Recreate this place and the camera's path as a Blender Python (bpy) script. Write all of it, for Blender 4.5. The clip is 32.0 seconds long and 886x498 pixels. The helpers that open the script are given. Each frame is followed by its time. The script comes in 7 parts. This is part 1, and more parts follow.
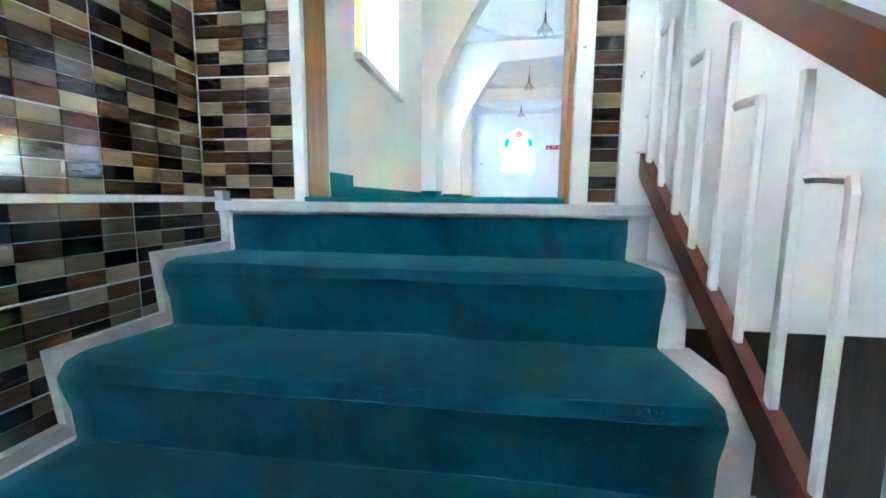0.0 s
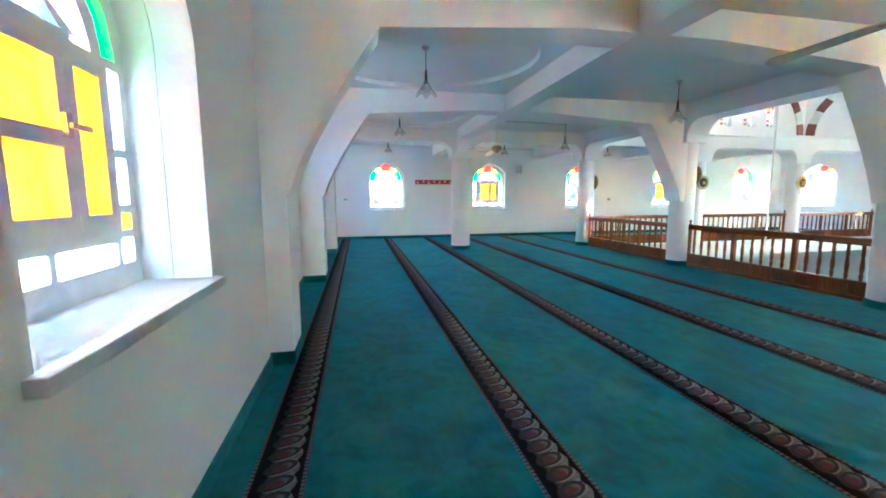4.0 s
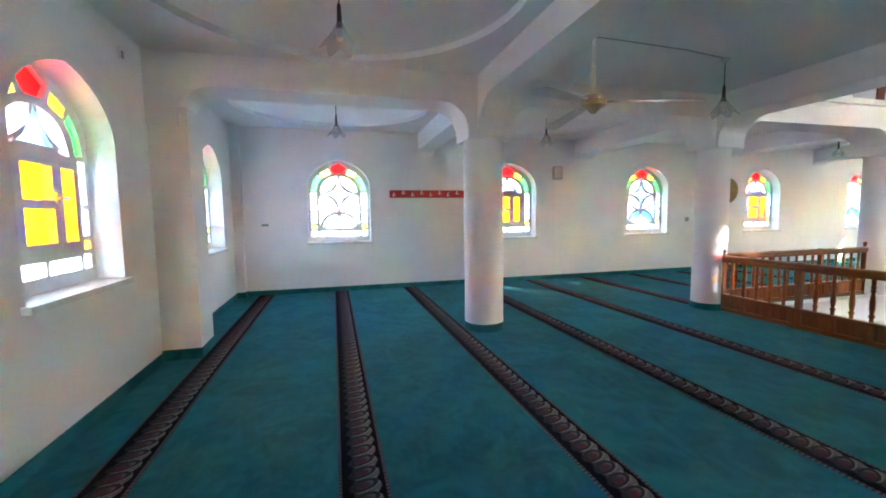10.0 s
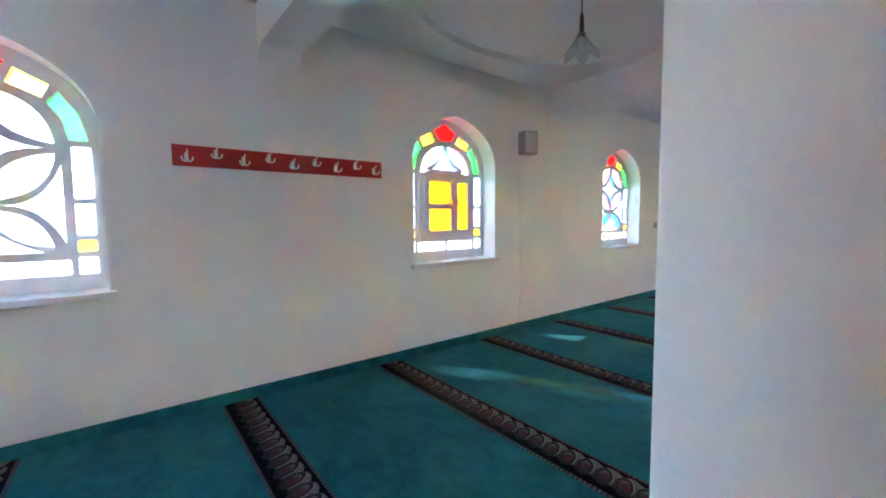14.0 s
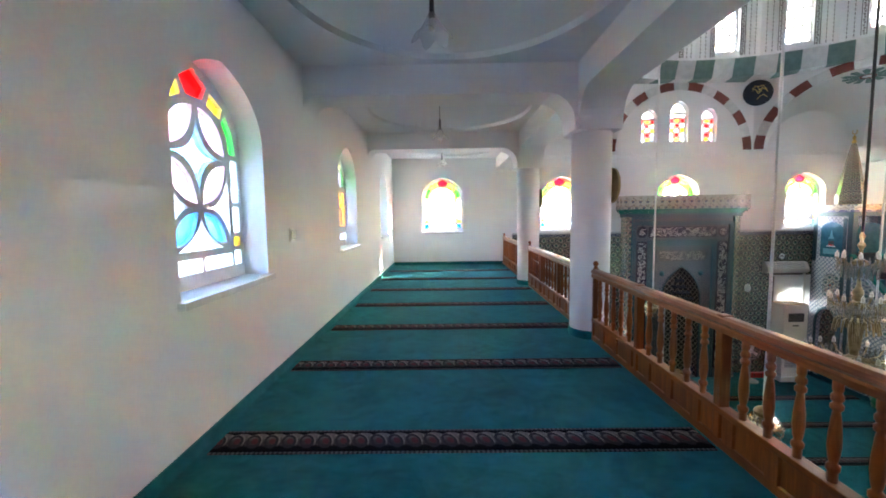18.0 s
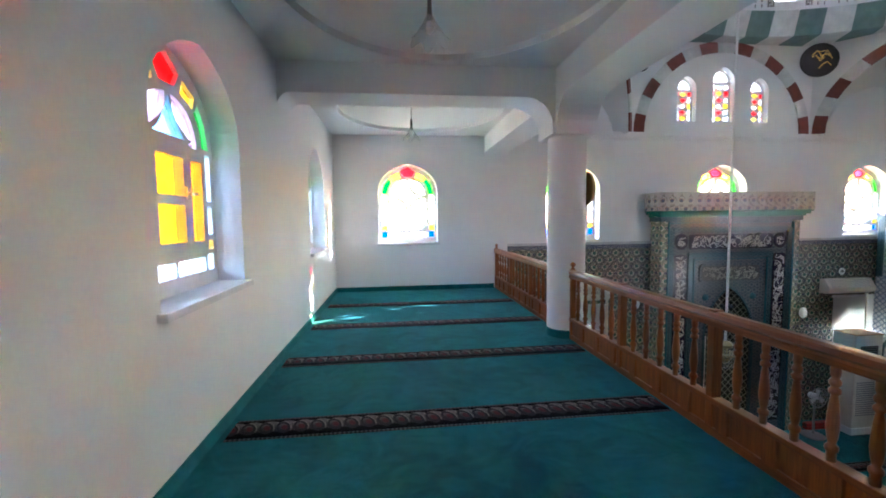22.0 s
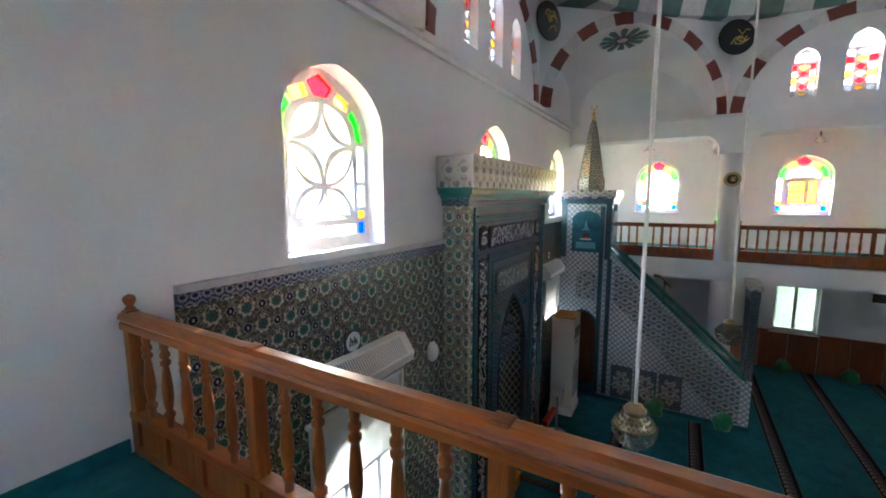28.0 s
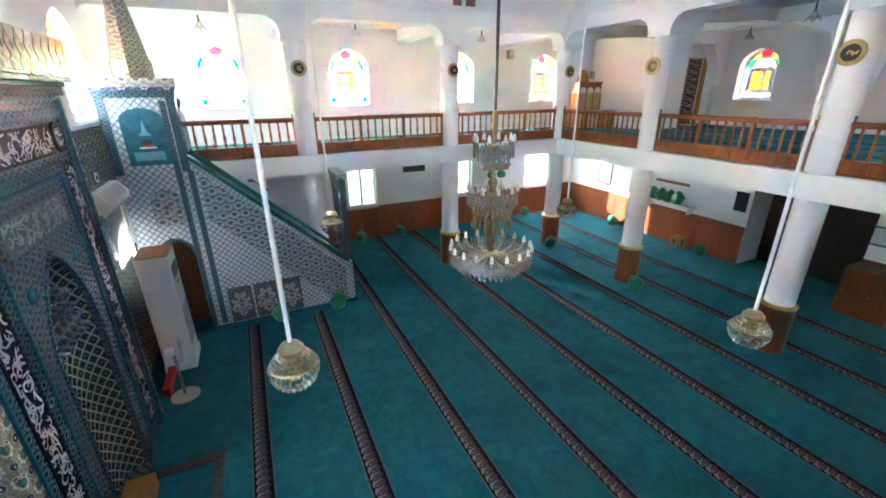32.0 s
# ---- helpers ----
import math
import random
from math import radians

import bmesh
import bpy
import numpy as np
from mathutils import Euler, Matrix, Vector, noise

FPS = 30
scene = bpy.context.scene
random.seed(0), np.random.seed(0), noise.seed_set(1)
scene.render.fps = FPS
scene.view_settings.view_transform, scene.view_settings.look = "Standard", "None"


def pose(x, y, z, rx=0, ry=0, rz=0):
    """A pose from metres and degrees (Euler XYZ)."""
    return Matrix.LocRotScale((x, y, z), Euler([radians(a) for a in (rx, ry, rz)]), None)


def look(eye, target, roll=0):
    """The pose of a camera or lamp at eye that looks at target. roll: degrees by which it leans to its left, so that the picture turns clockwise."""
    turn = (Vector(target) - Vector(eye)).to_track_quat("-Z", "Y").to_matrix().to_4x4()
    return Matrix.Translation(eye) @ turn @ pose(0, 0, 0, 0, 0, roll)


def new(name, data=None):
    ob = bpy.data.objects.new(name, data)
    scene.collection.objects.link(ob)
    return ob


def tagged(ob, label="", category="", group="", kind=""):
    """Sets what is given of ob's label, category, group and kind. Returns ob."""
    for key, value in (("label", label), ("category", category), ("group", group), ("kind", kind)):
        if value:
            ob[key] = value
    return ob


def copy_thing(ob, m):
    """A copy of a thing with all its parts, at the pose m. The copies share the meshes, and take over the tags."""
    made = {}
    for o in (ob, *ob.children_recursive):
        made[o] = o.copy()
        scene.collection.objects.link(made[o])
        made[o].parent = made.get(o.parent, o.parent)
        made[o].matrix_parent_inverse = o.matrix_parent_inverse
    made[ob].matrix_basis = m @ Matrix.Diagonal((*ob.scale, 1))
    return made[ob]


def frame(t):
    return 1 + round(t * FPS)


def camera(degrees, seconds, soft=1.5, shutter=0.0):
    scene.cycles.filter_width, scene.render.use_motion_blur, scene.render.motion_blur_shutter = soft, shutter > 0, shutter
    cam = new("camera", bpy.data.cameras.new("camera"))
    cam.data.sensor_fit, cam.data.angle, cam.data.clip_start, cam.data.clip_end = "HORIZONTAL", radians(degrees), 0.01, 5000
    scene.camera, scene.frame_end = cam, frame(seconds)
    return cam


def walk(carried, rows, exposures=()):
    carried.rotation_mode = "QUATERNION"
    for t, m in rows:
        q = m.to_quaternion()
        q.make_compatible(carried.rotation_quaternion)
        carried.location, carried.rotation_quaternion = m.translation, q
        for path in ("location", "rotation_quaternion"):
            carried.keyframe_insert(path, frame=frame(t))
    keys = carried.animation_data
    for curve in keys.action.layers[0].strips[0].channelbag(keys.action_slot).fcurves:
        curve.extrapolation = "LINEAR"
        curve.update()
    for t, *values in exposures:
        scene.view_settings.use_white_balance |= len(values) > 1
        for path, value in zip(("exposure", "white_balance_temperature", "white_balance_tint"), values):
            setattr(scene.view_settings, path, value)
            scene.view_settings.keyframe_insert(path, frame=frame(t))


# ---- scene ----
from mathutils.geometry import tessellate_polygon

cam = camera(95.0, 32.0, soft=1.8)
# seconds, eye, target, roll
PATH = [
    (0, (-0.023, 0.747, 0.016), (-0.282, 2.715, -0.231), 0.51),
    (0.5, (-0.098, 0.972, 0.182), (-0.092, 2.958, -0.061), 0.58),
    (1, (-0.173, 1.214, 0.344), (-0.106, 3.198, 0.107), 0.23),
    (1.5, (-0.234, 1.408, 0.547), (-0.154, 3.394, 0.321), 0.74),
    (2, (-0.208, 1.658, 0.662), (-0.079, 3.642, 0.448), -0.33),
    (2.5, (-0.300, 1.863, 0.810), (-0.137, 3.844, 0.588), 0.18),
    (4.5, (-0.122, 2.461, 1.339), (0.434, 4.363, 1.068), -0.58),
    (5, (0.032, 2.654, 1.348), (0.787, 4.483, 1.058), -0.52),
    (5.5, (0.179, 2.973, 1.375), (1.145, 4.699, 1.076), -0.43),
    (6, (0.408, 3.397, 1.365), (1.451, 5.077, 1.065), -0.54),
    (6.5, (0.523, 3.850, 1.361), (1.567, 5.529, 1.059), -0.53),
    (7, (0.637, 4.306, 1.354), (1.607, 6.033, 1.077), -0.70),
    (7.5, (0.691, 4.836, 1.367), (1.501, 6.647, 1.117), -0.79),
    (8, (0.665, 5.394, 1.362), (1.420, 7.231, 1.126), -0.70),
    (8.5, (0.567, 5.981, 1.363), (1.202, 7.865, 1.148), -0.63),
    (9, (0.501, 6.509, 1.370), (1.080, 8.413, 1.175), -0.60),
    (9.5, (0.554, 7.090, 1.382), (1.067, 9.014, 1.201), -0.70),
    (10, (0.544, 7.625, 1.373), (1.061, 9.550, 1.205), -0.70),
    (10.5, (0.603, 8.211, 1.387), (1.142, 10.129, 1.213), -0.65),
    (11, (0.579, 8.765, 1.407), (1.145, 10.675, 1.231), -0.53),
    (11.5, (0.621, 9.308, 1.393), (1.234, 11.205, 1.228), -0.56),
    (12, (0.639, 9.904, 1.396), (1.421, 11.739, 1.243), -0.47),
    (12.5, (0.775, 10.435, 1.386), (1.691, 12.207, 1.234), -0.54),
    (13, (0.914, 11.000, 1.380), (1.946, 12.707, 1.233), -0.53),
    (13.5, (1.117, 11.475, 1.357), (2.224, 13.135, 1.217), -0.73),
    (14, (1.299, 12.016, 1.330), (2.530, 13.586, 1.185), -0.46),
    (14.5, (1.562, 12.326, 1.302), (3.005, 13.701, 1.138), -0.12),
    (15, (1.938, 12.738, 1.337), (3.614, 13.814, 1.151), -0.11),
    (15.5, (2.332, 13.003, 1.339), (4.181, 13.739, 1.144), 0.08),
    (17.5, (4.126, 13.675, 1.373), (6.117, 13.734, 1.197), -0.60),
    (18, (4.612, 13.792, 1.359), (6.606, 13.810, 1.194), -0.79),
    (18.5, (4.996, 13.911, 1.362), (6.990, 13.911, 1.210), -0.81),
    (19, (5.439, 13.954, 1.370), (7.431, 13.852, 1.224), -0.77),
    (19.5, (5.837, 14.006, 1.371), (7.829, 13.898, 1.233), -0.78),
    (20, (6.254, 14.046, 1.367), (8.245, 13.922, 1.227), -0.85),
    (20.5, (6.656, 14.009, 1.385), (8.644, 13.840, 1.241), -0.98),
    (21, (7.138, 14.065, 1.369), (9.122, 13.850, 1.232), -0.82),
    (21.5, (7.597, 14.040, 1.363), (9.577, 13.795, 1.217), -0.76),
    (22, (8.106, 14.116, 1.336), (10.088, 13.891, 1.191), -0.70),
    (22.5, (8.559, 14.128, 1.334), (10.541, 13.908, 1.176), -0.67),
    (23, (9.102, 14.144, 1.330), (11.085, 13.943, 1.167), -0.63),
    (23.5, (9.554, 14.137, 1.331), (11.536, 13.933, 1.157), -0.59),
    (24, (10.116, 14.109, 1.345), (12.097, 13.897, 1.174), -0.66),
    (24.5, (10.586, 14.111, 1.344), (12.565, 13.880, 1.177), -0.61),
    (26.5, (12.484, 13.802, 1.374), (14.323, 13.050, 1.141), -0.22),
    (27, (12.815, 13.592, 1.344), (14.437, 12.445, 1.116), -0.08),
    (27.5, (13.125, 13.359, 1.319), (14.534, 11.959, 1.090), -0.19),
    (28, (13.377, 13.129, 1.331), (14.382, 11.418, 1.082), -0.08),
    (28.5, (13.544, 12.852, 1.312), (14.149, 10.964, 1.045), -0.10),
    (29, (13.721, 12.623, 1.303), (13.984, 10.665, 0.995), 0.01),
    (29.5, (13.734, 12.405, 1.269), (13.713, 10.443, 0.882), -0.14),
    (30, (13.683, 12.238, 1.211), (13.547, 10.307, 0.707), -0.52),
    (30.5, (13.692, 12.141, 1.192), (13.471, 10.251, 0.575), -0.61),
    (31, (13.705, 12.094, 1.204), (13.320, 10.258, 0.512), -0.63),
    (31.5, (13.660, 12.079, 1.224), (13.059, 10.311, 0.507), -0.68),
    (32, (13.684, 12.101, 1.232), (12.898, 10.409, 0.511), -0.65),
]
EXPOSURES = [(0.0, 8.7, 5050, 2), (1.0, 8.45, 5050, 1), (2.5, 8.1, 5000, -3), (4.5, 7.3, 5250, 4), (7.0, 7.25, 5700, 12), (10.0, 7.15, 5950, 13), (12.5, 7.1, 6150, 12), (15.0, 6.85, 5950, 13),
             (18.0, 6.75, 5850, 15), (20.0, 6.6, 5800, 16), (22.0, 6.25, 5500, 15), (24.5, 6.0, 5400, 15), (28.0, 5.9, 5650, 14), (29.0, 6.2, 5650, 14), (30.0, 6.4, 5500, 15), (31.0, 6.9, 5450, 14), (32.0, 7.25, 5450, 14)]
walk(cam, [(t, look(eye, target, roll)) for t, eye, target, roll in PATH], EXPOSURES)

# ---- world, sun, exposure ----
SUN_DIR = Vector((-1.0, 1.9, -0.63)).normalized()
world = bpy.data.worlds.new("sky")
scene.world = world
world.use_nodes = True
wn = world.node_tree
sky = wn.nodes.new("ShaderNodeTexSky")
sky.sky_type = "NISHITA"
sky.sun_disc = False
sky.sun_elevation = radians(20)
sky.sun_rotation = math.atan2(1.0, -1.9)
sky.air_density, sky.dust_density = 1.0, 2.0
wn.nodes["Background"].inputs[1].default_value = 0.15
wn.links.new(sky.outputs[0], wn.nodes["Background"].inputs[0])
sun = new("sun", bpy.data.lights.new("sun", "SUN"))
sun.data.energy, sun.data.angle, sun.data.color = 4.5, radians(0.5), (1.0, 0.93, 0.82)
sun.matrix_world = look((30, -40, 25), Vector((30, -40, 25)) + SUN_DIR)

# ---- materials ----
def nodes_of(name):
    m = bpy.data.materials.new(name)
    m.use_nodes = True
    return m, m.node_tree.nodes, m.node_tree.links, m.node_tree.nodes["Principled BSDF"]


def mixed(N, L, fac, a, b):
    """A colour mix node; a and b are colours or sockets, fac a number or socket."""
    n = N.new("ShaderNodeMix")
    n.data_type = "RGBA"
    for socket, value in ((n.inputs[0], fac), (n.inputs[6], a), (n.inputs[7], b)):
        if isinstance(value, bpy.types.NodeSocket):
            L.new(value, socket)
        elif isinstance(value, (int, float)):
            socket.default_value = value
        else:
            socket.default_value = (*value, 1)
    return n.outputs[2]


def calc(N, L, op, a, b=0.0, c=0.0):
    n = N.new("ShaderNodeMath")
    n.operation = op
    for socket, value in zip(n.inputs, (a, b, c)):
        if isinstance(value, bpy.types.NodeSocket):
            L.new(value, socket)
        else:
            socket.default_value = value
    return n.outputs[0]


def noise_of(N, L, scale, vec=None, detail=4.0, rough=0.55, dist=0.0):
    n = N.new("ShaderNodeTexNoise")
    n.inputs["Scale"].default_value, n.inputs["Detail"].default_value = scale, detail
    n.inputs["Roughness"].default_value, n.inputs["Distortion"].default_value = rough, dist
    if vec is not None:
        L.new(vec, n.inputs["Vector"])
    return n.outputs["Fac"]


def span(N, L, value, lo, hi, to_lo=0.0, to_hi=1.0):
    n = N.new("ShaderNodeMapRange")
    n.interpolation_type = "SMOOTHSTEP"
    L.new(value, n.inputs[0])
    for k, v in enumerate((lo, hi, to_lo, to_hi)):
        n.inputs[k + 1].default_value = v
    return n.outputs[0]


def place(N):
    return N.new("ShaderNodeNewGeometry").outputs["Position"]


def local(N):
    return N.new("ShaderNodeTexCoord").outputs["Object"]


def bump_of(N, L, bsdf, height, strength, distance=0.01):
    b = N.new("ShaderNodeBump")
    b.inputs["Strength"].default_value, b.inputs["Distance"].default_value = strength, distance
    L.new(height, b.inputs["Height"])
    L.new(b.outputs[0], bsdf.inputs["Normal"])


def rough_mat(name, a, b, scale, rough=0.6, fine=60.0, bump=0.15, metal=0.0, stretch=None, dist=0.002, spec=0.5):
    """Two-scale variation between colours a and b, with fine relief."""
    m, N, L, P = nodes_of(name)
    v = place(N) if stretch is None else local(N)
    if stretch is not None:
        mp = N.new("ShaderNodeMapping")
        mp.inputs["Scale"].default_value = stretch
        L.new(v, mp.inputs[0])
        v = mp.outputs[0]
    big, small = noise_of(N, L, scale, v), noise_of(N, L, fine, v, 5.0)
    fac = span(N, L, calc(N, L, "ADD", calc(N, L, "MULTIPLY", big, 0.65), calc(N, L, "MULTIPLY", small, 0.35)), 0.3, 0.7)
    L.new(mixed(N, L, fac, a, b), P.inputs["Base Color"])
    P.inputs["Roughness"].default_value, P.inputs["Metallic"].default_value = rough, metal
    P.inputs["Specular IOR Level"].default_value = spec
    if bump:
        bump_of(N, L, P, small, bump, dist)
    return m


def wood_mat(name, a, b, rough=0.35, axis=0, knots=False):
    """Varnished wood, its grain along the local axis."""
    m, N, L, P = nodes_of(name)
    mp = N.new("ShaderNodeMapping")
    s = [22.0, 22.0, 22.0]
    s[axis] = 1.6
    mp.inputs["Scale"].default_value = s
    L.new(local(N), mp.inputs[0])
    info = N.new("ShaderNodeObjectInfo")
    add = N.new("ShaderNodeVectorMath")
    L.new(mp.outputs[0], add.inputs[0])
    L.new(info.outputs["Random"], add.inputs[1])
    grain = noise_of(N, L, 1.3, add.outputs[0], 6.0, 0.6, 0.6)
    fine = noise_of(N, L, 6.0, add.outputs[0], 4.0)
    fac = span(N, L, calc(N, L, "ADD", calc(N, L, "MULTIPLY", grain, 0.7), calc(N, L, "MULTIPLY", fine, 0.3)), 0.35, 0.66)
    tone = mixed(N, L, fac, a, b)
    if knots:
        vo = N.new("ShaderNodeTexVoronoi")
        vo.inputs["Scale"].default_value = 3.2
        L.new(local(N), vo.inputs["Vector"])
        tone = mixed(N, L, span(N, L, calc(N, L, "ADD", vo.outputs["Distance"], calc(N, L, "MULTIPLY", fine, 0.03)), 0.075, 0.045), tone, tuple(0.25 * c for c in a))
    vary = calc(N, L, "MULTIPLY_ADD", info.outputs["Random"], 0.3, 0.85)
    hsv = N.new("ShaderNodeHueSaturation")
    L.new(tone, hsv.inputs["Color"])
    L.new(vary, hsv.inputs["Value"])
    L.new(hsv.outputs[0], P.inputs["Base Color"])
    P.inputs["Roughness"].default_value = rough
    bump_of(N, L, P, fine, 0.08, 0.002)
    return m


def glass_mat(name, colour, clear=0.3):
    """Cast stained glass: part of the light goes straight through, part is scattered."""
    m, N, L, P = nodes_of(name)
    N.remove(P)
    out = N["Material Output"]
    t, s, g, add, mix = (N.new(k) for k in ("ShaderNodeBsdfTransparent", "ShaderNodeBsdfTranslucent", "ShaderNodeBsdfGlossy", "ShaderNodeMixShader", "ShaderNodeMixShader"))
    vary = span(N, L, noise_of(N, L, 14.0, place(N), 3.0), 0.3, 0.7)
    tint = mixed(N, L, vary, tuple(c * 0.8 for c in colour), colour)
    L.new(tint, t.inputs[0])
    L.new(tint, s.inputs[0])
    g.inputs["Roughness"].default_value = 0.12
    add.inputs[0].default_value = clear
    L.new(s.outputs[0], add.inputs[1])
    L.new(t.outputs[0], add.inputs[2])
    mix.inputs[0].default_value = 0.05
    L.new(add.outputs[0], mix.inputs[1])
    L.new(g.outputs[0], mix.inputs[2])
    L.new(mix.outputs[0], out.inputs[0])
    return m


PLASTER = rough_mat("white_plaster", (0.80, 0.80, 0.80), (0.86, 0.86, 0.855), 0.9, 0.75, 45.0, 0.12)
CEILING = rough_mat("ceiling_paint", (0.78, 0.79, 0.79), (0.84, 0.845, 0.845), 0.7, 0.8, 35.0, 0.1)
TRACERY = rough_mat("tracery_plaster", (0.72, 0.71, 0.69), (0.82, 0.81, 0.79), 6.0, 0.7, 80.0, 0.2)
GYPSUM, N_, L_, P_ = nodes_of("cast_gypsum")     # thin tracery lets some light through
P_.inputs["Roughness"].default_value = 0.75
tone_ = mixed(N_, L_, span(N_, L_, noise_of(N_, L_, 6.0, place(N_)), 0.3, 0.7), (0.74, 0.74, 0.73), (0.84, 0.84, 0.83))
L_.new(tone_, P_.inputs["Base Color"])
tr_ = N_.new("ShaderNodeBsdfTranslucent")
tr_.inputs[0].default_value = (0.8, 0.8, 0.78, 1)
mx_ = N_.new("ShaderNodeMixShader")
mx_.inputs[0].default_value = 0.05
L_.new(P_.outputs[0], mx_.inputs[1])
L_.new(tr_.outputs[0], mx_.inputs[2])
L_.new(mx_.outputs[0], N_["Material Output"].inputs[0])
MARBLE = rough_mat("grey_marble", (0.42, 0.415, 0.43), (0.6, 0.595, 0.605), 4.0, 0.3, 40.0, 0.04)
SILL = rough_mat("sill_marble", (0.62, 0.62, 0.63), (0.76, 0.76, 0.77), 5.0, 0.28, 40.0, 0.03)
WOOD = wood_mat("varnished_pine", (0.165, 0.040, 0.004), (0.30, 0.086, 0.010), 0.32)
WOOD_UP = wood_mat("varnished_pine_upright", (0.165, 0.040, 0.004), (0.30, 0.086, 0.010), 0.32, 2)
DARK_WOOD = wood_mat("brown_panel_wood", (0.18, 0.043, 0.009), (0.29, 0.075, 0.015), 0.4, 2)
# wood tone sunk to near black so it reads as unlit space
NEAR_BLACK_WOOD = wood_mat("near_black_wood", (0.020, 0.010, 0.006), (0.045, 0.022, 0.012), 0.4, 2)
JAMB_WOOD = wood_mat("door_frame_pine", (0.29, 0.115, 0.010), (0.45, 0.20, 0.022), 0.42, 2, True)
CHIPPED, N_, L_, P_ = nodes_of("chipped_white_paint")
chip_ = span(N_, L_, noise_of(N_, L_, 16.0, place(N_), 6.0, 0.65, 0.4), 0.655, 0.675)
L_.new(mixed(N_, L_, chip_, mixed(N_, L_, noise_of(N_, L_, 5.0, place(N_)), (0.72, 0.72, 0.72), (0.82, 0.82, 0.82)), (0.30, 0.22, 0.16)), P_.inputs["Base Color"])
P_.inputs["Roughness"].default_value = 0.55
bump_of(N_, L_, P_, calc(N_, L_, "MULTIPLY", chip_, -1.0), 0.4, 0.003)
BROWN_PAINT = rough_mat("brown_paint", (0.11, 0.028, 0.018), (0.15, 0.04, 0.026), 3.0, 0.4, 60.0, 0.1)
WHITE_METAL = rough_mat("white_enamel", (0.76, 0.76, 0.75), (0.84, 0.84, 0.83), 3.0, 0.35, 40.0, 0.05)
CREAM = rough_mat("cream_plastic", (0.74, 0.71, 0.63), (0.81, 0.79, 0.71), 3.0, 0.4, 40.0, 0.03)
FAN_ENAMEL = rough_mat("pale_enamel", (0.42, 0.42, 0.38), (0.52, 0.52, 0.48), 5.0, 0.3, 60.0, 0.04)
GREY_PLASTIC = rough_mat("grey_plastic", (0.28, 0.28, 0.28), (0.36, 0.36, 0.36), 4.0, 0.5, 60.0, 0.1)
STRIP_GREY = rough_mat("grey_relief_paint", (0.20, 0.19, 0.17), (0.30, 0.29, 0.26), 12.0, 0.7, 60.0, 0.2)
SOFT_TURQ = rough_mat("pale_turquoise_glaze", (0.10, 0.30, 0.36), (0.18, 0.40, 0.46), 9.0, 0.25, 60.0, 0.05)
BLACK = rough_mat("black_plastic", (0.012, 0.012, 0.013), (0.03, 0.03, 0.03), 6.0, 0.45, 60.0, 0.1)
BLACK_DISC = rough_mat("black_board", (0.006, 0.006, 0.007), (0.012, 0.012, 0.012), 5.0, 0.4, 60.0, 0.05)
GOLD = rough_mat("gold_paint", (0.55, 0.36, 0.08), (0.75, 0.53, 0.16), 12.0, 0.35, 90.0, 0.1, 0.9)
OLD_GOLD = rough_mat("dull_gold_paint", (0.36, 0.27, 0.10), (0.50, 0.39, 0.17), 14.0, 0.5, 90.0, 0.15, 0.5)
PALE_WOOD = wood_mat("pale_yellow_wood", (0.45, 0.32, 0.14), (0.60, 0.46, 0.24), 0.45, 2, True)
WOVEN = rough_mat("dark_woven_border", (0.012, 0.012, 0.014), (0.10, 0.085, 0.07), 30.0, 0.9, 120.0, 0.4)
BRASS = rough_mat("aged_brass", (0.24, 0.185, 0.10), (0.42, 0.34, 0.2), 14.0, 0.32, 90.0, 0.1, 1.0)
STEEL = rough_mat("steel", (0.45, 0.45, 0.46), (0.6, 0.6, 0.6), 9.0, 0.3, 80.0, 0.05, 1.0)
RED_PAINT = rough_mat("red_paint", (0.42, 0.012, 0.01), (0.55, 0.02, 0.016), 5.0, 0.4, 70.0, 0.08)
MAROON = rough_mat("oxide_red_stone", (0.15, 0.03, 0.02), (0.22, 0.05, 0.035), 7.0, 0.55, 60.0, 0.2)
PALE_STONE = rough_mat("pale_painted_stone", (0.62, 0.64, 0.62), (0.8, 0.8, 0.78), 7.0, 0.6, 60.0, 0.2)
GREEN_STONE = rough_mat("sea_green_stone", (0.11, 0.2, 0.185), (0.17, 0.28, 0.26), 7.0, 0.55, 60.0, 0.2)
GREEN_GLAZE = rough_mat("green_glazed_moulding", (0.01, 0.10, 0.085), (0.02, 0.17, 0.14), 8.0, 0.25, 60.0, 0.08)
TEAL_GLAZE = rough_mat("teal_glazed_tile", (0.02, 0.095, 0.125), (0.04, 0.155, 0.19), 9.0, 0.25, 60.0, 0.08)
GREEN_BAG = rough_mat("green_plastic", (0.008, 0.13, 0.045), (0.015, 0.22, 0.085), 9.0, 0.3, 50.0, 0.3)
GROUND = rough_mat("dry_ground", (0.16, 0.15, 0.10), (0.28, 0.26, 0.18), 0.3, 0.9, 6.0, 0.3)
STONE_OUT = rough_mat("stone_wall", (0.30, 0.28, 0.25), (0.42, 0.4, 0.36), 1.2, 0.8, 20.0, 0.3)
CRYSTAL, N_, L_, P_ = nodes_of("cut_crystal")
P_.inputs["Base Color"].default_value = (0.76, 0.74, 0.68, 1)
P_.inputs["Roughness"].default_value, P_.inputs["Transmission Weight"].default_value, P_.inputs["IOR"].default_value = 0.05, 0.74, 1.55
P_.inputs["Specular IOR Level"].default_value = 0.9
SHADE_GLASS, N_, L_, P_ = nodes_of("tulip_glass")
P_.inputs["Base Color"].default_value = (0.86, 0.87, 0.86, 1)
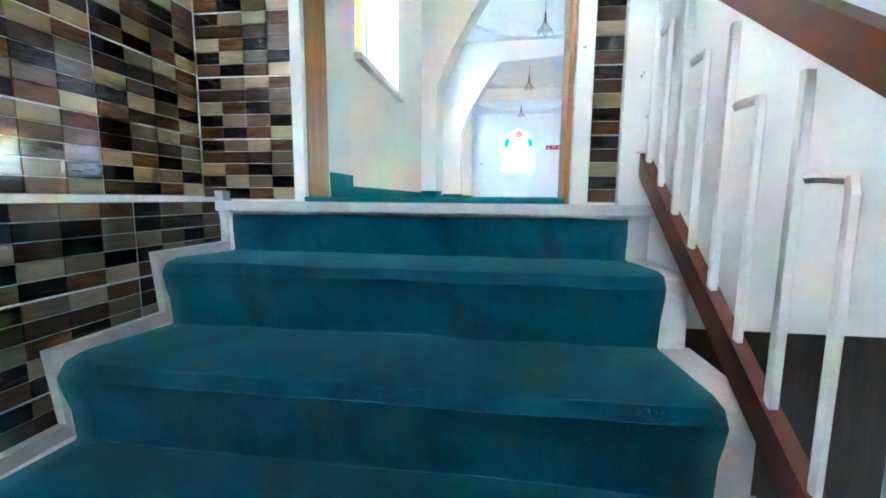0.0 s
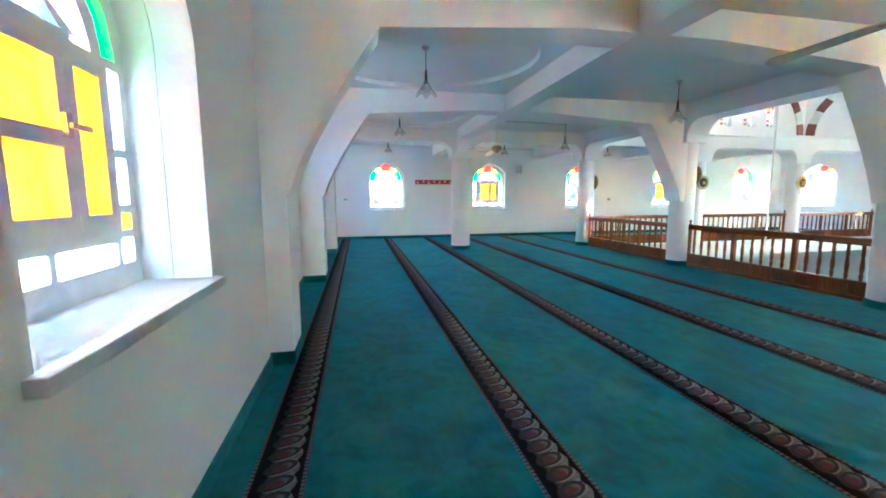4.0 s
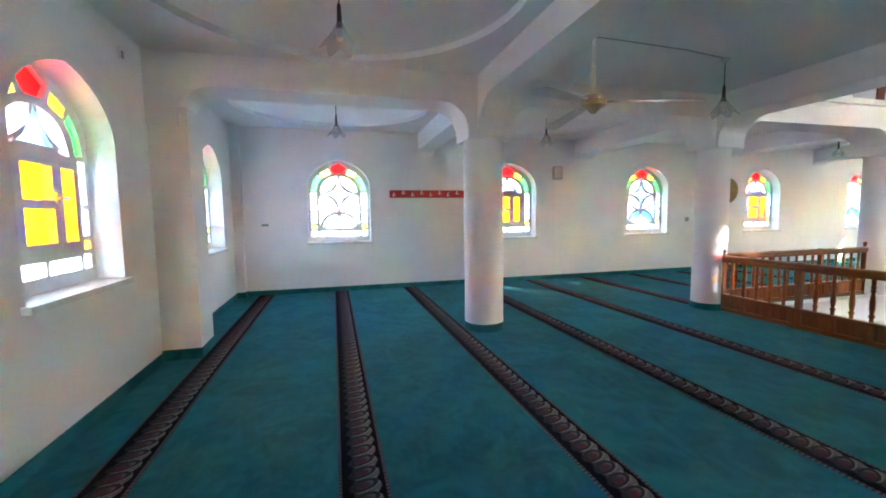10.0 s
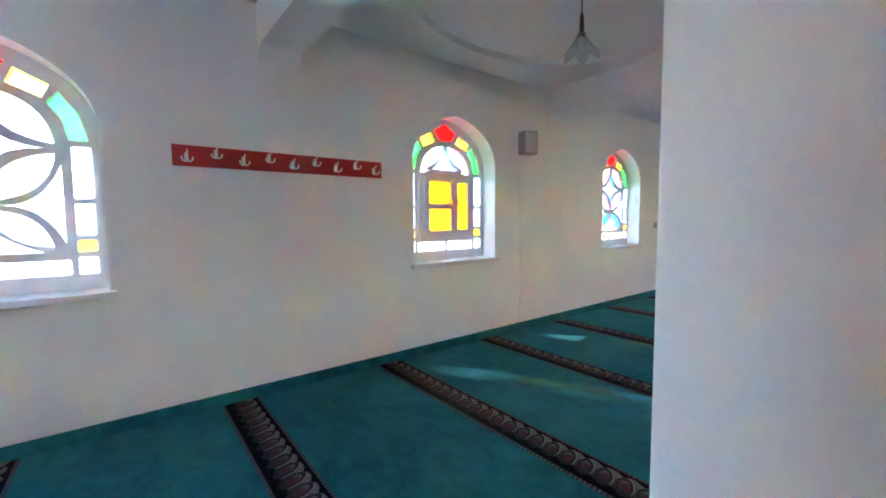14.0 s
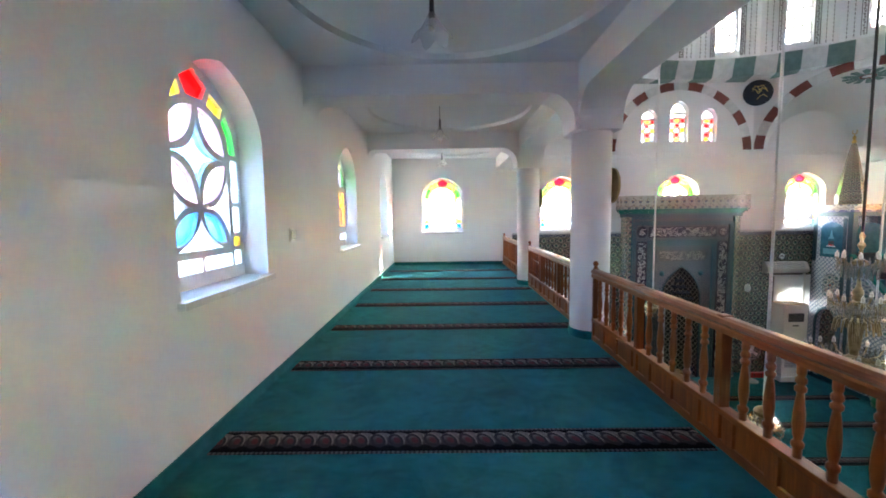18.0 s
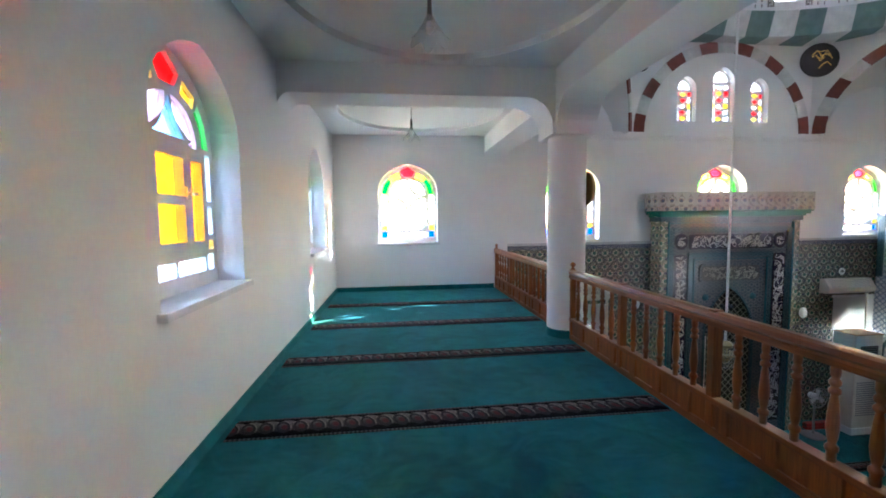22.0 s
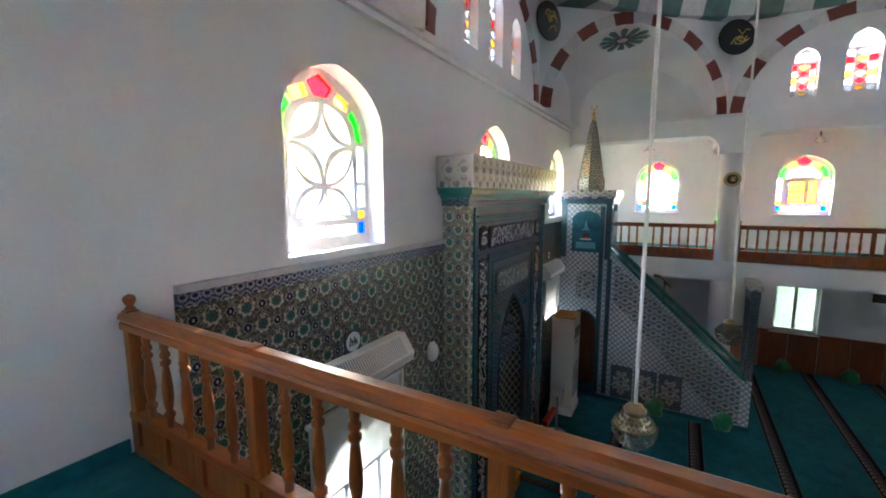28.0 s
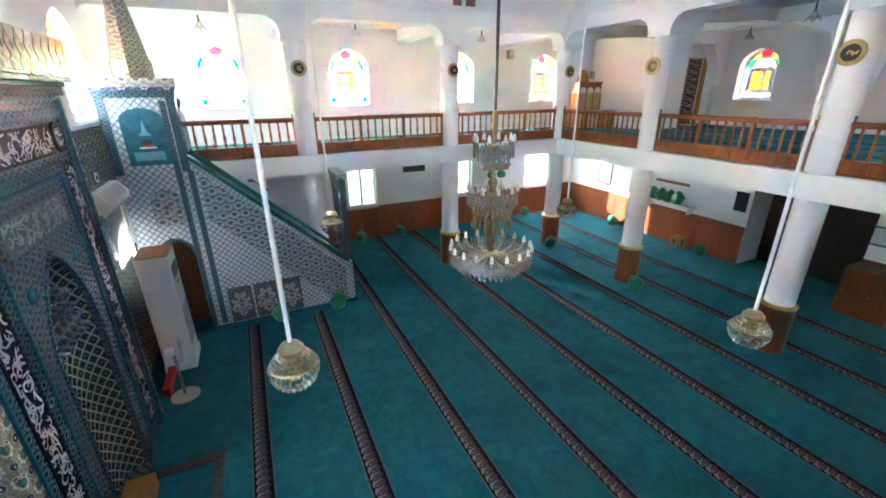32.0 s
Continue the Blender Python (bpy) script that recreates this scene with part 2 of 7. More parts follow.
P_.inputs["Roughness"].default_value, P_.inputs["Alpha"].default_value, P_.inputs["Specular IOR Level"].default_value = 0.12, 0.27, 0.8
PANES = {"white": (0.93, 0.95, 0.97), "red": (0.88, 0.012, 0.008), "yellow": (0.96, 0.62, 0.05), "green": (0.13, 0.60, 0.03), "blue": (0.80, 0.88, 0.96), "pale": (0.90, 0.96, 0.98),
         "pink": (0.95, 0.88, 0.91), "amber": (0.74, 0.34, 0.004), "deep": (0.04, 0.2, 0.85), "cream": (0.97, 0.9, 0.66)}
# copies of one stained glass, tinted brighter or dimmer to set each wall's light
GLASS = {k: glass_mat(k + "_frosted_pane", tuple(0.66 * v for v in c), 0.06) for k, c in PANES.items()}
# dimmed copy that holds back light from the upper windows
DIMMED_GLASS = {k: glass_mat(k + "_dimmed_pane", tuple(0.5 * v for v in c), 0.02) for k, c in PANES.items()}
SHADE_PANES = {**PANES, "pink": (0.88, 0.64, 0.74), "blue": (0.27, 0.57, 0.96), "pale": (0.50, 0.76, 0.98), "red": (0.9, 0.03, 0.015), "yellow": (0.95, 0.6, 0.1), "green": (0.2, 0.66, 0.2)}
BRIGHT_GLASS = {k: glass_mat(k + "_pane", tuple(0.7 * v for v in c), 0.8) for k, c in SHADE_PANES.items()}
# petals washed pale for the glare at the first north window
WASHED_GLASS = {k: glass_mat(k + "_washed_pane", tuple(0.7 * v for v in c), 0.8) for k, c in {**SHADE_PANES, "pink": (0.92, 0.87, 0.90), "blue": (0.80, 0.88, 0.95), "pale": (0.84, 0.91, 0.97), "yellow": (0.95, 0.72, 0.2)}.items()}
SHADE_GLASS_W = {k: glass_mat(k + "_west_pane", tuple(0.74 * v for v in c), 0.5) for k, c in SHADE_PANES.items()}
# dimmed copy that keeps the stairwell dark
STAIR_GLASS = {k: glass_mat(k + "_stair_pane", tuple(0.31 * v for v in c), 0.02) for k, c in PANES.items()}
# dark tint stands in for the shaded yard outside the low windows
DIM_YARD_GLASS = glass_mat("dimmed_yard_pane", (0.11, 0.13, 0.115), 0.35)
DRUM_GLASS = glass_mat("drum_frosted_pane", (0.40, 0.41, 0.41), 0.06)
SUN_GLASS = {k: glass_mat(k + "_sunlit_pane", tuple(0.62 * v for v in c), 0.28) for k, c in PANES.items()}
# brighter copy for the one low window that gets direct sun
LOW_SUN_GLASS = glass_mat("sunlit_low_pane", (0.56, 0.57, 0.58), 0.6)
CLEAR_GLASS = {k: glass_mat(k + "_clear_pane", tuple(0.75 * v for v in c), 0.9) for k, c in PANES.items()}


def carpet_mat(name, a, b):
    """Cut pile: brushed patches, footmarks and short streaks over a fine grain."""
    m, N, L, P = nodes_of(name)
    v = place(N)
    big, fine = noise_of(N, L, 0.9, v, 3.0, 0.6, 1.2), noise_of(N, L, 220.0, v, 3.0)
    mid = noise_of(N, L, 3.4, v, 5.0, 0.62, 1.6)
    mp = N.new("ShaderNodeMapping")
    mp.inputs["Scale"].default_value = (17, 6, 6)
    mp.inputs["Rotation"].default_value = (0, 0, 0.5)
    L.new(v, mp.inputs[0])
    pile = noise_of(N, L, 1.0, mp.outputs[0], 4.0, 0.7, 0.6)
    patch = calc(N, L, "ADD", calc(N, L, "MULTIPLY", span(N, L, big, 0.3, 0.7), 0.22), calc(N, L, "MULTIPLY", span(N, L, mid, 0.34, 0.66), 0.22))
    fac = calc(N, L, "ADD", patch, calc(N, L, "ADD", calc(N, L, "MULTIPLY", span(N, L, pile, 0.3, 0.7), 0.14), calc(N, L, "MULTIPLY", fine, 0.32)))
    L.new(mixed(N, L, span(N, L, fac, 0.05, 0.85), a, b), P.inputs["Base Color"])
    P.inputs["Roughness"].default_value, P.inputs["Specular IOR Level"].default_value = 0.95, 0.15
    P.inputs["Sheen Weight"].default_value, P.inputs["Sheen Roughness"].default_value = 0.24, 0.5
    P.inputs["Sheen Tint"].default_value = (0.2, 0.7, 0.8, 1)
    bump_of(N, L, P, calc(N, L, "ADD", fine, calc(N, L, "MULTIPLY", mid, 0.8)), 0.5, 0.006)
    return m


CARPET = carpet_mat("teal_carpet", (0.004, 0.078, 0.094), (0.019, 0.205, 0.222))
# same teal pile, darkened and bluer for the weaker light downstairs
DIM_CARPET = carpet_mat("dimmed_teal_hall_carpet", (0.003, 0.052, 0.068), (0.013, 0.138, 0.165))
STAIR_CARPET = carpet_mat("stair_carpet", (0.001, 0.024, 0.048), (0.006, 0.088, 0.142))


def stripe_mat():
    """Woven border: navy strip, red buds in grey-green C scrolls on a dusky ground, cream band with a jagged dark edge, pale twisted selvedges."""
    m, N, L, P = nodes_of("woven_border")
    sep = N.new("ShaderNodeSeparateXYZ")
    L.new(local(N), sep.inputs[0])
    fuzz = calc(N, L, "MULTIPLY", calc(N, L, "SUBTRACT", noise_of(N, L, 90.0, local(N), 2.0), 0.5), 0.016)
    x, y = calc(N, L, "ADD", sep.outputs[0], fuzz), calc(N, L, "ADD", sep.outputs[1], fuzz)
    rep = 0.108
    skew = calc(N, L, "ADD", calc(N, L, "DIVIDE", y, rep), calc(N, L, "MULTIPLY", x, -2.6))
    u = calc(N, L, "MULTIPLY", calc(N, L, "SUBTRACT", calc(N, L, "FRACT", skew), 0.5), rep)

    def ring(cx, cu, sx, su):
        dx, du = calc(N, L, "MULTIPLY", calc(N, L, "SUBTRACT", x, cx), sx), calc(N, L, "MULTIPLY", calc(N, L, "SUBTRACT", u, cu), su)
        return calc(N, L, "SQRT", calc(N, L, "ADD", calc(N, L, "MULTIPLY", dx, dx), calc(N, L, "MULTIPLY", du, du)))

    col = mixed(N, L, span(N, L, x, -0.062, -0.03), (0.005, 0.005, 0.011), (0.075, 0.062, 0.07))
    col = mixed(N, L, span(N, L, x, -0.01, 0.06), col, (0.23, 0.20, 0.19))
    hook = ring(0.0, 0.012, 0.62, 1.0)
    col = mixed(N, L, calc(N, L, "MULTIPLY", span(N, L, hook, 0.026, 0.034), span(N, L, hook, 0.05, 0.042)), col, (0.045, 0.042, 0.052))
    col = mixed(N, L, calc(N, L, "MULTIPLY", calc(N, L, "MULTIPLY", span(N, L, hook, 0.044, 0.048), span(N, L, hook, 0.058, 0.052)), span(N, L, x, -0.06, 0.0)), col, (0.33, 0.29, 0.25))
    bud = ring(0.002, 0.004, 0.7, 1.1)
    col = mixed(N, L, span(N, L, bud, 0.028, 0.016, 0.0, 0.85), col, (0.15, 0.017, 0.028))
    lobe = calc(N, L, "ABSOLUTE", calc(N, L, "SINE", calc(N, L, "MULTIPLY", y, math.pi / rep)))
    col = mixed(N, L, span(N, L, calc(N, L, "MULTIPLY_ADD", lobe, -0.022, x), 0.064, 0.068), col, (0.007, 0.006, 0.010))
    dots = span(N, L, calc(N, L, "SINE", calc(N, L, "MULTIPLY", y, 230.0)), -0.4, 0.4, 0.3, 0.9)
    edge = calc(N, L, "MULTIPLY", span(N, L, calc(N, L, "ABSOLUTE", sep.outputs[0]), 0.106, 0.110), dots)
    col = mixed(N, L, edge, col, (0.19, 0.21, 0.23))
    fine = noise_of(N, L, 200.0, local(N), 3.0)
    hsv = N.new("ShaderNodeHueSaturation")
    L.new(col, hsv.inputs["Color"])
    L.new(span(N, L, fine, 0.3, 0.7, 0.5, 0.95), hsv.inputs["Value"])
    hsv.inputs["Saturation"].default_value = 0.8
    L.new(hsv.outputs[0], P.inputs["Base Color"])
    P.inputs["Roughness"].default_value, P.inputs["Specular IOR Level"].default_value = 0.95, 0.1
    bump_of(N, L, P, fine, 0.5, 0.005)
    return m


STRIPE = stripe_mat()


def floral_tile(name, cell, ground, petal, core, bud, flower, rough=0.22):
    """Glazed tile with staggered blossoms on a leafy ground; runs along the wall (x + y) and up it."""
    m, N, L, P = nodes_of(name)
    sep = N.new("ShaderNodeSeparateXYZ")
    L.new(place(N), sep.inputs[0])
    a = calc(N, L, "DIVIDE", calc(N, L, "ADD", sep.outputs[0], sep.outputs[1]), cell)
    b = calc(N, L, "DIVIDE", sep.outputs[2], cell * 0.82)
    row = calc(N, L, "FLOOR", b)
    a = calc(N, L, "ADD", a, calc(N, L, "MULTIPLY", calc(N, L, "MODULO", calc(N, L, "ABSOLUTE", row), 2.0), 0.5))
    fu = calc(N, L, "SUBTRACT", calc(N, L, "FRACT", a), 0.5)
    fv = calc(N, L, "SUBTRACT", calc(N, L, "FRACT", b), 0.5)
    r = calc(N, L, "SQRT", calc(N, L, "ADD", calc(N, L, "POWER", fu, 2.0), calc(N, L, "POWER", fv, 2.0)))
    ang = calc(N, L, "ARCTAN2", fv, fu)
    lobe = calc(N, L, "MULTIPLY", calc(N, L, "COSINE", calc(N, L, "MULTIPLY", ang, 8.0)), 0.035)
    rl = calc(N, L, "ADD", r, lobe)
    eu = calc(N, L, "SUBTRACT", 0.5, calc(N, L, "ABSOLUTE", fu))
    ev = calc(N, L, "SUBTRACT", 0.5, calc(N, L, "ABSOLUTE", fv))
    rc = calc(N, L, "SQRT", calc(N, L, "ADD", calc(N, L, "POWER", eu, 2.0), calc(N, L, "POWER", ev, 2.0)))
    leaf = span(N, L, noise_of(N, L, 9.0 / cell, place(N), 2.0, 0.5, 1.2), 0.5, 0.56)
    col = mixed(N, L, leaf, ground, petal)
    col = mixed(N, L, span(N, L, rc, 0.22, 0.2), col, flower)
    col = mixed(N, L, span(N, L, rc, 0.085, 0.07), col, petal)
    col = mixed(N, L, span(N, L, rl, 0.40, 0.385), col, petal)
    col = mixed(N, L, calc(N, L, "MULTIPLY", span(N, L, rl, 0.29, 0.28), span(N, L, fv, 0.0, 0.1)), col, bud)
    col = mixed(N, L, span(N, L, rl, 0.235, 0.225), col, ground)
    col = mixed(N, L, span(N, L, r, 0.19, 0.18), col, core)
    wash = span(N, L, noise_of(N, L, 3.0, place(N)), 0.35, 0.8, 0.0, 0.35)
    L.new(mixed(N, L, wash, col, ground), P.inputs["Base Color"])
    joint = calc(N, L, "MINIMUM", calc(N, L, "ABSOLUTE", calc(N, L, "SUBTRACT", calc(N, L, "FRACT", calc(N, L, "MULTIPLY", b, 0.5)), 0.5)), 0.02)
    P.inputs["Roughness"].default_value = rough
    bump_of(N, L, P, joint, 0.5, 0.02)
    return m


def iznik_tile(name, cell, ground, cream, teal, red, navy, rough=0.2):
    """Glazed tile: teal blossoms in cream ogees, red lance leaves, navy carnations between, on a dark leafy ground."""
    m, N, L, P = nodes_of(name)
    sep = N.new("ShaderNodeSeparateXYZ")
    L.new(place(N), sep.inputs[0])
    wob = calc(N, L, "MULTIPLY", calc(N, L, "SUBTRACT", noise_of(N, L, 5.0 / cell, place(N), 2.0), 0.5), 0.07)
    a = calc(N, L, "ADD", calc(N, L, "DIVIDE", calc(N, L, "ADD", sep.outputs[0], sep.outputs[1]), cell), wob)
    b = calc(N, L, "ADD", calc(N, L, "DIVIDE", sep.outputs[2], cell * 0.62), wob)
    row = calc(N, L, "FLOOR", b)
    a = calc(N, L, "ADD", a, calc(N, L, "MULTIPLY", calc(N, L, "MODULO", calc(N, L, "ABSOLUTE", row), 2.0), 0.5))
    fu = calc(N, L, "SUBTRACT", calc(N, L, "FRACT", a), 0.5)
    fv = calc(N, L, "MULTIPLY", calc(N, L, "SUBTRACT", calc(N, L, "FRACT", b), 0.5), 0.62)
    au = calc(N, L, "ABSOLUTE", fu)

    def dist(u, v, cu, cv, su=1.0, sv=1.0):
        du, dv = calc(N, L, "MULTIPLY", calc(N, L, "SUBTRACT", u, cu), su), calc(N, L, "MULTIPLY", calc(N, L, "SUBTRACT", v, cv), sv)
        return calc(N, L, "SQRT", calc(N, L, "ADD", calc(N, L, "MULTIPLY", du, du), calc(N, L, "MULTIPLY", dv, dv)))

    r = dist(fu, fv, 0.0, 0.0)
    ang = calc(N, L, "ARCTAN2", fv, fu)
    lobed = calc(N, L, "ADD", r, calc(N, L, "MULTIPLY", calc(N, L, "COSINE", calc(N, L, "MULTIPLY", ang, 8.0)), 0.022))
    leaf = span(N, L, noise_of(N, L, 10.0 / cell, place(N), 2.0, 0.5, 1.0), 0.47, 0.55)
    col = mixed(N, L, calc(N, L, "MULTIPLY", leaf, 0.35), ground, cream)
    fl = calc(N, L, "ADD", dist(au, fv, 0.5, 0.0, 1.0, 1.1), calc(N, L, "MULTIPLY", calc(N, L, "COSINE", calc(N, L, "MULTIPLY", ang, 40.0)), 0.012))
    col = mixed(N, L, span(N, L, fl, 0.16, 0.145), col, cream)
    col = mixed(N, L, span(N, L, fl, 0.14, 0.125), col, navy)
    col = mixed(N, L, span(N, L, fl, 0.04, 0.03), col, cream)
    col = mixed(N, L, span(N, L, lobed, 0.265, 0.25), col, cream)
    notch = span(N, L, calc(N, L, "ADD", calc(N, L, "COSINE", calc(N, L, "MULTIPLY", ang, 8.0)), calc(N, L, "MULTIPLY", r, -1.0)), 0.6, 0.7)
    col = mixed(N, L, calc(N, L, "MULTIPLY", notch, 0.7), col, ground)
    lance = dist(calc(N, L, "MULTIPLY_ADD", fv, 0.6, au), fv, 0.235, 0.19, 1.0, 0.5)
    col = mixed(N, L, span(N, L, lance, 0.066, 0.058), col, cream)
    col = mixed(N, L, span(N, L, lance, 0.044, 0.038), col, red)
    col = mixed(N, L, span(N, L, lobed, 0.175, 0.165), col, ground)
    col = mixed(N, L, span(N, L, lobed, 0.15, 0.135), col, teal)
    col = mixed(N, L, span(N, L, r, 0.06, 0.045), col, ground)
    wash = span(N, L, noise_of(N, L, 3.0, place(N)), 0.3, 0.8, 0.0, 0.3)
    L.new(mixed(N, L, wash, col, ground), P.inputs["Base Color"])
    P.inputs["Roughness"].default_value = rough
    bump_of(N, L, P, noise_of(N, L, 25.0, place(N), 2.0), 0.12, 0.004)
    return m


def lattice_tile(name, cell, ground, line, dot, rough=0.2):
    """Glazed tile: small diagonal lattice with a pale dot in each field."""
    m, N, L, P = nodes_of(name)
    sep = N.new("ShaderNodeSeparateXYZ")
    L.new(place(N), sep.inputs[0])
    fu = calc(N, L, "ABSOLUTE", calc(N, L, "SUBTRACT", calc(N, L, "FRACT", calc(N, L, "DIVIDE", calc(N, L, "ADD", sep.outputs[0], sep.outputs[1]), cell)), 0.5))
    fv = calc(N, L, "ABSOLUTE", calc(N, L, "SUBTRACT", calc(N, L, "FRACT", calc(N, L, "DIVIDE", sep.outputs[2], cell)), 0.5))
    d = calc(N, L, "ABSOLUTE", calc(N, L, "SUBTRACT", calc(N, L, "ADD", fu, fv), 0.5))
    r = calc(N, L, "SQRT", calc(N, L, "ADD", calc(N, L, "MULTIPLY", fu, fu), calc(N, L, "MULTIPLY", fv, fv)))
    eu, ev = calc(N, L, "SUBTRACT", 0.5, fu), calc(N, L, "SUBTRACT", 0.5, fv)
    rc = calc(N, L, "SQRT", calc(N, L, "ADD", calc(N, L, "MULTIPLY", eu, eu), calc(N, L, "MULTIPLY", ev, ev)))
    mottle = span(N, L, noise_of(N, L, 45.0, place(N), 3.0), 0.35, 0.65)
    col = mixed(N, L, mottle, ground, tuple(c * 1.3 for c in ground))
    col = mixed(N, L, span(N, L, d, 0.10, 0.07), col, line)
    col = mixed(N, L, span(N, L, r, 0.17, 0.14), col, dot)
    col = mixed(N, L, span(N, L, rc, 0.17, 0.14), col, dot)
    col = mixed(N, L, span(N, L, r, 0.06, 0.04), col, line)
    wash = span(N, L, noise_of(N, L, 2.0, place(N)), 0.3, 0.8, 0.0, 0.3)
    L.new(mixed(N, L, wash, col, ground), P.inputs["Base Color"])
    P.inputs["Roughness"].default_value = rough
    bump_of(N, L, P, noise_of(N, L, 20.0, place(N), 2.0), 0.1, 0.004)
    return m


TILE_WALL = iznik_tile("floral_wall_tile", 0.225, (0.062, 0.070, 0.058), (0.56, 0.53, 0.42), (0.036, 0.135, 0.105), (0.144, 0.047, 0.022), (0.018, 0.018, 0.058))
TILE_EDGE = iznik_tile("floral_edge_tile", 0.24, (0.19, 0.21, 0.16), (0.70, 0.67, 0.55), (0.04, 0.18, 0.15), (0.26, 0.07, 0.03), (0.03, 0.03, 0.10))
TILE_LATTICE = lattice_tile("blue_lattice_tile", 0.115, (0.40, 0.44, 0.46), (0.11, 0.15, 0.21), (0.66, 0.66, 0.63))
TILE_BLUE = floral_tile("blue_scroll_tile", 0.13, (0.068, 0.090, 0.104), (0.158, 0.176, 0.184), (0.043, 0.072, 0.101), (0.086, 0.112, 0.130), (0.040, 0.065, 0.097))
TILE_BAND = floral_tile("rosette_band_tile", 0.19, (0.19, 0.22, 0.235), (0.42, 0.44, 0.43), (0.058, 0.137, 0.137), (0.101, 0.144, 0.158), (0.050, 0.079, 0.137))
TILE_TURQ = floral_tile("turquoise_border_tile", 0.105, (0.025, 0.076, 0.097), (0.108, 0.169, 0.184), (0.022, 0.050, 0.072), (0.036, 0.094, 0.115), (0.014, 0.036, 0.065))
TILE_CONE = floral_tile("floral_spire_tile", 0.13, (0.17, 0.145, 0.10), (0.42, 0.38, 0.29), (0.10, 0.17, 0.12), (0.25, 0.10, 0.05), (0.12, 0.12, 0.14))
TILE_CREST = floral_tile("crest_tile", 0.19, (0.30, 0.28, 0.25), (0.52, 0.50, 0.45), (0.12, 0.13, 0.2), (0.3, 0.13, 0.08), (0.25, 0.22, 0.2))
TILE_NICHE = lattice_tile("niche_lattice_tile", 0.15, (0.05, 0.055, 0.045), (0.44, 0.42, 0.34), (0.03, 0.03, 0.035))
TILE_FLOWER = iznik_tile("blossom_panel_tile", 0.3, (0.04, 0.055, 0.17), (0.50, 0.50, 0.46), (0.12, 0.24, 0.22), (0.26, 0.10, 0.05), (0.04, 0.05, 0.17))
ROPE = floral_tile("navy_rope_tile", 0.07, (0.02, 0.03, 0.09), (0.34, 0.34, 0.33), (0.02, 0.03, 0.09), (0.05, 0.08, 0.15), (0.02, 0.03, 0.08))


SCRIPT = rough_mat("navy_glaze", (0.008, 0.008, 0.026), (0.016, 0.015, 0.042), 6.0, 0.22, 60.0, 0.05)
SCRIPT_INK = rough_mat("white_glaze", (0.46, 0.46, 0.47), (0.58, 0.58, 0.58), 9.0, 0.25, 60.0, 0.05)
SCRIPT_GREY = rough_mat("dark_plaque_glaze", (0.025, 0.027, 0.03), (0.045, 0.046, 0.05), 6.0, 0.3, 60.0, 0.05)
SCRIPT_PALE = rough_mat("pale_carved_glaze", (0.26, 0.25, 0.22), (0.36, 0.35, 0.31), 9.0, 0.3, 60.0, 0.05)


def mosaic_mat(name, tone, vein_tone):
    """Glossy ceramic piece of one tone with a wood-like vein."""
    m, N, L, P = nodes_of(name)
    geo = N.new("ShaderNodeNewGeometry")
    info = N.new("ShaderNodeObjectInfo")
    mp = N.new("ShaderNodeMapping")
    mp.inputs["Scale"].default_value = (9, 9, 60)
    L.new(geo.outputs["Position"], mp.inputs[0])
    vein = span(N, L, noise_of(N, L, 1.0, mp.outputs[0], 4.0, 0.6, 0.7), 0.4, 0.7)
    hsv = N.new("ShaderNodeHueSaturation")
    L.new(mixed(N, L, vein, tone, vein_tone), hsv.inputs["Color"])
    L.new(calc(N, L, "MULTIPLY_ADD", info.outputs["Random"], 0.25, 0.87), hsv.inputs["Value"])
    L.new(hsv.outputs[0], P.inputs["Base Color"])
    P.inputs["Roughness"].default_value = 0.1
    return m


MOSAIC = [mosaic_mat("mosaic_black_brown", (0.013, 0.009, 0.009), (0.023, 0.016, 0.014)), mosaic_mat("mosaic_beige", (0.285, 0.23, 0.135), (0.215, 0.168, 0.095)),
          mosaic_mat("mosaic_grey_brown", (0.115, 0.088, 0.057), (0.16, 0.127, 0.083)), mosaic_mat("mosaic_rust", (0.108, 0.054, 0.025), (0.050, 0.023, 0.012)),
          mosaic_mat("mosaic_dark_brown", (0.032, 0.019, 0.014), (0.047, 0.027, 0.020)), mosaic_mat("mosaic_cream", (0.365, 0.295, 0.175), (0.30, 0.24, 0.145))]
CREST_STONE = rough_mat("crest_glaze", (0.36, 0.34, 0.31), (0.48, 0.46, 0.42), 9.0, 0.4, 60.0, 0.1)
GROUT = rough_mat("white_grout", (0.62, 0.6, 0.56), (0.74, 0.72, 0.68), 8.0, 0.7, 80.0, 0.1)
BLIND, N_, L_, P_ = nodes_of("roller_blind")
P_.inputs["Base Color"].default_value, P_.inputs["Roughness"].default_value = (0.8, 0.8, 0.76, 1), 0.8
tr_ = N_.new("ShaderNodeBsdfTranslucent")
tr_.inputs[0].default_value = (0.75, 0.75, 0.7, 1)
mx_ = N_.new("ShaderNodeMixShader")
mx_.inputs[0].default_value = 0.45
L_.new(P_.outputs[0], mx_.inputs[1])
L_.new(tr_.outputs[0], mx_.inputs[2])
L_.new(mx_.outputs[0], N_["Material Output"].inputs[0])

# ---- mesh helpers ----
def part(name, bm, material, parent=None, label="", smooth=False):
    me = bpy.data.meshes.new(name)
    bmesh.ops.recalc_face_normals(bm, faces=bm.faces)
    bm.to_mesh(me)
    bm.free()
    if smooth:
        me.shade_smooth()
        me.set_sharp_from_angle(angle=radians(40))
    me.materials.append(material)
    ob = new(name, me)
    if parent is not None:
        ob.parent = parent
    return tagged(ob, label)


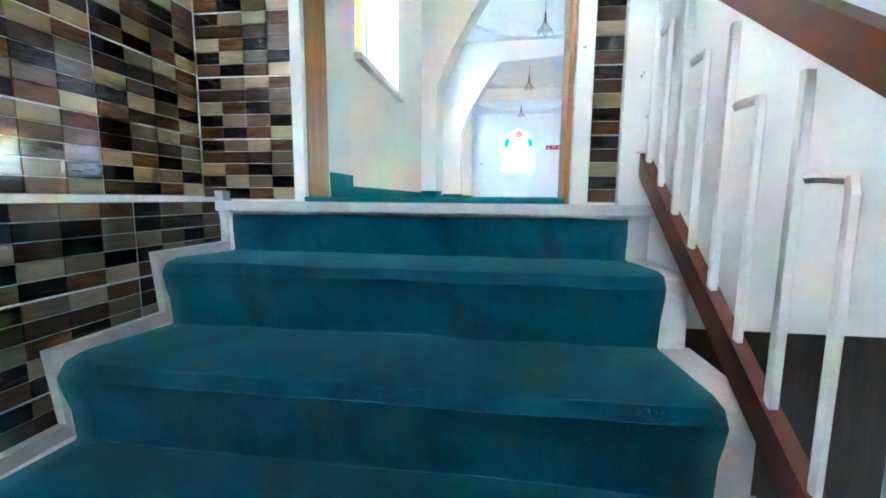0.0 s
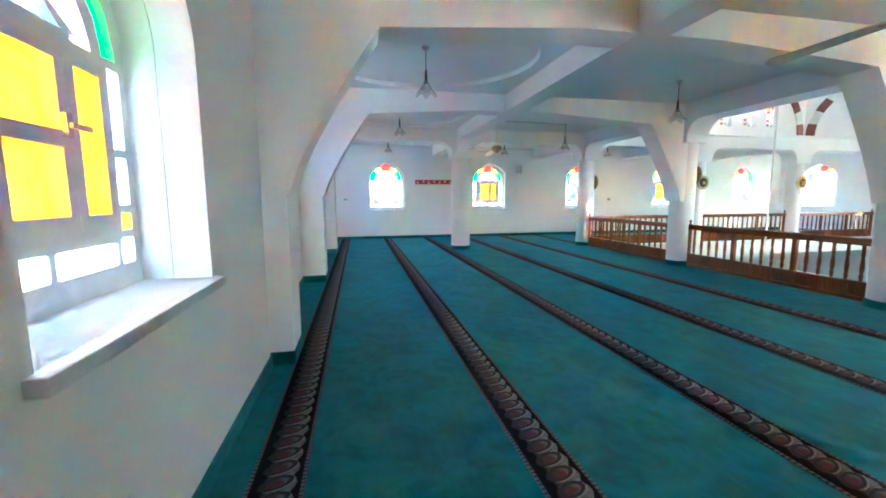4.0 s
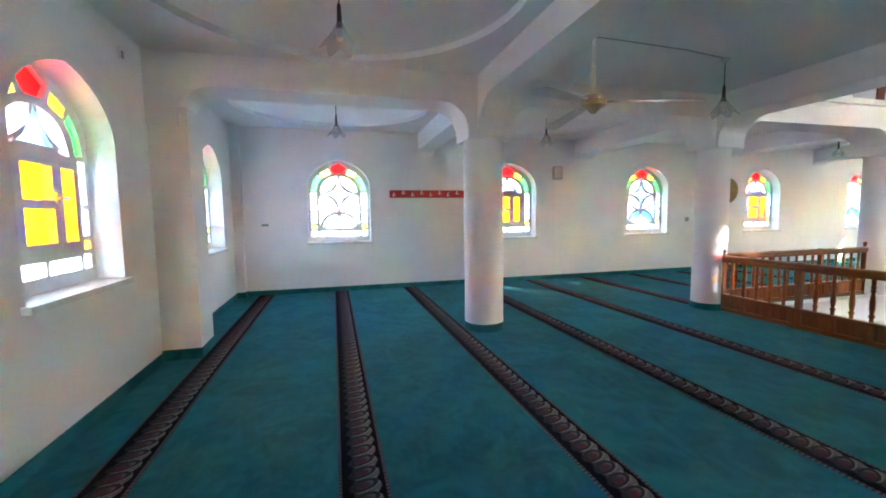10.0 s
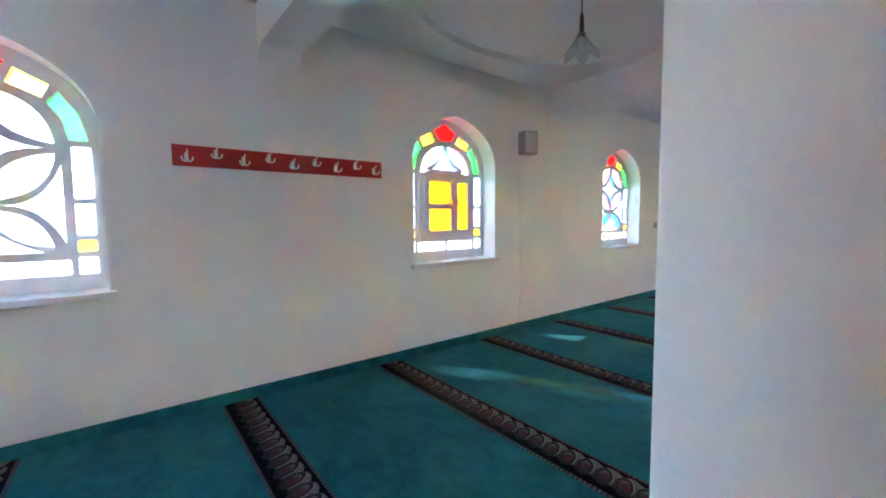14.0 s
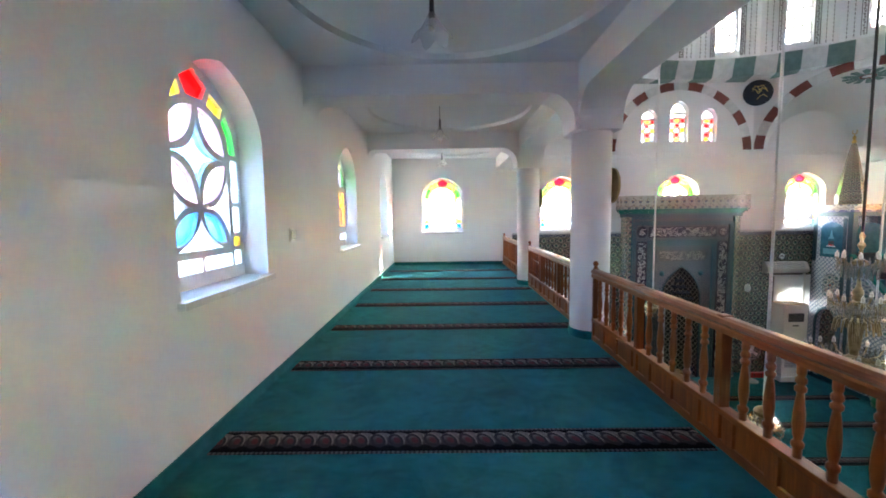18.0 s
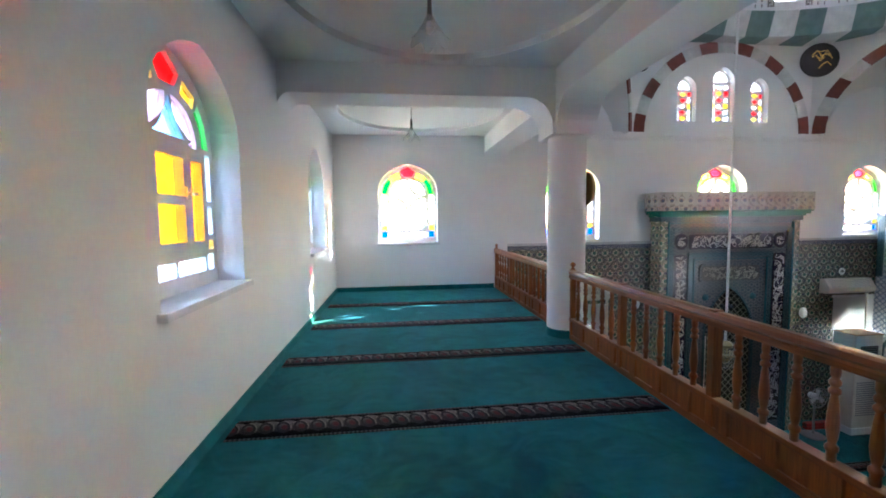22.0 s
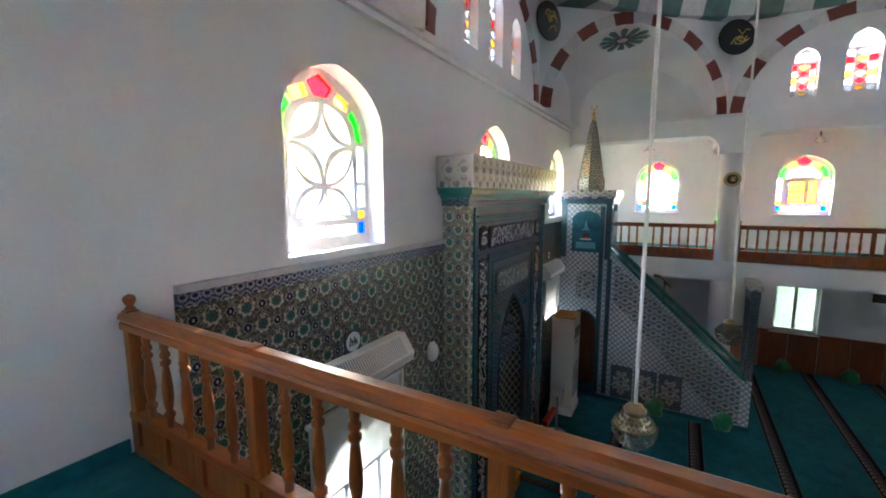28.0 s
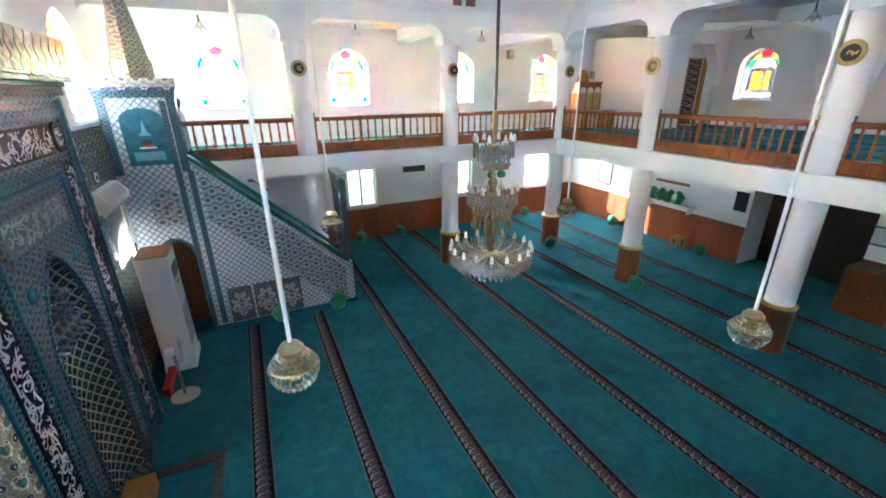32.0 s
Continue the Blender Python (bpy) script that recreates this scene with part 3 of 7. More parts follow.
def shared(name, me, parent, m):
    ob = new(name, me)
    ob.parent = parent
    ob.matrix_local = m
    return ob


def thing(name, m, label, category, group="", kind=""):
    ob = new(name)
    ob.empty_display_size = 0.1
    ob.matrix_world = m
    return tagged(ob, label, category, group, kind)


def structure(ob, label, category=""):
    return tagged(ob, label, category, "", "structure")


def box(bm, x0, x1, y0, y1, z0, z1, bevel=0.0):
    r = bmesh.ops.create_cube(bm, size=1)
    bmesh.ops.transform(bm, verts=r["verts"], matrix=Matrix.LocRotScale(((x0 + x1) / 2, (y0 + y1) / 2, (z0 + z1) / 2), None, (abs(x1 - x0), abs(y1 - y0), abs(z1 - z0))))
    if bevel:
        edges = list({e for v in r["verts"] for e in v.link_edges})
        bmesh.ops.bevel(bm, geom=edges, offset=bevel, segments=2, affect="EDGES", profile=0.6)
    return bm


def boxes(*rows, bevel=0.0):
    bm = bmesh.new()
    for r in rows:
        box(bm, *r, bevel=bevel)
    return bm


def lathe(bm, profile, n=20, m=None):
    """Turns (radius, height) pairs about z."""
    rings = []
    for r, z in profile:
        rings.append([bm.verts.new((m or Matrix()) @ Vector((r * math.cos(2 * math.pi * k / n), r * math.sin(2 * math.pi * k / n), z))) for k in range(n)])
    for a, b in zip(rings, rings[1:]):
        for k in range(n):
            bm.faces.new((a[k], a[(k + 1) % n], b[(k + 1) % n], b[k]))
    for ring in (rings[0], rings[-1]):
        bm.faces.new(ring)
    return bm


def turned(profile, n=20):
    return lathe(bmesh.new(), profile, n)


def plate(outline, holes=(), depth=0.1, m=None):
    """A flat sheet from a 2D outline with holes, depth thick along +z of m."""
    bm = bmesh.new()
    loops = [[Vector((x, y, 0)) for x, y in loop] for loop in (outline, *holes)]
    vs = [bm.verts.new(p) for loop in loops for p in loop]
    for tri in tessellate_polygon(loops):
        if len(set(tri)) == 3:
            bm.faces.new([vs[k] for k in tri])
    bmesh.ops.dissolve_limit(bm, angle_limit=0.01, verts=bm.verts, edges=bm.edges)
    r = bmesh.ops.extrude_face_region(bm, geom=list(bm.faces))
    bmesh.ops.translate(bm, verts=[g for g in r["geom"] if isinstance(g, bmesh.types.BMVert)], vec=(0, 0, depth))
    if m is not None:
        bmesh.ops.transform(bm, verts=bm.verts, matrix=m)
    return bm


def tube(points, radius, n=8):
    """A round bar along points."""
    bm = bmesh.new()
    points = [Vector(p) for p in points]
    rings = []
    for k, p in enumerate(points):
        d = (points[min(k + 1, len(points) - 1)] - points[max(k - 1, 0)]).normalized()
        q = d.to_track_quat("Z", "Y")
        rings.append([bm.verts.new(p + q @ Vector((radius * math.cos(2 * math.pi * j / n), radius * math.sin(2 * math.pi * j / n), 0))) for j in range(n)])
    for a, b in zip(rings, rings[1:]):
        for j in range(n):
            bm.faces.new((a[j], a[(j + 1) % n], b[(j + 1) % n], b[j]))
    bm.faces.new(rings[0])
    bm.faces.new(rings[-1])
    return bm


def arch(hw, z0, zs, za, n=10, point=0.3):
    """A pointed-arch outline: half width, bottom, springing, apex."""
    side = []
    for k in range(n + 1):
        a = math.pi / 2 * k / n
        side.append((hw * math.cos(a), zs + (za - zs) * ((1 - point) * math.sin(a) + point * k / n)))
    return [(-hw, z0), (hw, z0)] + side + [(-x, z) for x, z in reversed(side[:-1])]


def moved(loop, du=0.0, dv=0.0):
    return [(u + du, v + dv) for u, v in loop]


def rect(u0, u1, v0, v1, r=0.0):
    if not r:
        return [(u0, v0), (u1, v0), (u1, v1), (u0, v1)]
    out = []
    for cx, cy, a0 in ((u1 - r, v0 + r, -90), (u1 - r, v1 - r, 0), (u0 + r, v1 - r, 90), (u0 + r, v0 + r, 180)):
        out += [(cx + r * math.cos(radians(a0 + 45 * k)), cy + r * math.sin(radians(a0 + 45 * k))) for k in range(3)]
    return out


# frames of wall planes: u to the right as seen from inside, v up, w into the room
def wall_frame(x, y, z, facing):
    """facing: the direction, in degrees from +x, in which the wall's inner face looks."""
    n = Vector((math.cos(radians(facing)), math.sin(radians(facing)), 0))
    u = Vector((0, 0, 1)).cross(n)
    m = Matrix((u, Vector((0, 0, 1)), n)).transposed().to_4x4()
    m.translation = (x, y, z)
    return m

# ---- plan ----
BAY = 0.165                                     # thicker west wall in the bay beside the stair door
XW, XQ, YN, YS = -1.08, 15.8, 15.25, -0.25      # inner faces of the outer walls
ZL, ZC, T = -3.16, 2.9, 0.35                    # lower floor, gallery ceiling, wall thickness
CX, CY = 10.74, 7.5                             # middle of the hall
CXS = (5.70, 9.12, 12.54)                        # column rows across the hall
CYS = (2.74, 5.70, 8.88, 12.20)                 # column rows along the west gallery
W_HALF, SILL_Z, SPRING, APEX = 0.548, 0.905, 1.905, 2.38
FRAMES = {"north": wall_frame(0, YN, 0, -90), "south": wall_frame(0, YS, 0, 90), "qibla": wall_frame(XQ, 0, 0, 180), "west": wall_frame(XW, 0, 0, 0)}


def along(side, p):
    """Wall coordinate u of the world coordinate p along that wall."""
    return {"north": p, "south": -p, "qibla": -p, "west": p}[side]


WINDOWS = {"north": [(0.66, "star"), (4.03, "casement"), (7.34, "star"), (10.72, "casement"), (14.18, "star")],
           "south": [(-0.25, "star"), (4.0, "casement"), (7.35, "star"), (10.8, "casement"), (14.04, "star")],
           "qibla": [(1.1, "star"), (4.03, "star"), (7.45, "star"), (10.65, "star"), (13.89, "star")],
           "west": [(3.85, "casement"), (7.70, "star"), (10.85, "casement"), (13.98, "star")]}
LOW_SOUTH = [(10.7, 0.46), (7.3, 0.5), (4.0, 0.55)]
LOW_QIBLA = [4.2, 10.55]
UPPER = [(-0.8, 0.2, 3.235, 3.86, 4.12), (0.0, 0.235, 3.235, 4.02, 4.32), (0.8, 0.2, 3.235, 3.86, 4.12)]

# ---- outer walls ----
wall_data = {}
for side, lo, hi, top in (("north", XW - T, XQ + T, 3.2), ("south", XW - T, XQ + T, 3.2), ("qibla", YS, YN, 3.2), ("west", 2.3, YN, 3.2)):
    f = FRAMES[side]
    us = sorted((along(side, lo), along(side, hi)))
    holes = [moved(arch(W_HALF, SILL_Z, SPRING, APEX), along(side, c)) for c, k in WINDOWS[side]]
    if side == "south":
        holes += [rect(along(side, c) - h, along(side, c) + h, -2.14, -0.92) for c, h in LOW_SOUTH]
    if side == "qibla":
        holes += [moved(arch(0.5, -2.3 if c > 6 else -1.3, -1.2, -0.72, point=0.05), along(side, c)) for c in LOW_QIBLA]
    if side == "west":
        bay = plate(rect(2.30, 5.52, -0.02, 3.2), [moved(arch(W_HALF, SILL_Z, SPRING, APEX), WINDOWS["west"][0][0])], -(BAY - 0.004), f @ Matrix.Translation((0, 0, BAY)))
        structure(part("wall_west_bay", bay, PLASTER), "thicker white plastered wall beside the stair door", "wall")
    structure(part("wall_" + side, plate(rect(us[0], us[1], ZL - 0.4, top), holes, -T, f), PLASTER), "white plastered wall with arched window openings", "wall")

# ---- floors and ground ----
structure(part("ground", boxes((-900, 900, -900, 900, ZL - 1.2, ZL - 0.75)), GROUND), "dry open ground around the building", "ground")
structure(part("floor_lower", boxes((XW - 0.3, XQ + 0.3, YS - 0.3, YN + 0.3, ZL - 0.3, ZL)), DIM_CARPET), "teal carpeted floor of the prayer hall", "floor")
SLAB = 0.40
EDGE = 0.235
slab_bm = boxes((XW - 0.1, XQ + 0.1, CYS[3] - EDGE, YN + 0.1, -SLAB, -0.004), (XW - 0.1, CXS[0] + EDGE, 2.24, CYS[3] - EDGE, -SLAB, -0.004),
                (1.6, CXS[0] + EDGE, YS - 0.1, 2.24, -SLAB, -0.004), (CXS[0] + EDGE, XQ + 0.1, YS - 0.1, CYS[0] + EDGE, -SLAB, -0.004))
structure(part("gallery_slab", slab_bm, PLASTER), "white plastered gallery slab with a plain edge", "slab")
carpet_bm = boxes((XW, XQ, CYS[3] - 0.05, YN, -0.02, 0.0), (XW, CXS[0] + 0.05, 2.24, CYS[3] - 0.05, -0.02, 0.0),
                  (1.62, CXS[0] + 0.05, YS, 2.24, -0.02, 0.0), (CXS[0] + 0.05, XQ, YS, CYS[0] + 0.05, -0.02, 0.0))
structure(part("floor_gallery", carpet_bm, CARPET), "teal carpet on the gallery floor", "carpet")


def stripe(x, y0, y1, z, turn=0.0):
    half = (y1 - y0) / 2
    ob = thing("carpet_border", pose(x, (y0 + y1) / 2, z, 0, 0, turn), "woven border strip in navy, cream and red on the teal carpet", "carpet border", "prayer row borders")
    part("band", boxes((-0.1, 0.1, -half, half, 0.0, 0.008)), STRIPE, ob)
    for s in (-1, 1):
        part("selvedge", boxes((*sorted((s * 0.1, s * 0.125)), -half, half, 0.0, 0.006)), STRIPE, ob, "pale twisted selvedge")
    return ob


for k in range(-1, 12):
    x = 0.65 + 1.262 * k
    if k < 0:
        stripe(-0.62, 2.36, YN - 0.03, 0.0)
    elif x < CXS[0] - 0.1:
        stripe(x, 2.38 if x < 1.7 else YS + 0.05, YN - 0.03, 0.0)
    else:
        stripe(x, CYS[3] + 0.06, YN - 0.06, 0.0)
        stripe(x, YS + 0.06, CYS[0] - 0.06, 0.0)
for k in range(0, 9):
    x = 14.17 - 1.262 * k
    stripe(x, 3.95 if x > 12.1 else YS + 0.05, YN - 0.05, ZL)

# carpet skirting at the gallery walls
SK = 0.085
sk = boxes((XW + 0.001, XQ - 0.016, YN - 0.016, YN - 0.001, 0.0, SK), (XQ - 0.016, XQ - 0.001, CYS[3] + 0.05, YN - 0.001, 0.0, SK),
           (XW + 0.001, XW + 0.016, 5.52, YN - 0.016, 0.0, SK), (XW + BAY + 0.001, XW + BAY + 0.016, 2.62, 5.52, 0.0, SK))
structure(part("baseboard_gallery", sk, CARPET), "strip of teal carpet turned up the wall foot", "baseboard")

# ---- windows ----
def lens(a, b, bulge, n=8, shrink=0.0):
    """A petal between two points: two mirrored arcs."""
    a, b = Vector(a), Vector(b)
    d = (b - a).normalized()
    a, b = a + d * shrink * 2.2, b - d * shrink * 2.2
    nrm = Vector((-d.y, d.x))
    up = [a.lerp(b, k / n) + nrm * (bulge - shrink) * 4 * (k / n) * (1 - k / n) for k in range(n + 1)]
    down = [a.lerp(b, k / n) - nrm * (bulge - shrink) * 4 * (k / n) * (1 - k / n) for k in range(n + 1)]
    return [tuple(p) for p in up] + [tuple(p) for p in reversed(down[1:-1])]


def hollow(corners, centre, pull, shrink=0.0, n=6):
    """A polygon with its sides bent towards the centre; pull None keeps a side straight."""
    centre = Vector(centre)
    cs = [Vector(c) + (centre - Vector(c)).normalized() * shrink for c in corners]
    out = []
    for k, a in enumerate(cs):
        b = cs[(k + 1) % len(cs)]
        bend = pull[k]
        mid = (a + b) / 2
        inward = (centre - mid).normalized()
        steps = n if bend else 1
        out += [tuple(a.lerp(b, j / steps) + inward * bend * 4 * (j / steps) * (1 - j / steps)) for j in range(steps)]
    return out


def star_panes(kind):
    """Panes of a gallery window in its own plane: outline and colour, from the sill up."""
    panes = [([(0.0, 1.44), (-0.135, 1.355), (-0.075, 1.265), (0.075, 1.265), (0.135, 1.355)], "red")]
    r, c1, c2 = 0.335, 0.905, 0.235
    for s in (-1, 1):
        panes += [([(s * 0.165, 1.335), (s * 0.305, 1.265), (s * 0.27, 1.185), (s * 0.13, 1.245)], "yellow"),
                  ([(s * 0.335, 1.235), (s * 0.415, 1.12), (s * 0.455, 0.96), (s * 0.37, 0.96), (s * 0.345, 1.08), (s * 0.285, 1.165)], "green"),
                  (rect(*sorted((s * 0.375, s * 0.465)), 0.62, 0.925, 0.012), "white"),
                  (rect(*sorted((s * 0.375, s * 0.465)), 0.40, 0.59, 0.012), "white"),
                  (rect(*sorted((s * 0.375, s * 0.465)), 0.30, 0.37, 0.012), "yellow"),
                  (rect(*sorted((s * 0.375, s * 0.465)), 0.165, 0.27, 0.012), "white"),
                  (rect(*sorted((s * 0.013, s * 0.345)), 0.165, 0.255, 0.012), "white"),
                  (lens((0, c1 + r), (s * r, c1), 0.098, shrink=0.018), "pink")]
    if kind == "star":
        for s in (-1, 1):
            panes += [(lens((s * r, c1), (0, c1 - r), 0.098, shrink=0.018), "pink"),
                      (lens((0, c2 + r), (s * r * 0.92, c2 + 0.075), 0.085, shrink=0.018), "blue"),
                      (hollow([(s * 0.34, 0.845), (s * 0.34, 0.325), (s * 0.045, 0.57)], (s * 0.24, 0.58), (0, 0.066, 0.066), 0.03), "white")]
        panes += [(hollow([(0, c1 + r), (-r, c1), (0, c1 - r), (r, c1)], (0, c1), (0.1,) * 4, 0.054), "pale"),
                  (hollow([(0, c2 + r), (-0.27, 0.29), (0.27, 0.29)], (0, 0.4), (0.058, 0, 0.058), 0.036), "white")]
    else:
        panes.append((hollow([(0, c1 + r), (-0.27, 0.965), (0.27, 0.965)], (0, 1.07), (0.045, 0, 0.045), 0.035), "pale"))
    return panes


def grown(loop):
    return [(u * 1.077, 0.096 + (v - 0.165) * 1.053) for u, v in loop]


PLATE_ME, PANE_ME, Q_PANE_ME, STAIR_PANE_ME, N_PANE_ME, W_PANE_ME, M_PANE_ME = {}, {}, {}, {}, {}, {}, {}


def mesh_of(name, bm, material):
    me = bpy.data.meshes.new(name)
    bmesh.ops.recalc_face_normals(bm, faces=bm.faces)
    bm.to_mesh(me)
    bm.free()
    me.materials.append(material)
    return me


for kind in ("star", "casement"):
    panes = [(grown(p), c) for p, c in star_panes(kind)]
    holes = [p for p, _ in panes]
    if kind == "casement":
        holes = holes + [rect(-0.361, 0.361, 0.223, 0.907)]
    PLATE_ME[kind] = mesh_of("tracery", plate(arch(W_HALF + 0.002, 0.0, SPRING - SILL_Z, APEX - SILL_Z + 0.002), holes, 0.06), GYPSUM)
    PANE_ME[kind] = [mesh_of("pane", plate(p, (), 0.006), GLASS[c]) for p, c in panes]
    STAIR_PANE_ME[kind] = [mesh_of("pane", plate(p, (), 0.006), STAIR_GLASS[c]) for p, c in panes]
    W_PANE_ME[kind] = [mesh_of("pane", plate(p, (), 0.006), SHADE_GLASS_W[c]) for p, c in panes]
    M_PANE_ME[kind] = [mesh_of("pane", plate(p, (), 0.006), WASHED_GLASS[c]) for p, c in panes]
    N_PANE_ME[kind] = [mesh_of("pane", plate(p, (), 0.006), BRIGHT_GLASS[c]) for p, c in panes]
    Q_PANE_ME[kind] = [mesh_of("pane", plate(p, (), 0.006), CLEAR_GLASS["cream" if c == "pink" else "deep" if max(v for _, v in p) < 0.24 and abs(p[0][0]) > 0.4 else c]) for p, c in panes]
SILL_ME = mesh_of("sill", boxes((-0.585, 0.585, -0.045, 0.0, -0.22, 0.05), bevel=0.006), SILL)
C_FRAME = mesh_of("casement_frame", plate(grown(rect(-0.335, 0.335, 0.285, 0.935)), [grown(rect(-0.295, 0.295, 0.325, 0.895))], 0.085), WHITE_METAL)
C_LEAF_A = mesh_of("casement_leaf", plate(grown(rect(-0.293, 0.07, 0.327, 0.893)), [grown(rect(-0.235, 0.03, 0.37, 0.585)), grown(rect(-0.235, 0.03, 0.635, 0.85))], 0.075), WHITE_METAL)
C_LEAF_B = mesh_of("casement_leaf", plate(grown(rect(0.073, 0.293, 0.327, 0.893)), [grown(rect(0.115, 0.245, 0.37, 0.85))], 0.075), WHITE_METAL)
AMBER = glass_mat("amber_casement_pane", PANES["amber"], 0.06)
C_PANES = [mesh_of("pane", plate(grown(r), (), 0.005), AMBER) for r in (rect(-0.238, 0.033, 0.367, 0.588), rect(-0.238, 0.033, 0.632, 0.853), rect(0.112, 0.248, 0.367, 0.853))]
C_HANDLE = mesh_of("handle", boxes((0.035, 0.065, 0.57, 0.65, 0.0, 0.02), (0.04, 0.14, 0.598, 0.618, 0.018, 0.034), bevel=0.004), STEEL)
win_no = 0
for side in ("west", "north", "qibla", "south"):
    for c, kind in WINDOWS[side]:
        win_no += 1
        m = FRAMES[side] @ Matrix.Translation((along(side, c), SILL_Z, BAY if side == "west" and c < 5 else 0))
        label = "arched stained-glass window in white tracery, star and petal panes" if kind == "star" else "arched stained-glass window in white tracery with a yellow-glazed casement"
        w = thing("window_%d" % win_no, m, label, "window", "gallery windows", "structure")
        deep = 0.1 if side == "west" and c < 5 else 0.0
        shared("tracery", PLATE_ME[kind], w, Matrix.Translation((0, 0, -0.25 - deep)))
        if not (side == "qibla" and c < 12):
            shared("window_sill", SILL_ME, w, Matrix.Translation((0, 0.0, 0.0)))
        # pane copy picked by wall and position to set the light let in
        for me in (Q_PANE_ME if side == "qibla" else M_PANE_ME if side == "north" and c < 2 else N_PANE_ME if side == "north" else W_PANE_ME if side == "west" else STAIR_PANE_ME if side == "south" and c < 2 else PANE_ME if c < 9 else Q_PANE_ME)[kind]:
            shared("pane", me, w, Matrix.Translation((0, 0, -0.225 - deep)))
        if kind == "casement":
            shared("casement_frame", C_FRAME, w, Matrix.Translation((0, 0, -0.245 - deep)))
            for leaf, sub in ((C_LEAF_A, C_PANES[:2]), (C_LEAF_B, C_PANES[2:])):
                lf = shared("casement_leaf", leaf, w, Matrix.Translation((0, 0, -0.215 - deep)))
                for me in sub:
                    shared("pane", me, lf, Matrix.Translation((0, 0, 0.012)))
            shared("handle", C_HANDLE, w, Matrix.Translation((0, 0, -0.142 - deep)))

# ---- columns ----
def column(name, x, y, z0, z1, kind):
    label = {"upper": "round white plastered column with a teal carpet foot", "lower": "round white column with a brown wood-clad foot and gold band"}[kind]
    c = thing(name, pose(x, y, z0), label, "column", "", "structure")
    r = 0.232 if x < 3 else 0.21 if kind == "upper" else 0.22
    part("shaft", turned([(r, 0), (r, z1 - z0)], 40), PLASTER, c, smooth=True)
    if kind == "upper":
        strip = turned([(r + 0.009, 0), (r + 0.009, SK), (r + 0.002, SK + 0.006)], 40)   # open where the shaft runs on down past the slab
        inner = [q for q in strip.faces if x > CXS[0] - 0.01 and CYS[0] - 0.01 < y < CYS[3] + 0.01 and (x > CXS[0] or q.calc_center_median().x > 0.02) and (CYS[0] < y < CYS[3] or q.calc_center_median().y * (CY - y) > 0)]
        bmesh.ops.delete(strip, geom=inner, context="FACES")
        part("foot", strip, CARPET, c, "teal carpet strip", smooth=True)
    else:
        part("cladding", turned([(0.262, 0), (0.262, 0.85), (0.225, 0.855)], 32), DARK_WOOD, c, "brown wood cladding", smooth=True)
        part("band", turned([(0.268, 0.85), (0.276, 0.87), (0.268, 0.90), (0.225, 0.91)], 32), GOLD, c, "gold band", smooth=True)
    return c


def beam(name, a, b, profile, thick=0.45):
    """A beam from a to b (plan points): profile in metres along it and up, as a closed outline."""
    a, b = Vector((*a, 0)), Vector((*b, 0))
    d = (b - a).normalized()
    n = Vector((-d.y, d.x, 0))
    m = Matrix((d, Vector((0, 0, 1)), n)).transposed().to_4x4()
    m.translation = a - n * thick / 2
    return structure(part(name, plate(profile, (), thick, m), PLASTER), "white plastered beam with curved haunches", "beam")


ROOF = 3.2


def arched(length, ra=0.26, rb=0.26, soffit=2.60, drop=0.08, top=2.95):
    """Straight soffit with rounded corners down to the columns at both ends (ra, rb: how far they reach in; 0 ends in a wall)."""
    q = [radians(90 * k / 8) for k in range(9)]
    pts = [(0, top)]
    if ra:
        r = 0.3
        pts += [(0, soffit - r - drop), (ra, soffit - r - drop)]
    else:
        r = 0.13
    pts += [(ra + r - r * math.cos(t), soffit - r + r * math.sin(t)) for t in q]
    r = 0.3 if rb else 0.13
    pts += [(length - rb - r + r * math.sin(t), soffit - r + r * math.cos(t)) for t in q]
    if rb:
        pts += [(length - rb, soffit - r - drop), (length, soffit - r - drop)]
    return pts + [(length, top)]


def raked(length, ra, rb, foot_a=1.31, foot_b=1.19, corner=2.53, soffit=2.645, run=0.69, top=ROOF):
    """Beam on long curved brackets that start low on the wall pier and the column; the soffit rises a little to mid-span."""
    pts = [(0, top), (0, foot_a), (ra, foot_a)]
    pts += [(ra + run * (k / 8) ** 1.25, foot_a + (corner - foot_a) * k / 8) for k in range(1, 9)]
    pts += [(length * 0.4, soffit), (length * 0.6, soffit)]
    pts += [(length - rb - run * (k / 8) ** 1.25, foot_b + (corner - foot_b) * k / 8) for k in range(8, 0, -1)]
    return pts + [(length - rb, foot_b), (length, foot_b), (length, top)]


def ridged(length, r=0.36, rb=0.27, soffit=2.64, foot=2.24, top=ROOF):
    """Flat soffit that curves down onto a column at its far end."""
    q = [radians(90 * k / 8) for k in range(9)]
    pts = [(0, top), (0, soffit)] + [(length - rb - r + r * math.sin(t), soffit - r + r * math.cos(t)) for t in q]
    return pts + [(length - rb, foot), (length, foot), (length, top)]


UPPER_TOP = 2.24
for x in CXS:
    for y in (CYS[3], CYS[0]):
        column("column_gallery", x, y, 0.0, UPPER_TOP, "upper")
        column("column_hall", x, y, ZL, -SLAB, "lower")
for y in CYS[1:3]:
    column("column_gallery", CXS[0], y, 0.0, UPPER_TOP, "upper")
    column("column_hall", CXS[0], y, ZL, -SLAB, "lower")
column("column_gallery", 2.28, CYS[3], 0.0, UPPER_TOP, "upper")

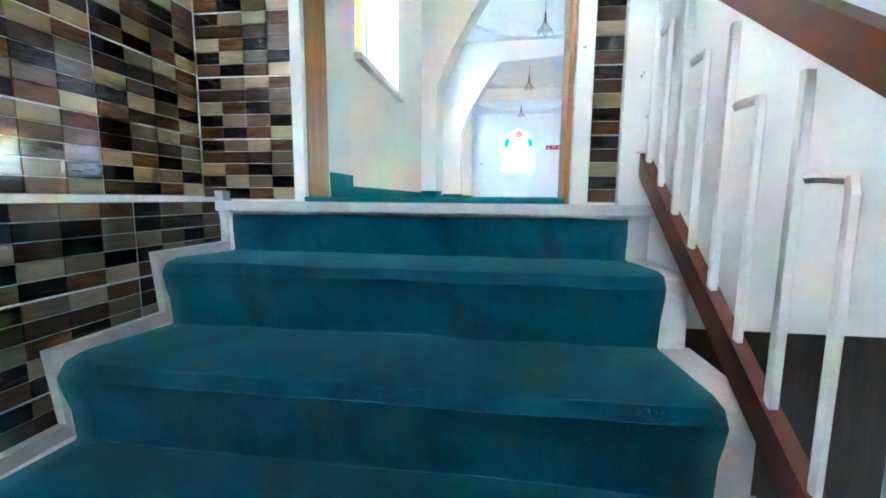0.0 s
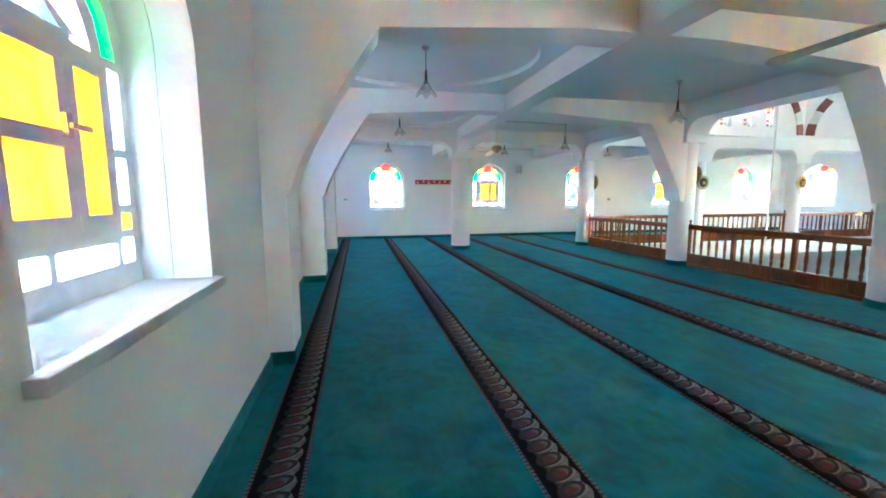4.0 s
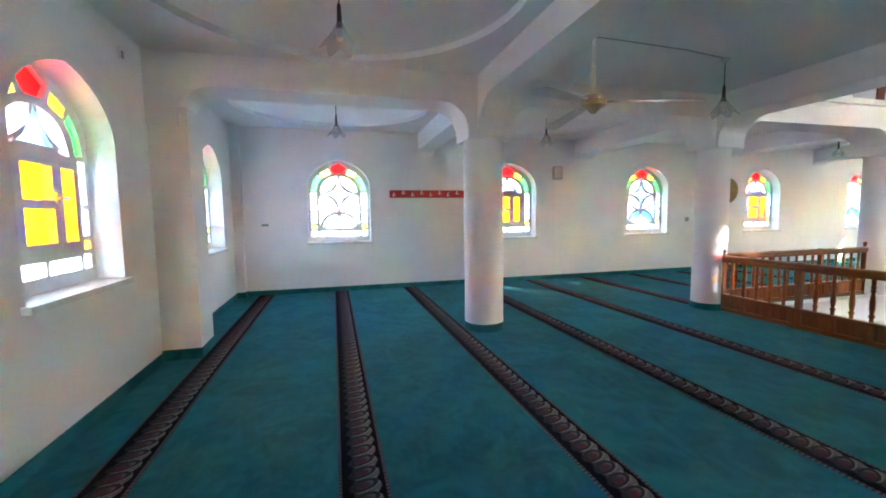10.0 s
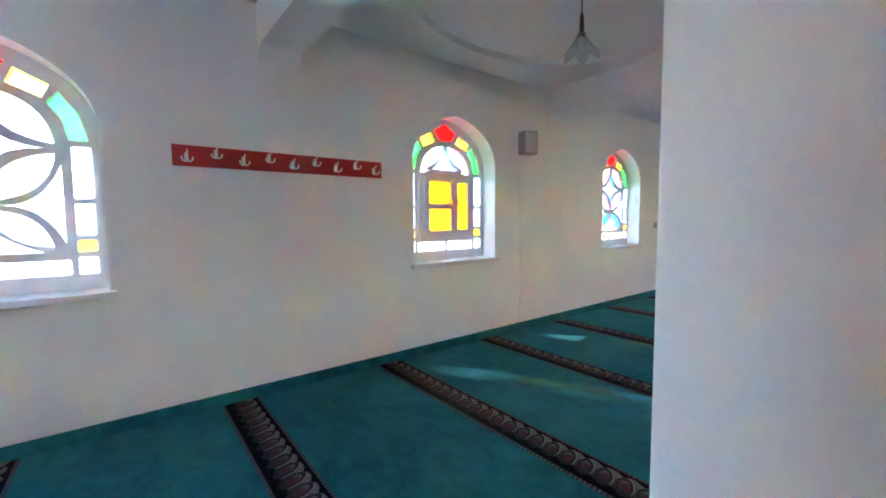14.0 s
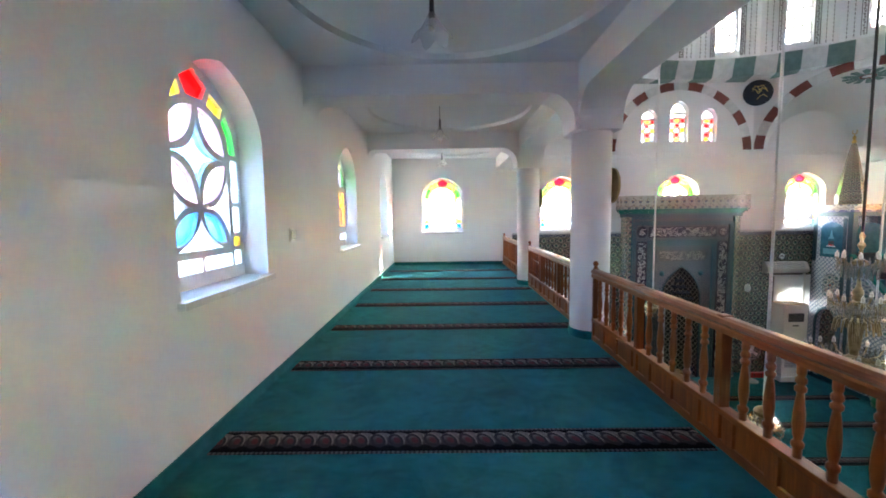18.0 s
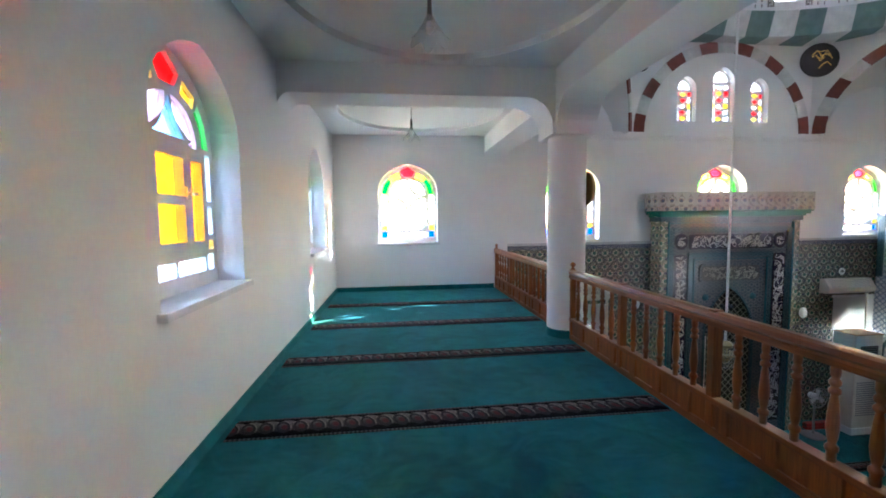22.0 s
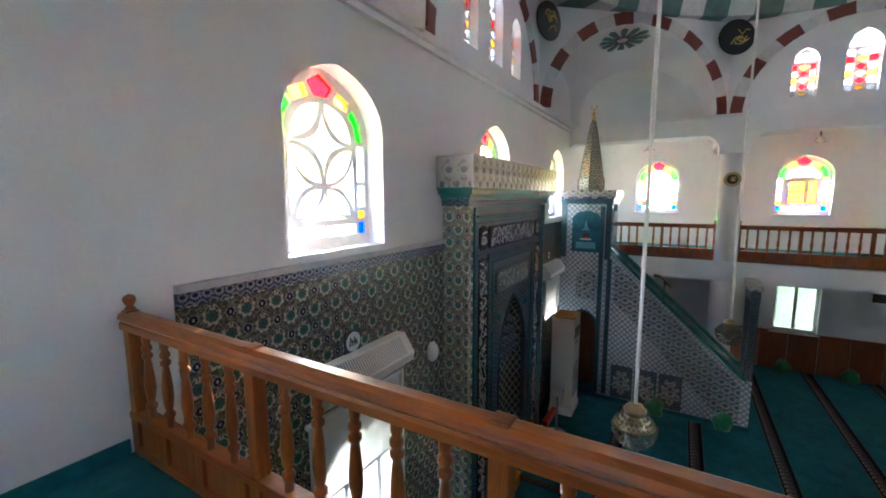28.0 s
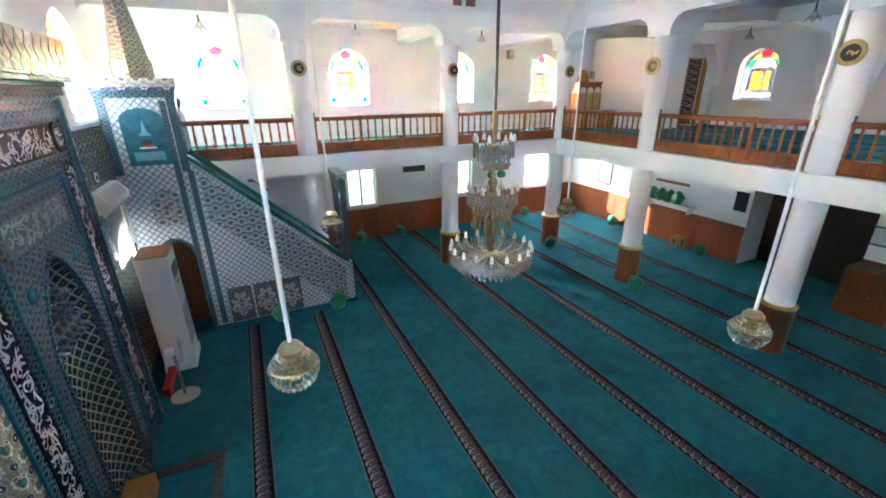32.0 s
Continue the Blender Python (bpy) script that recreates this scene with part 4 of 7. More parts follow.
for y in (CYS[3], CYS[0]):                      # arcades along the north and south galleries
    stops = (*CXS, XQ)
    for a, b in zip(stops, stops[1:]):
        beam("arcade_beam", (a, y), (b, y), arched(b - a, rb=0.26 if b < XQ else 0.0))
for a, b in ((XW, 2.28), (2.28, CXS[0])):
    beam("arcade_beam", (a, CYS[3]), (b, CYS[3]), arched(b - a))
for a, b in zip(CYS, CYS[1:]):                  # arcade on the west side of the hall
    beam("arcade_beam", (CXS[0], a), (CXS[0], b), arched(b - a, drop=0.077), 0.446)
for x in CXS:                                   # cross beams of the north and south galleries
    beam("cross_beam", (x, CYS[3]), (x, YN), arched(YN - CYS[3], 0.25, 0.0, drop=0.074))
    beam("cross_beam", (x, YS), (x, CYS[0]), arched(CYS[0] - YS, 0.0, 0.25, drop=0.074))
for y in CYS[1:3]:
    beam("bracket_beam", (XW, y), (CXS[0], y), raked(CXS[0] - XW, 0.36, 0.20), 0.36)
beam("bracket_beam", (XW, CYS[0]), (CXS[0], CYS[0]), raked(CXS[0] - XW, 0.36, 0.20), 0.36)
beam("ridge_beam", (2.28, CYS[0]), (2.28, CYS[3]), ridged(CYS[3] - CYS[0]), 0.3)
beam("ridge_beam", (2.28, CYS[3]), (2.28, YN), arched(YN - CYS[3], 0.25, 0.0, 2.595, 0.07), 0.3)
for y in CYS:                                   # wall piers of the west gallery
    z1 = 1.31 if y < 12 else 2.4
    if y < 3:
        continue
    structure(part("pier", boxes((XW - 0.02, XW + 0.34, y - 0.2, y + 0.2, 0.0, z1)), PLASTER), "white plastered wall pier", "pier")
    structure(part("baseboard_pier", boxes((XW + 0.001, XW + 0.349, y - 0.209, y + 0.209, 0.001, SK + 0.02)), CARPET), "teal carpet strip at the pier foot", "baseboard")
structure(part("baseboard_corner", boxes((XW + 0.001, XW + 0.149, YN - 0.149, YN - 0.001, 0.001, SK + 0.01)), CARPET), "teal carpet strip at the corner pier foot", "baseboard")
structure(part("corner_pier", boxes((XW - 0.02, XW + 0.14, YN - 0.14, YN + 0.02, 0.0, ROOF)), PLASTER), "narrow white corner pier", "pier")

# ---- gallery ceilings with shallow oval recesses ----
def ceiling(x0, x1, y0, y1, oval):
    cx, cy = (x0 + x1) / 2, (y0 + y1) / 2
    n = 48
    rx, ry = (x1 - x0) / 2 - 0.33, (y1 - y0) / 2 - 0.33
    ring = [(cx + rx * math.cos(2 * math.pi * k / n), cy + ry * math.sin(2 * math.pi * k / n)) for k in range(n)]
    bm = plate(rect(x0, x1, y0, y1), [ring] if oval else (), 0.04, Matrix.Translation((0, 0, ZC)))
    if oval:
        rings = [[bm.verts.new((cx + (x - cx) * s, cy + (y - cy) * s, ZC + h)) for x, y in ring] for s, h in ((1.0, 0.005), (0.985, 0.05), (0.9, 0.09), (0.7, 0.14), (0.4, 0.17), (0.02, 0.18))]
        for a, b in zip(rings, rings[1:]):
            for k in range(n):
                bm.faces.new((a[k], a[(k + 1) % n], b[(k + 1) % n], b[k]))
        bm.faces.new(rings[-1])
    ob = part("ceiling", bm, CEILING, smooth=True)
    structure(ob, "white ceiling bay with a shallow oval recess" if oval else "plain white ceiling bay", "ceiling")


for a, b in ((XW, 2.28), (2.28, CXS[0]), *zip(CXS, CXS[1:]), (CXS[2], XQ)):
    ceiling(a, b, CYS[3], YN, True)
for a, b in (*zip(CXS, CXS[1:]), (CXS[2], XQ)):
    ceiling(a, b, YS, CYS[0], True)
for a, b in zip((YS, *CYS), CYS):
    ceiling(XW, 2.28, a, b, True)
    ceiling(2.28, CXS[0], a, b, False)
roof_bm = boxes((XW - T, XQ + T, CYS[3] + 0.2, YN + T, ROOF, ROOF + 0.2), (XW - T, CXS[0] - 0.2, YS - T, CYS[3] + 0.2, ROOF, ROOF + 0.2), (CXS[0] - 0.2, XQ + T, YS - T, CYS[0] - 0.2, ROOF, ROOF + 0.2))
structure(part("roof", roof_bm, STONE_OUT), "flat roof over the galleries", "roof")

# ---- hall above the cornice: arches, corner niches, drum and dome ----
Z0, Z1 = 2.95, 5.3
SIDES = [("qibla", XQ, CY, 180, 2.0), ("north", CX, CYS[3], -90, 2.0), ("west", CXS[0], CY, 0, 2.0), ("south", CX, CYS[0], 90, 2.0)]


def half_round(hw, z0, rise, n=16):
    return [(hw * math.cos(math.pi * k / n), z0 + rise * math.sin(math.pi * k / n)) for k in range(n + 1)]


def voussoirs(parent, m, hw, rise, z0, width=0.21, n=15, proud=0.03):
    for k in range(n):
        a0, a1 = math.pi * k / n, math.pi * (k + 1) / n
        loop = [((hw + s) * math.cos(a), z0 + (rise + s) * math.sin(a)) for s, a in ((0, a0), (0, (a0 + a1) / 2), (0, a1), (width, a1), (width, (a0 + a1) / 2), (width, a0))]
        part("voussoir", plate(loop, (), proud, m), MAROON if k % 2 == 0 else PALE_STONE, parent)


UP_PLATE, UP_PANES, UP_SUN = [], [], []
for hw, h, sp in ((0.2, 0.885, 0.625), (0.235, 1.085, 0.785)):
    panes = []
    rows = 5 if h < 1 else 6
    step = (sp - 0.03) / rows
    for k in range(rows):
        z = 0.045 + k * step
        d = [(0, z), (0.075, z + step / 2 - 0.01), (0, z + step - 0.03), (-0.075, z + step / 2 - 0.01)]
        panes.append((d, ("yellow", "red", "white", "red", "yellow", "white")[k]))
        for s in (-1, 1):
            panes.append((rect(*sorted((s * 0.1, s * (hw - 0.03))), z, z + step - 0.03), ("white", "white", "yellow", "white", "red", "white")[k]))
    panes.append((arch(hw - 0.05, sp + 0.04, sp + 0.06, h - 0.05, 6), "white"))
    UP_PLATE.append(mesh_of("tracery", plate(arch(hw + 0.001, 0, sp, h + 0.001), [p for p, _ in panes], 0.04), GYPSUM))
    UP_SUN.append([mesh_of("pane", plate(p, (), 0.005), SUN_GLASS[c]) for p, c in panes])
    UP_PANES.append([mesh_of("pane", plate(p, (), 0.005), DIMMED_GLASS[c]) for p, c in panes])

for side, x, y, face, half in SIDES:
    m = wall_frame(x, y, 0, face)
    length = 2.2
    holes = [moved(arch(hw, z0, zs, za), u) for u, hw, z0, zs, za in UPPER]
    structure(part("upper_wall_" + side, plate(rect(-length, length, 3.2 if side == "qibla" else Z0, Z1), holes, -0.3, m), PLASTER), "white wall under the dome with three small windows", "wall")
    ar = thing("arch_band", Matrix(), "painted arch of alternating dark red and pale stones", "arch", "arches under the dome", "structure")
    voussoirs(ar, m @ Matrix.Translation((0, 0, 0.001)), 1.72, 1.60, Z0 + 0.05)
    for u, hw, z0, zs, za in UPPER:
        k = 0 if hw < 0.22 else 1
        win_no += 1
        w = thing("window_%d" % win_no, m @ Matrix.Translation((u, z0, 0)), "small arched stained-glass window in white tracery", "window", "upper windows", "structure")
        shared("tracery", UP_PLATE[k], w, Matrix.Translation((0, 0, -0.16)))
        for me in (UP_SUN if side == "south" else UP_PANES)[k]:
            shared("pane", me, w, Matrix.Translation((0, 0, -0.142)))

HX, HY = XQ - CX, CYS[3] - CY
for sx, sy in ((1, 1), (-1, 1), (-1, -1), (1, -1)):     # corner niches behind diagonal arches
    a, b = Vector((CX + sx * HX, CY + sy * 1.98, 0)), Vector((CX + sx * 1.98, CY + sy * HY, 0))
    mid, hl = (a + b) / 2, (b - a).length / 2
    face = math.degrees(math.atan2(a.x - b.x, b.y - a.y)) + (0 if (a.x - b.x) * (CY - mid.y) + (b.y - a.y) * (CX - mid.x) > 0 else 180)
    m = wall_frame(mid.x, mid.y, 0, face)
    hw, rise = hl - 0.24, 1.60
    structure(part("upper_wall_corner", plate([(-hl, Z0), (-hw, Z0)] + [(x_, z_) for x_, z_ in reversed(half_round(hw, Z0 + 0.05, rise))] + [(hw, Z0), (hl, Z0), (hl, Z1), (-hl, Z1)], (), -0.12, m), PLASTER),
              "white corner wall with an arched niche", "wall")
    ar = thing("arch_band", Matrix(), "painted arch of alternating dark red and pale stones", "arch", "arches under the dome", "structure")
    voussoirs(ar, m @ Matrix.Translation((0, 0, 0.001)), hw, rise, Z0 + 0.05)
    bm = bmesh.new()
    corner_d = (Vector((CX + sx * HX, CY + sy * HY, 0)) - mid).length
    rows = []
    for i in range(13):
        t = math.pi / 2 * i / 12
        rows.append([bm.verts.new(m @ Vector((hw * 1.002 * math.cos(math.pi * k / 16) * (math.cos(t) if i < 12 else 0.0), Z0 + (0.05 + rise * math.sin(math.pi * k / 16)) * (math.cos(t) ** 0.6 if i < 12 else 0.02), -0.1 - (corner_d - 0.15) * math.sin(t)))) for k in range(17)])
    for p, q in zip(rows, rows[1:]):
        for k in range(16):
            bm.faces.new((p[k], p[k + 1], q[k + 1], q[k]))
    structure(part("corner_niche", bm, PLASTER, smooth=True), "white half-domed corner niche", "niche")
    ro = thing("rosette", m @ Matrix.Translation((0, 4.52, -0.58)) @ pose(0, 0, 0, 84), "painted grey star rosette on the white niche", "rosette", "niche rosettes")
    for k in range(12):
        part("petal", plate([(0.16 * math.cos(t), 0.16 * math.sin(t)) for t in (radians(30 * k - 13), radians(30 * k + 13))] + [(0.44 * math.cos(radians(30 * k + 9)), 0.44 * math.sin(radians(30 * k + 9))), (0.52 * math.cos(radians(30 * k)), 0.52 * math.sin(radians(30 * k))), (0.44 * math.cos(radians(30 * k - 9)), 0.44 * math.sin(radians(30 * k - 9)))], (), 0.01), GREEN_STONE, ro)
    part("ring", plate([(0.15 * math.cos(radians(20 * k)), 0.15 * math.sin(radians(20 * k))) for k in range(18)], [[(0.11 * math.cos(radians(20 * k)), 0.11 * math.sin(radians(20 * k))) for k in range(18)]], 0.01), MAROON, ro)


for nm, rows in (("closing_north", (CXS[0] - 0.3, XQ + 0.3, CYS[3] + 0.02)), ("closing_south", (CXS[0] - 0.3, XQ + 0.3, CYS[0] - 0.32))):
    x0, x1, y0 = rows
    structure(part("upper_wall_" + nm, boxes((x0, CX - 2.2, y0, y0 + 0.3, Z0, Z1), (CX + 2.2, x1, y0, y0 + 0.3, Z0, Z1)), PLASTER), "plain wall behind the corner niches", "wall")
for nm, x0 in (("closing_qibla", XQ + 0.02), ("closing_west", CXS[0] - 0.32)):
    structure(part("upper_wall_" + nm, boxes((x0, x0 + 0.3, CYS[0], CY - 2.2, Z0, Z1), (x0, x0 + 0.3, CY + 2.2, CYS[3], Z0, Z1)), PLASTER), "plain wall behind the corner niches", "wall")
# cornice along the hall's four sides
cor = []
for z0, z1, p in ((2.86, 2.92, 0.05), (2.92, 3.0, 0.1)):
    cor += [(XQ - p, XQ, CYS[0], CYS[3], z0, z1), (CXS[0], CXS[0] + p + 0.14, CYS[0], CYS[3], z0, z1), (CXS[0], XQ - 0.1, CYS[3] - p - 0.18, CYS[3], z0, z1), (CXS[0], XQ - 0.1, CYS[0], CYS[0] + p + 0.14, z0, z1)]
structure(part("cornice", boxes(*cor), PLASTER), "white plaster cornice around the hall", "cornice")

R = 4.62
ring_thing = thing("ring_band", Matrix.Translation((CX, CY, 0)), "ring of alternating sea-green and pale stones under the dome", "ring band", "", "structure")
NR = 64
DRUM_TURN = -1.65                               # degrees by which the ring is turned against the walls
for k in range(NR):
    a0, a1 = (2 * math.pi * j / NR + radians(DRUM_TURN) for j in (k, k + 1))
    bm = bmesh.new()
    vs = [bm.verts.new((r * math.cos(a), r * math.sin(a), z)) for a in (a0, a1) for r, z in ((R, 5.20), (R + 0.14, 4.78), (R + 0.75, 4.78), (R + 0.75, 5.20))]
    for q in ((0, 1, 5, 4), (1, 2, 6, 5), (2, 3, 7, 6), (3, 0, 4, 7), (0, 3, 2, 1), (4, 5, 6, 7)):
        bm.faces.new([vs[j] for j in q])
    part("ring_stone", bm, GREEN_STONE if k % 2 else PALE_STONE, ring_thing)
ND = 20
D_HOLE = arch(0.27, 5.38, 6.3, 6.62, 8, 0.1)
for k in range(ND):
    a = 360.0 * (k + 0.5) / ND + DRUM_TURN
    apo = R + 0.02
    hw = apo * math.tan(math.pi / ND)
    m = wall_frame(CX + apo * math.cos(radians(a)), CY + apo * math.sin(radians(a)), 0, a + 180)
    structure(part("drum_wall", plate(rect(-hw - 0.02, hw + 0.02, 5.19, 7.2), [D_HOLE], -0.22, m), PLASTER), "white drum wall with an arched window", "wall")
    win_no += 1
    w = thing("window_%d" % win_no, m, "arched white window high in the drum", "window", "drum windows", "structure")
    cells = [rect(x0, x0 + 0.13, z0, z0 + 0.17, 0.03) for x0 in (-0.225, -0.065, 0.095) for z0 in (5.42, 5.62, 5.82, 6.02)]
    made = [part("tracery", plate(D_HOLE, cells + [arch(0.2, 6.24, 6.28, 6.55, 6, 0.1)], -0.04, m @ Matrix.Translation((0, 0, -0.1))), TRACERY),
            part("pane", plate(D_HOLE, (), -0.006, m @ Matrix.Translation((0, 0, -0.14))), DRUM_GLASS)]
    for s_ in (-1, 1):                          # carved strips beside the window, beaded lines on the wall between
        strip = boxes((*sorted((s_ * 0.285, s_ * 0.305)), 5.26, 6.9, 0, 0.022), (*sorted((s_ * 0.38, s_ * 0.395)), 5.26, 6.9, 0, 0.022), *[(*sorted((s_ * (0.318 + 0.012 * (j % 2)), s_ * (0.352 + 0.012 * (j % 2)))), 5.28 + 0.06 * j, 5.32 + 0.06 * j, 0, 0.016) for j in range(27)])
        made.append(part("carved_strip", strip, STRIP_GREY, None, "grey carved strip"))
        made[-1].data.transform(m)
        beads = boxes(*[(*sorted((s_ * u - 0.008, s_ * u + 0.008)), 5.28 + 0.095 * j, 5.34 + 0.095 * j, 0, 0.01) for u in (0.5, 0.62) for j in range(18)])
        made.append(part("bead_line", beads, STRIP_GREY, None, "dashed grey relief line"))
        made[-1].data.transform(m)
    made.append(part("ledge", boxes((-hw, hw, 5.20, 5.26, -0.01, 0.05)), PLASTER, None))
    made[-1].data.transform(m)
    for ob in made:
        ob.parent = w
        ob.matrix_parent_inverse = w.matrix_world.inverted()

bm = bmesh.new()
rings = []
for k in range(15):
    t = math.pi / 2 * k / 14
    rr, zz = (R + 0.12) * math.cos(t), 7.15 + (R - 0.6) * math.sin(t)
    rings.append([bm.verts.new((CX + max(rr, 0.01) * math.cos(2 * math.pi * j / 48), CY + max(rr, 0.01) * math.sin(2 * math.pi * j / 48), zz)) for j in range(48)])
for p, q in zip(rings, rings[1:]):
    for j in range(48):
        bm.faces.new((p[j], p[(j + 1) % 48], q[(j + 1) % 48], q[j]))
dome = structure(part("dome", bm, PLASTER, smooth=True), "white plastered dome", "dome")
sol = dome.modifiers.new("thick", "SOLIDIFY")
sol.thickness, sol.offset = 0.2, 0
structure(part("shoulder_roof", plate([(CX + 8 * math.cos(radians(45 + 90 * k)), CY + 7.6 * math.sin(radians(45 + 90 * k))) for k in range(4)], [[(CX + (R + 0.2) * math.cos(2 * math.pi * k / 48), CY + (R + 0.2) * math.sin(2 * math.pi * k / 48)) for k in range(48)]], 0.15, Matrix.Translation((0, 0, 5.3))), STONE_OUT), "roof shoulder around the drum", "roof")

# ---- wooden gallery railings ----
BAL = [(0.022, 0.0), (0.022, 0.045), (0.03, 0.055), (0.03, 0.072), (0.017, 0.085), (0.024, 0.11), (0.03, 0.16), (0.028, 0.21), (0.021, 0.28), (0.016, 0.312), (0.027, 0.322), (0.028, 0.338),
       (0.016, 0.35), (0.027, 0.362), (0.027, 0.378), (0.017, 0.392), (0.023, 0.405), (0.023, 0.46)]
BAL_ME = mesh_of("baluster", turned([(r * 0.84, z * 0.97) for r, z in BAL], 12), WOOD_UP)
BAL_ME.shade_smooth()
POST_ME = mesh_of("post", boxes((-0.029, 0.029, -0.029, 0.029, 0.0, 0.775), bevel=0.006), WOOD_UP)
FINIAL_ME = mesh_of("finial", turned([(0.02, 0), (0.026, 0.008), (0.014, 0.02), (0.024, 0.035), (0.03, 0.052), (0.024, 0.07), (0.006, 0.08)], 12), WOOD_UP)
FINIAL_ME.shade_smooth()


def railing(a, b, finials=(True, True)):
    """A run of wooden railing from a to b: panelled foot, turned balusters, posts, moulded handrail."""
    a, b = Vector((*a, 0)), Vector((*b, 0))
    d, length = (b - a).normalized(), (b - a).length
    rz = math.degrees(math.atan2(d.y, d.x))
    g = thing("railing", pose(a.x, a.y, 0, 0, 0, rz), "varnished pine gallery railing with turned balusters and panelled foot", "railing", "gallery railings")
    prof = [(-0.042, 0.68), (0.042, 0.68), (0.042, 0.708), (0.034, 0.718), (0.047, 0.733), (0.041, 0.757), (0.02, 0.768), (-0.02, 0.768), (-0.041, 0.757), (-0.047, 0.733), (-0.034, 0.718), (-0.042, 0.708)]
    cross = Matrix(((0, 0, 1, 0), (1, 0, 0, 0), (0, 1, 0, 0), (0, 0, 0, 1)))
    part("handrail", plate(prof, (), length, cross), WOOD, g)
    part("mid_rail", boxes((0.0, length, -0.036, 0.036, 0.205, 0.24), bevel=0.006), WOOD, g)
    part("bottom_rail", boxes((0.0, length, -0.03, 0.03, 0.004, 0.055), bevel=0.004), WOOD, g)
    n = max(1, round(length / 0.95))
    step = length / n
    for k in range(n + 1):
        x = min(max(k * step, 0.034), length - 0.034)
        p = shared("post", POST_ME, g, pose(x, 0, 0))
        if (k == 0 and finials[0]) or (k == n and finials[1]):
            shared("finial", FINIAL_ME, p, pose(0, 0, 0.775))
    pn = max(1, round(length / 0.32))
    pw = length / pn
    me = mesh_of("panel", boxes((0.0, pw, -0.012, 0.012, 0.05, 0.206), (0.0, 0.04, -0.03, 0.03, 0.05, 0.206), (pw - 0.04, pw, -0.03, 0.03, 0.05, 0.206)), WOOD_UP)
    for k in range(pn):
        shared("panel", me, g, pose(k * pw, 0, 0))
    for k in range(n):
        nb = 5
        for j in range(nb):
            shared("baluster", BAL_ME, g, pose(k * step + step * (j + 1) / (nb + 1), 0, 0.24))
    return g


RN, RS, RW = CYS[3] + 0.01, CYS[0] + 0.02, CXS[0] + 0.03
for y in (RN, RS):
    for a, b in ((CXS[0] + 0.18, CXS[1] - 0.18), (CXS[1] + 0.18, CXS[2] - 0.18), (CXS[2] + 0.18, XQ - 0.02)):
        railing((a, y), (b, y))
for a, b in zip(CYS, CYS[1:]):
    railing((RW, a + 0.17), (RW, b - 0.17))

# ---- stairwell ----
# drawn on its own grid, then set against the doorway
earlier = set(bpy.data.objects)
STAIR_PLACE = Matrix.Translation((0.185, 0.04, 0.0)) @ Matrix.Scale(1.035, 4)
DADO = 0.085                                    # lower tiled wall stands proud by this much
SX0, SX1, DY = -1.28, 0.3, 2.065                # flight's sides, face of the doorway wall
NSTEP, RISE, GOING = 7, 0.18, 0.30
m_door = wall_frame(0, 2.24, 0, 90)
door_hole = rect(-0.09, 0.9, -0.01, 2.12)
structure(part("wall_stair_door", plate(rect(-1.62, 1.3, -0.4, 3.2), [door_hole], -(2.24 - DY), m_door), PLASTER), "white plastered doorway wall at the stair head", "wall")
structure(part("wall_stair_east", boxes((1.5, 1.62, YS - 0.05, 2.24, ZL, 3.2)), PLASTER), "white plastered stairwell wall", "wall")
structure(part("wall_stair_west", boxes((SX0 - 0.14, SX0, YS - 0.05, DY, ZL, 3.2)), PLASTER), "stairwell wall under brown mosaic tiles", "wall")
structure(part("ceiling_stair", boxes((SX0 - 0.1, 1.62, YS - 0.05, 2.24, 3.05, 3.2)), CEILING), "white ceiling over the stairs", "ceiling")
structure(part("floor_stair_foot", boxes((SX0, 1.5, YS - 0.05, -0.06, -NSTEP * RISE - 0.15, -NSTEP * RISE)), MARBLE), "grey marble landing at the foot of the flight", "landing")
stair = thing("staircase", pose(0, 0, 0), "grey marble stairs under a teal carpet runner", "staircase", "", "structure")
for k in range(NSTEP):
    y1 = DY - 0.03 - k * GOING
    z = -k * RISE
    bm = boxes((SX0 + (DADO + 0.01 if k else 0.03), SX1, y1 - (0.0 if k else 0.03), y1 + GOING + 0.03 if k else DY, z - 0.035, z), bevel=0.004)
    part("tread", bm, MARBLE, stair)
    part("riser", boxes((SX0 + DADO + 0.01, SX1 - 0.02, y1 + 0.012, y1 + 0.028, z - RISE, z - 0.034)), MARBLE, stair)
bm = bmesh.new()
prof = [(2.30, 0.018)]
for k in range(NSTEP):
    y1 = DY - 0.03 - k * GOING
    z = -k * RISE
    if k:
        prof += [(y1 + GOING - 0.004, z + 0.004), (y1 + 0.03, z + 0.016), (y1 - 0.012, z + 0.008), (y1 - 0.03, z - 0.02), (y1 - 0.02, z - 0.06), (y1 - 0.006, z - 0.10), (y1, z - RISE + 0.01)]
    else:
        prof = [(y1 - 0.004, -0.045), (y1 - 0.006, -0.09), (y1 + 0.0, -RISE + 0.01)]
cols = [SX0 + 0.14 + (SX1 - 0.09 - SX0 - 0.14) * j / 24 for j in range(25)]
grid = [[bm.verts.new((x, y + 0.006 * noise.noise((x * 6, y * 5, z * 5)), z + 0.006 * noise.noise((x * 5, y * 7, z * 5 + 9)))) for x in cols] for y, z in prof]
for p, q in zip(grid, grid[1:]):
    for j in range(24):
        bm.faces.new((p[j], p[j + 1], q[j + 1], q[j]))
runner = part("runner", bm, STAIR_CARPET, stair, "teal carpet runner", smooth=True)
sol = runner.modifiers.new("thick", "SOLIDIFY")
sol.thickness, sol.offset = 0.014, 1.0
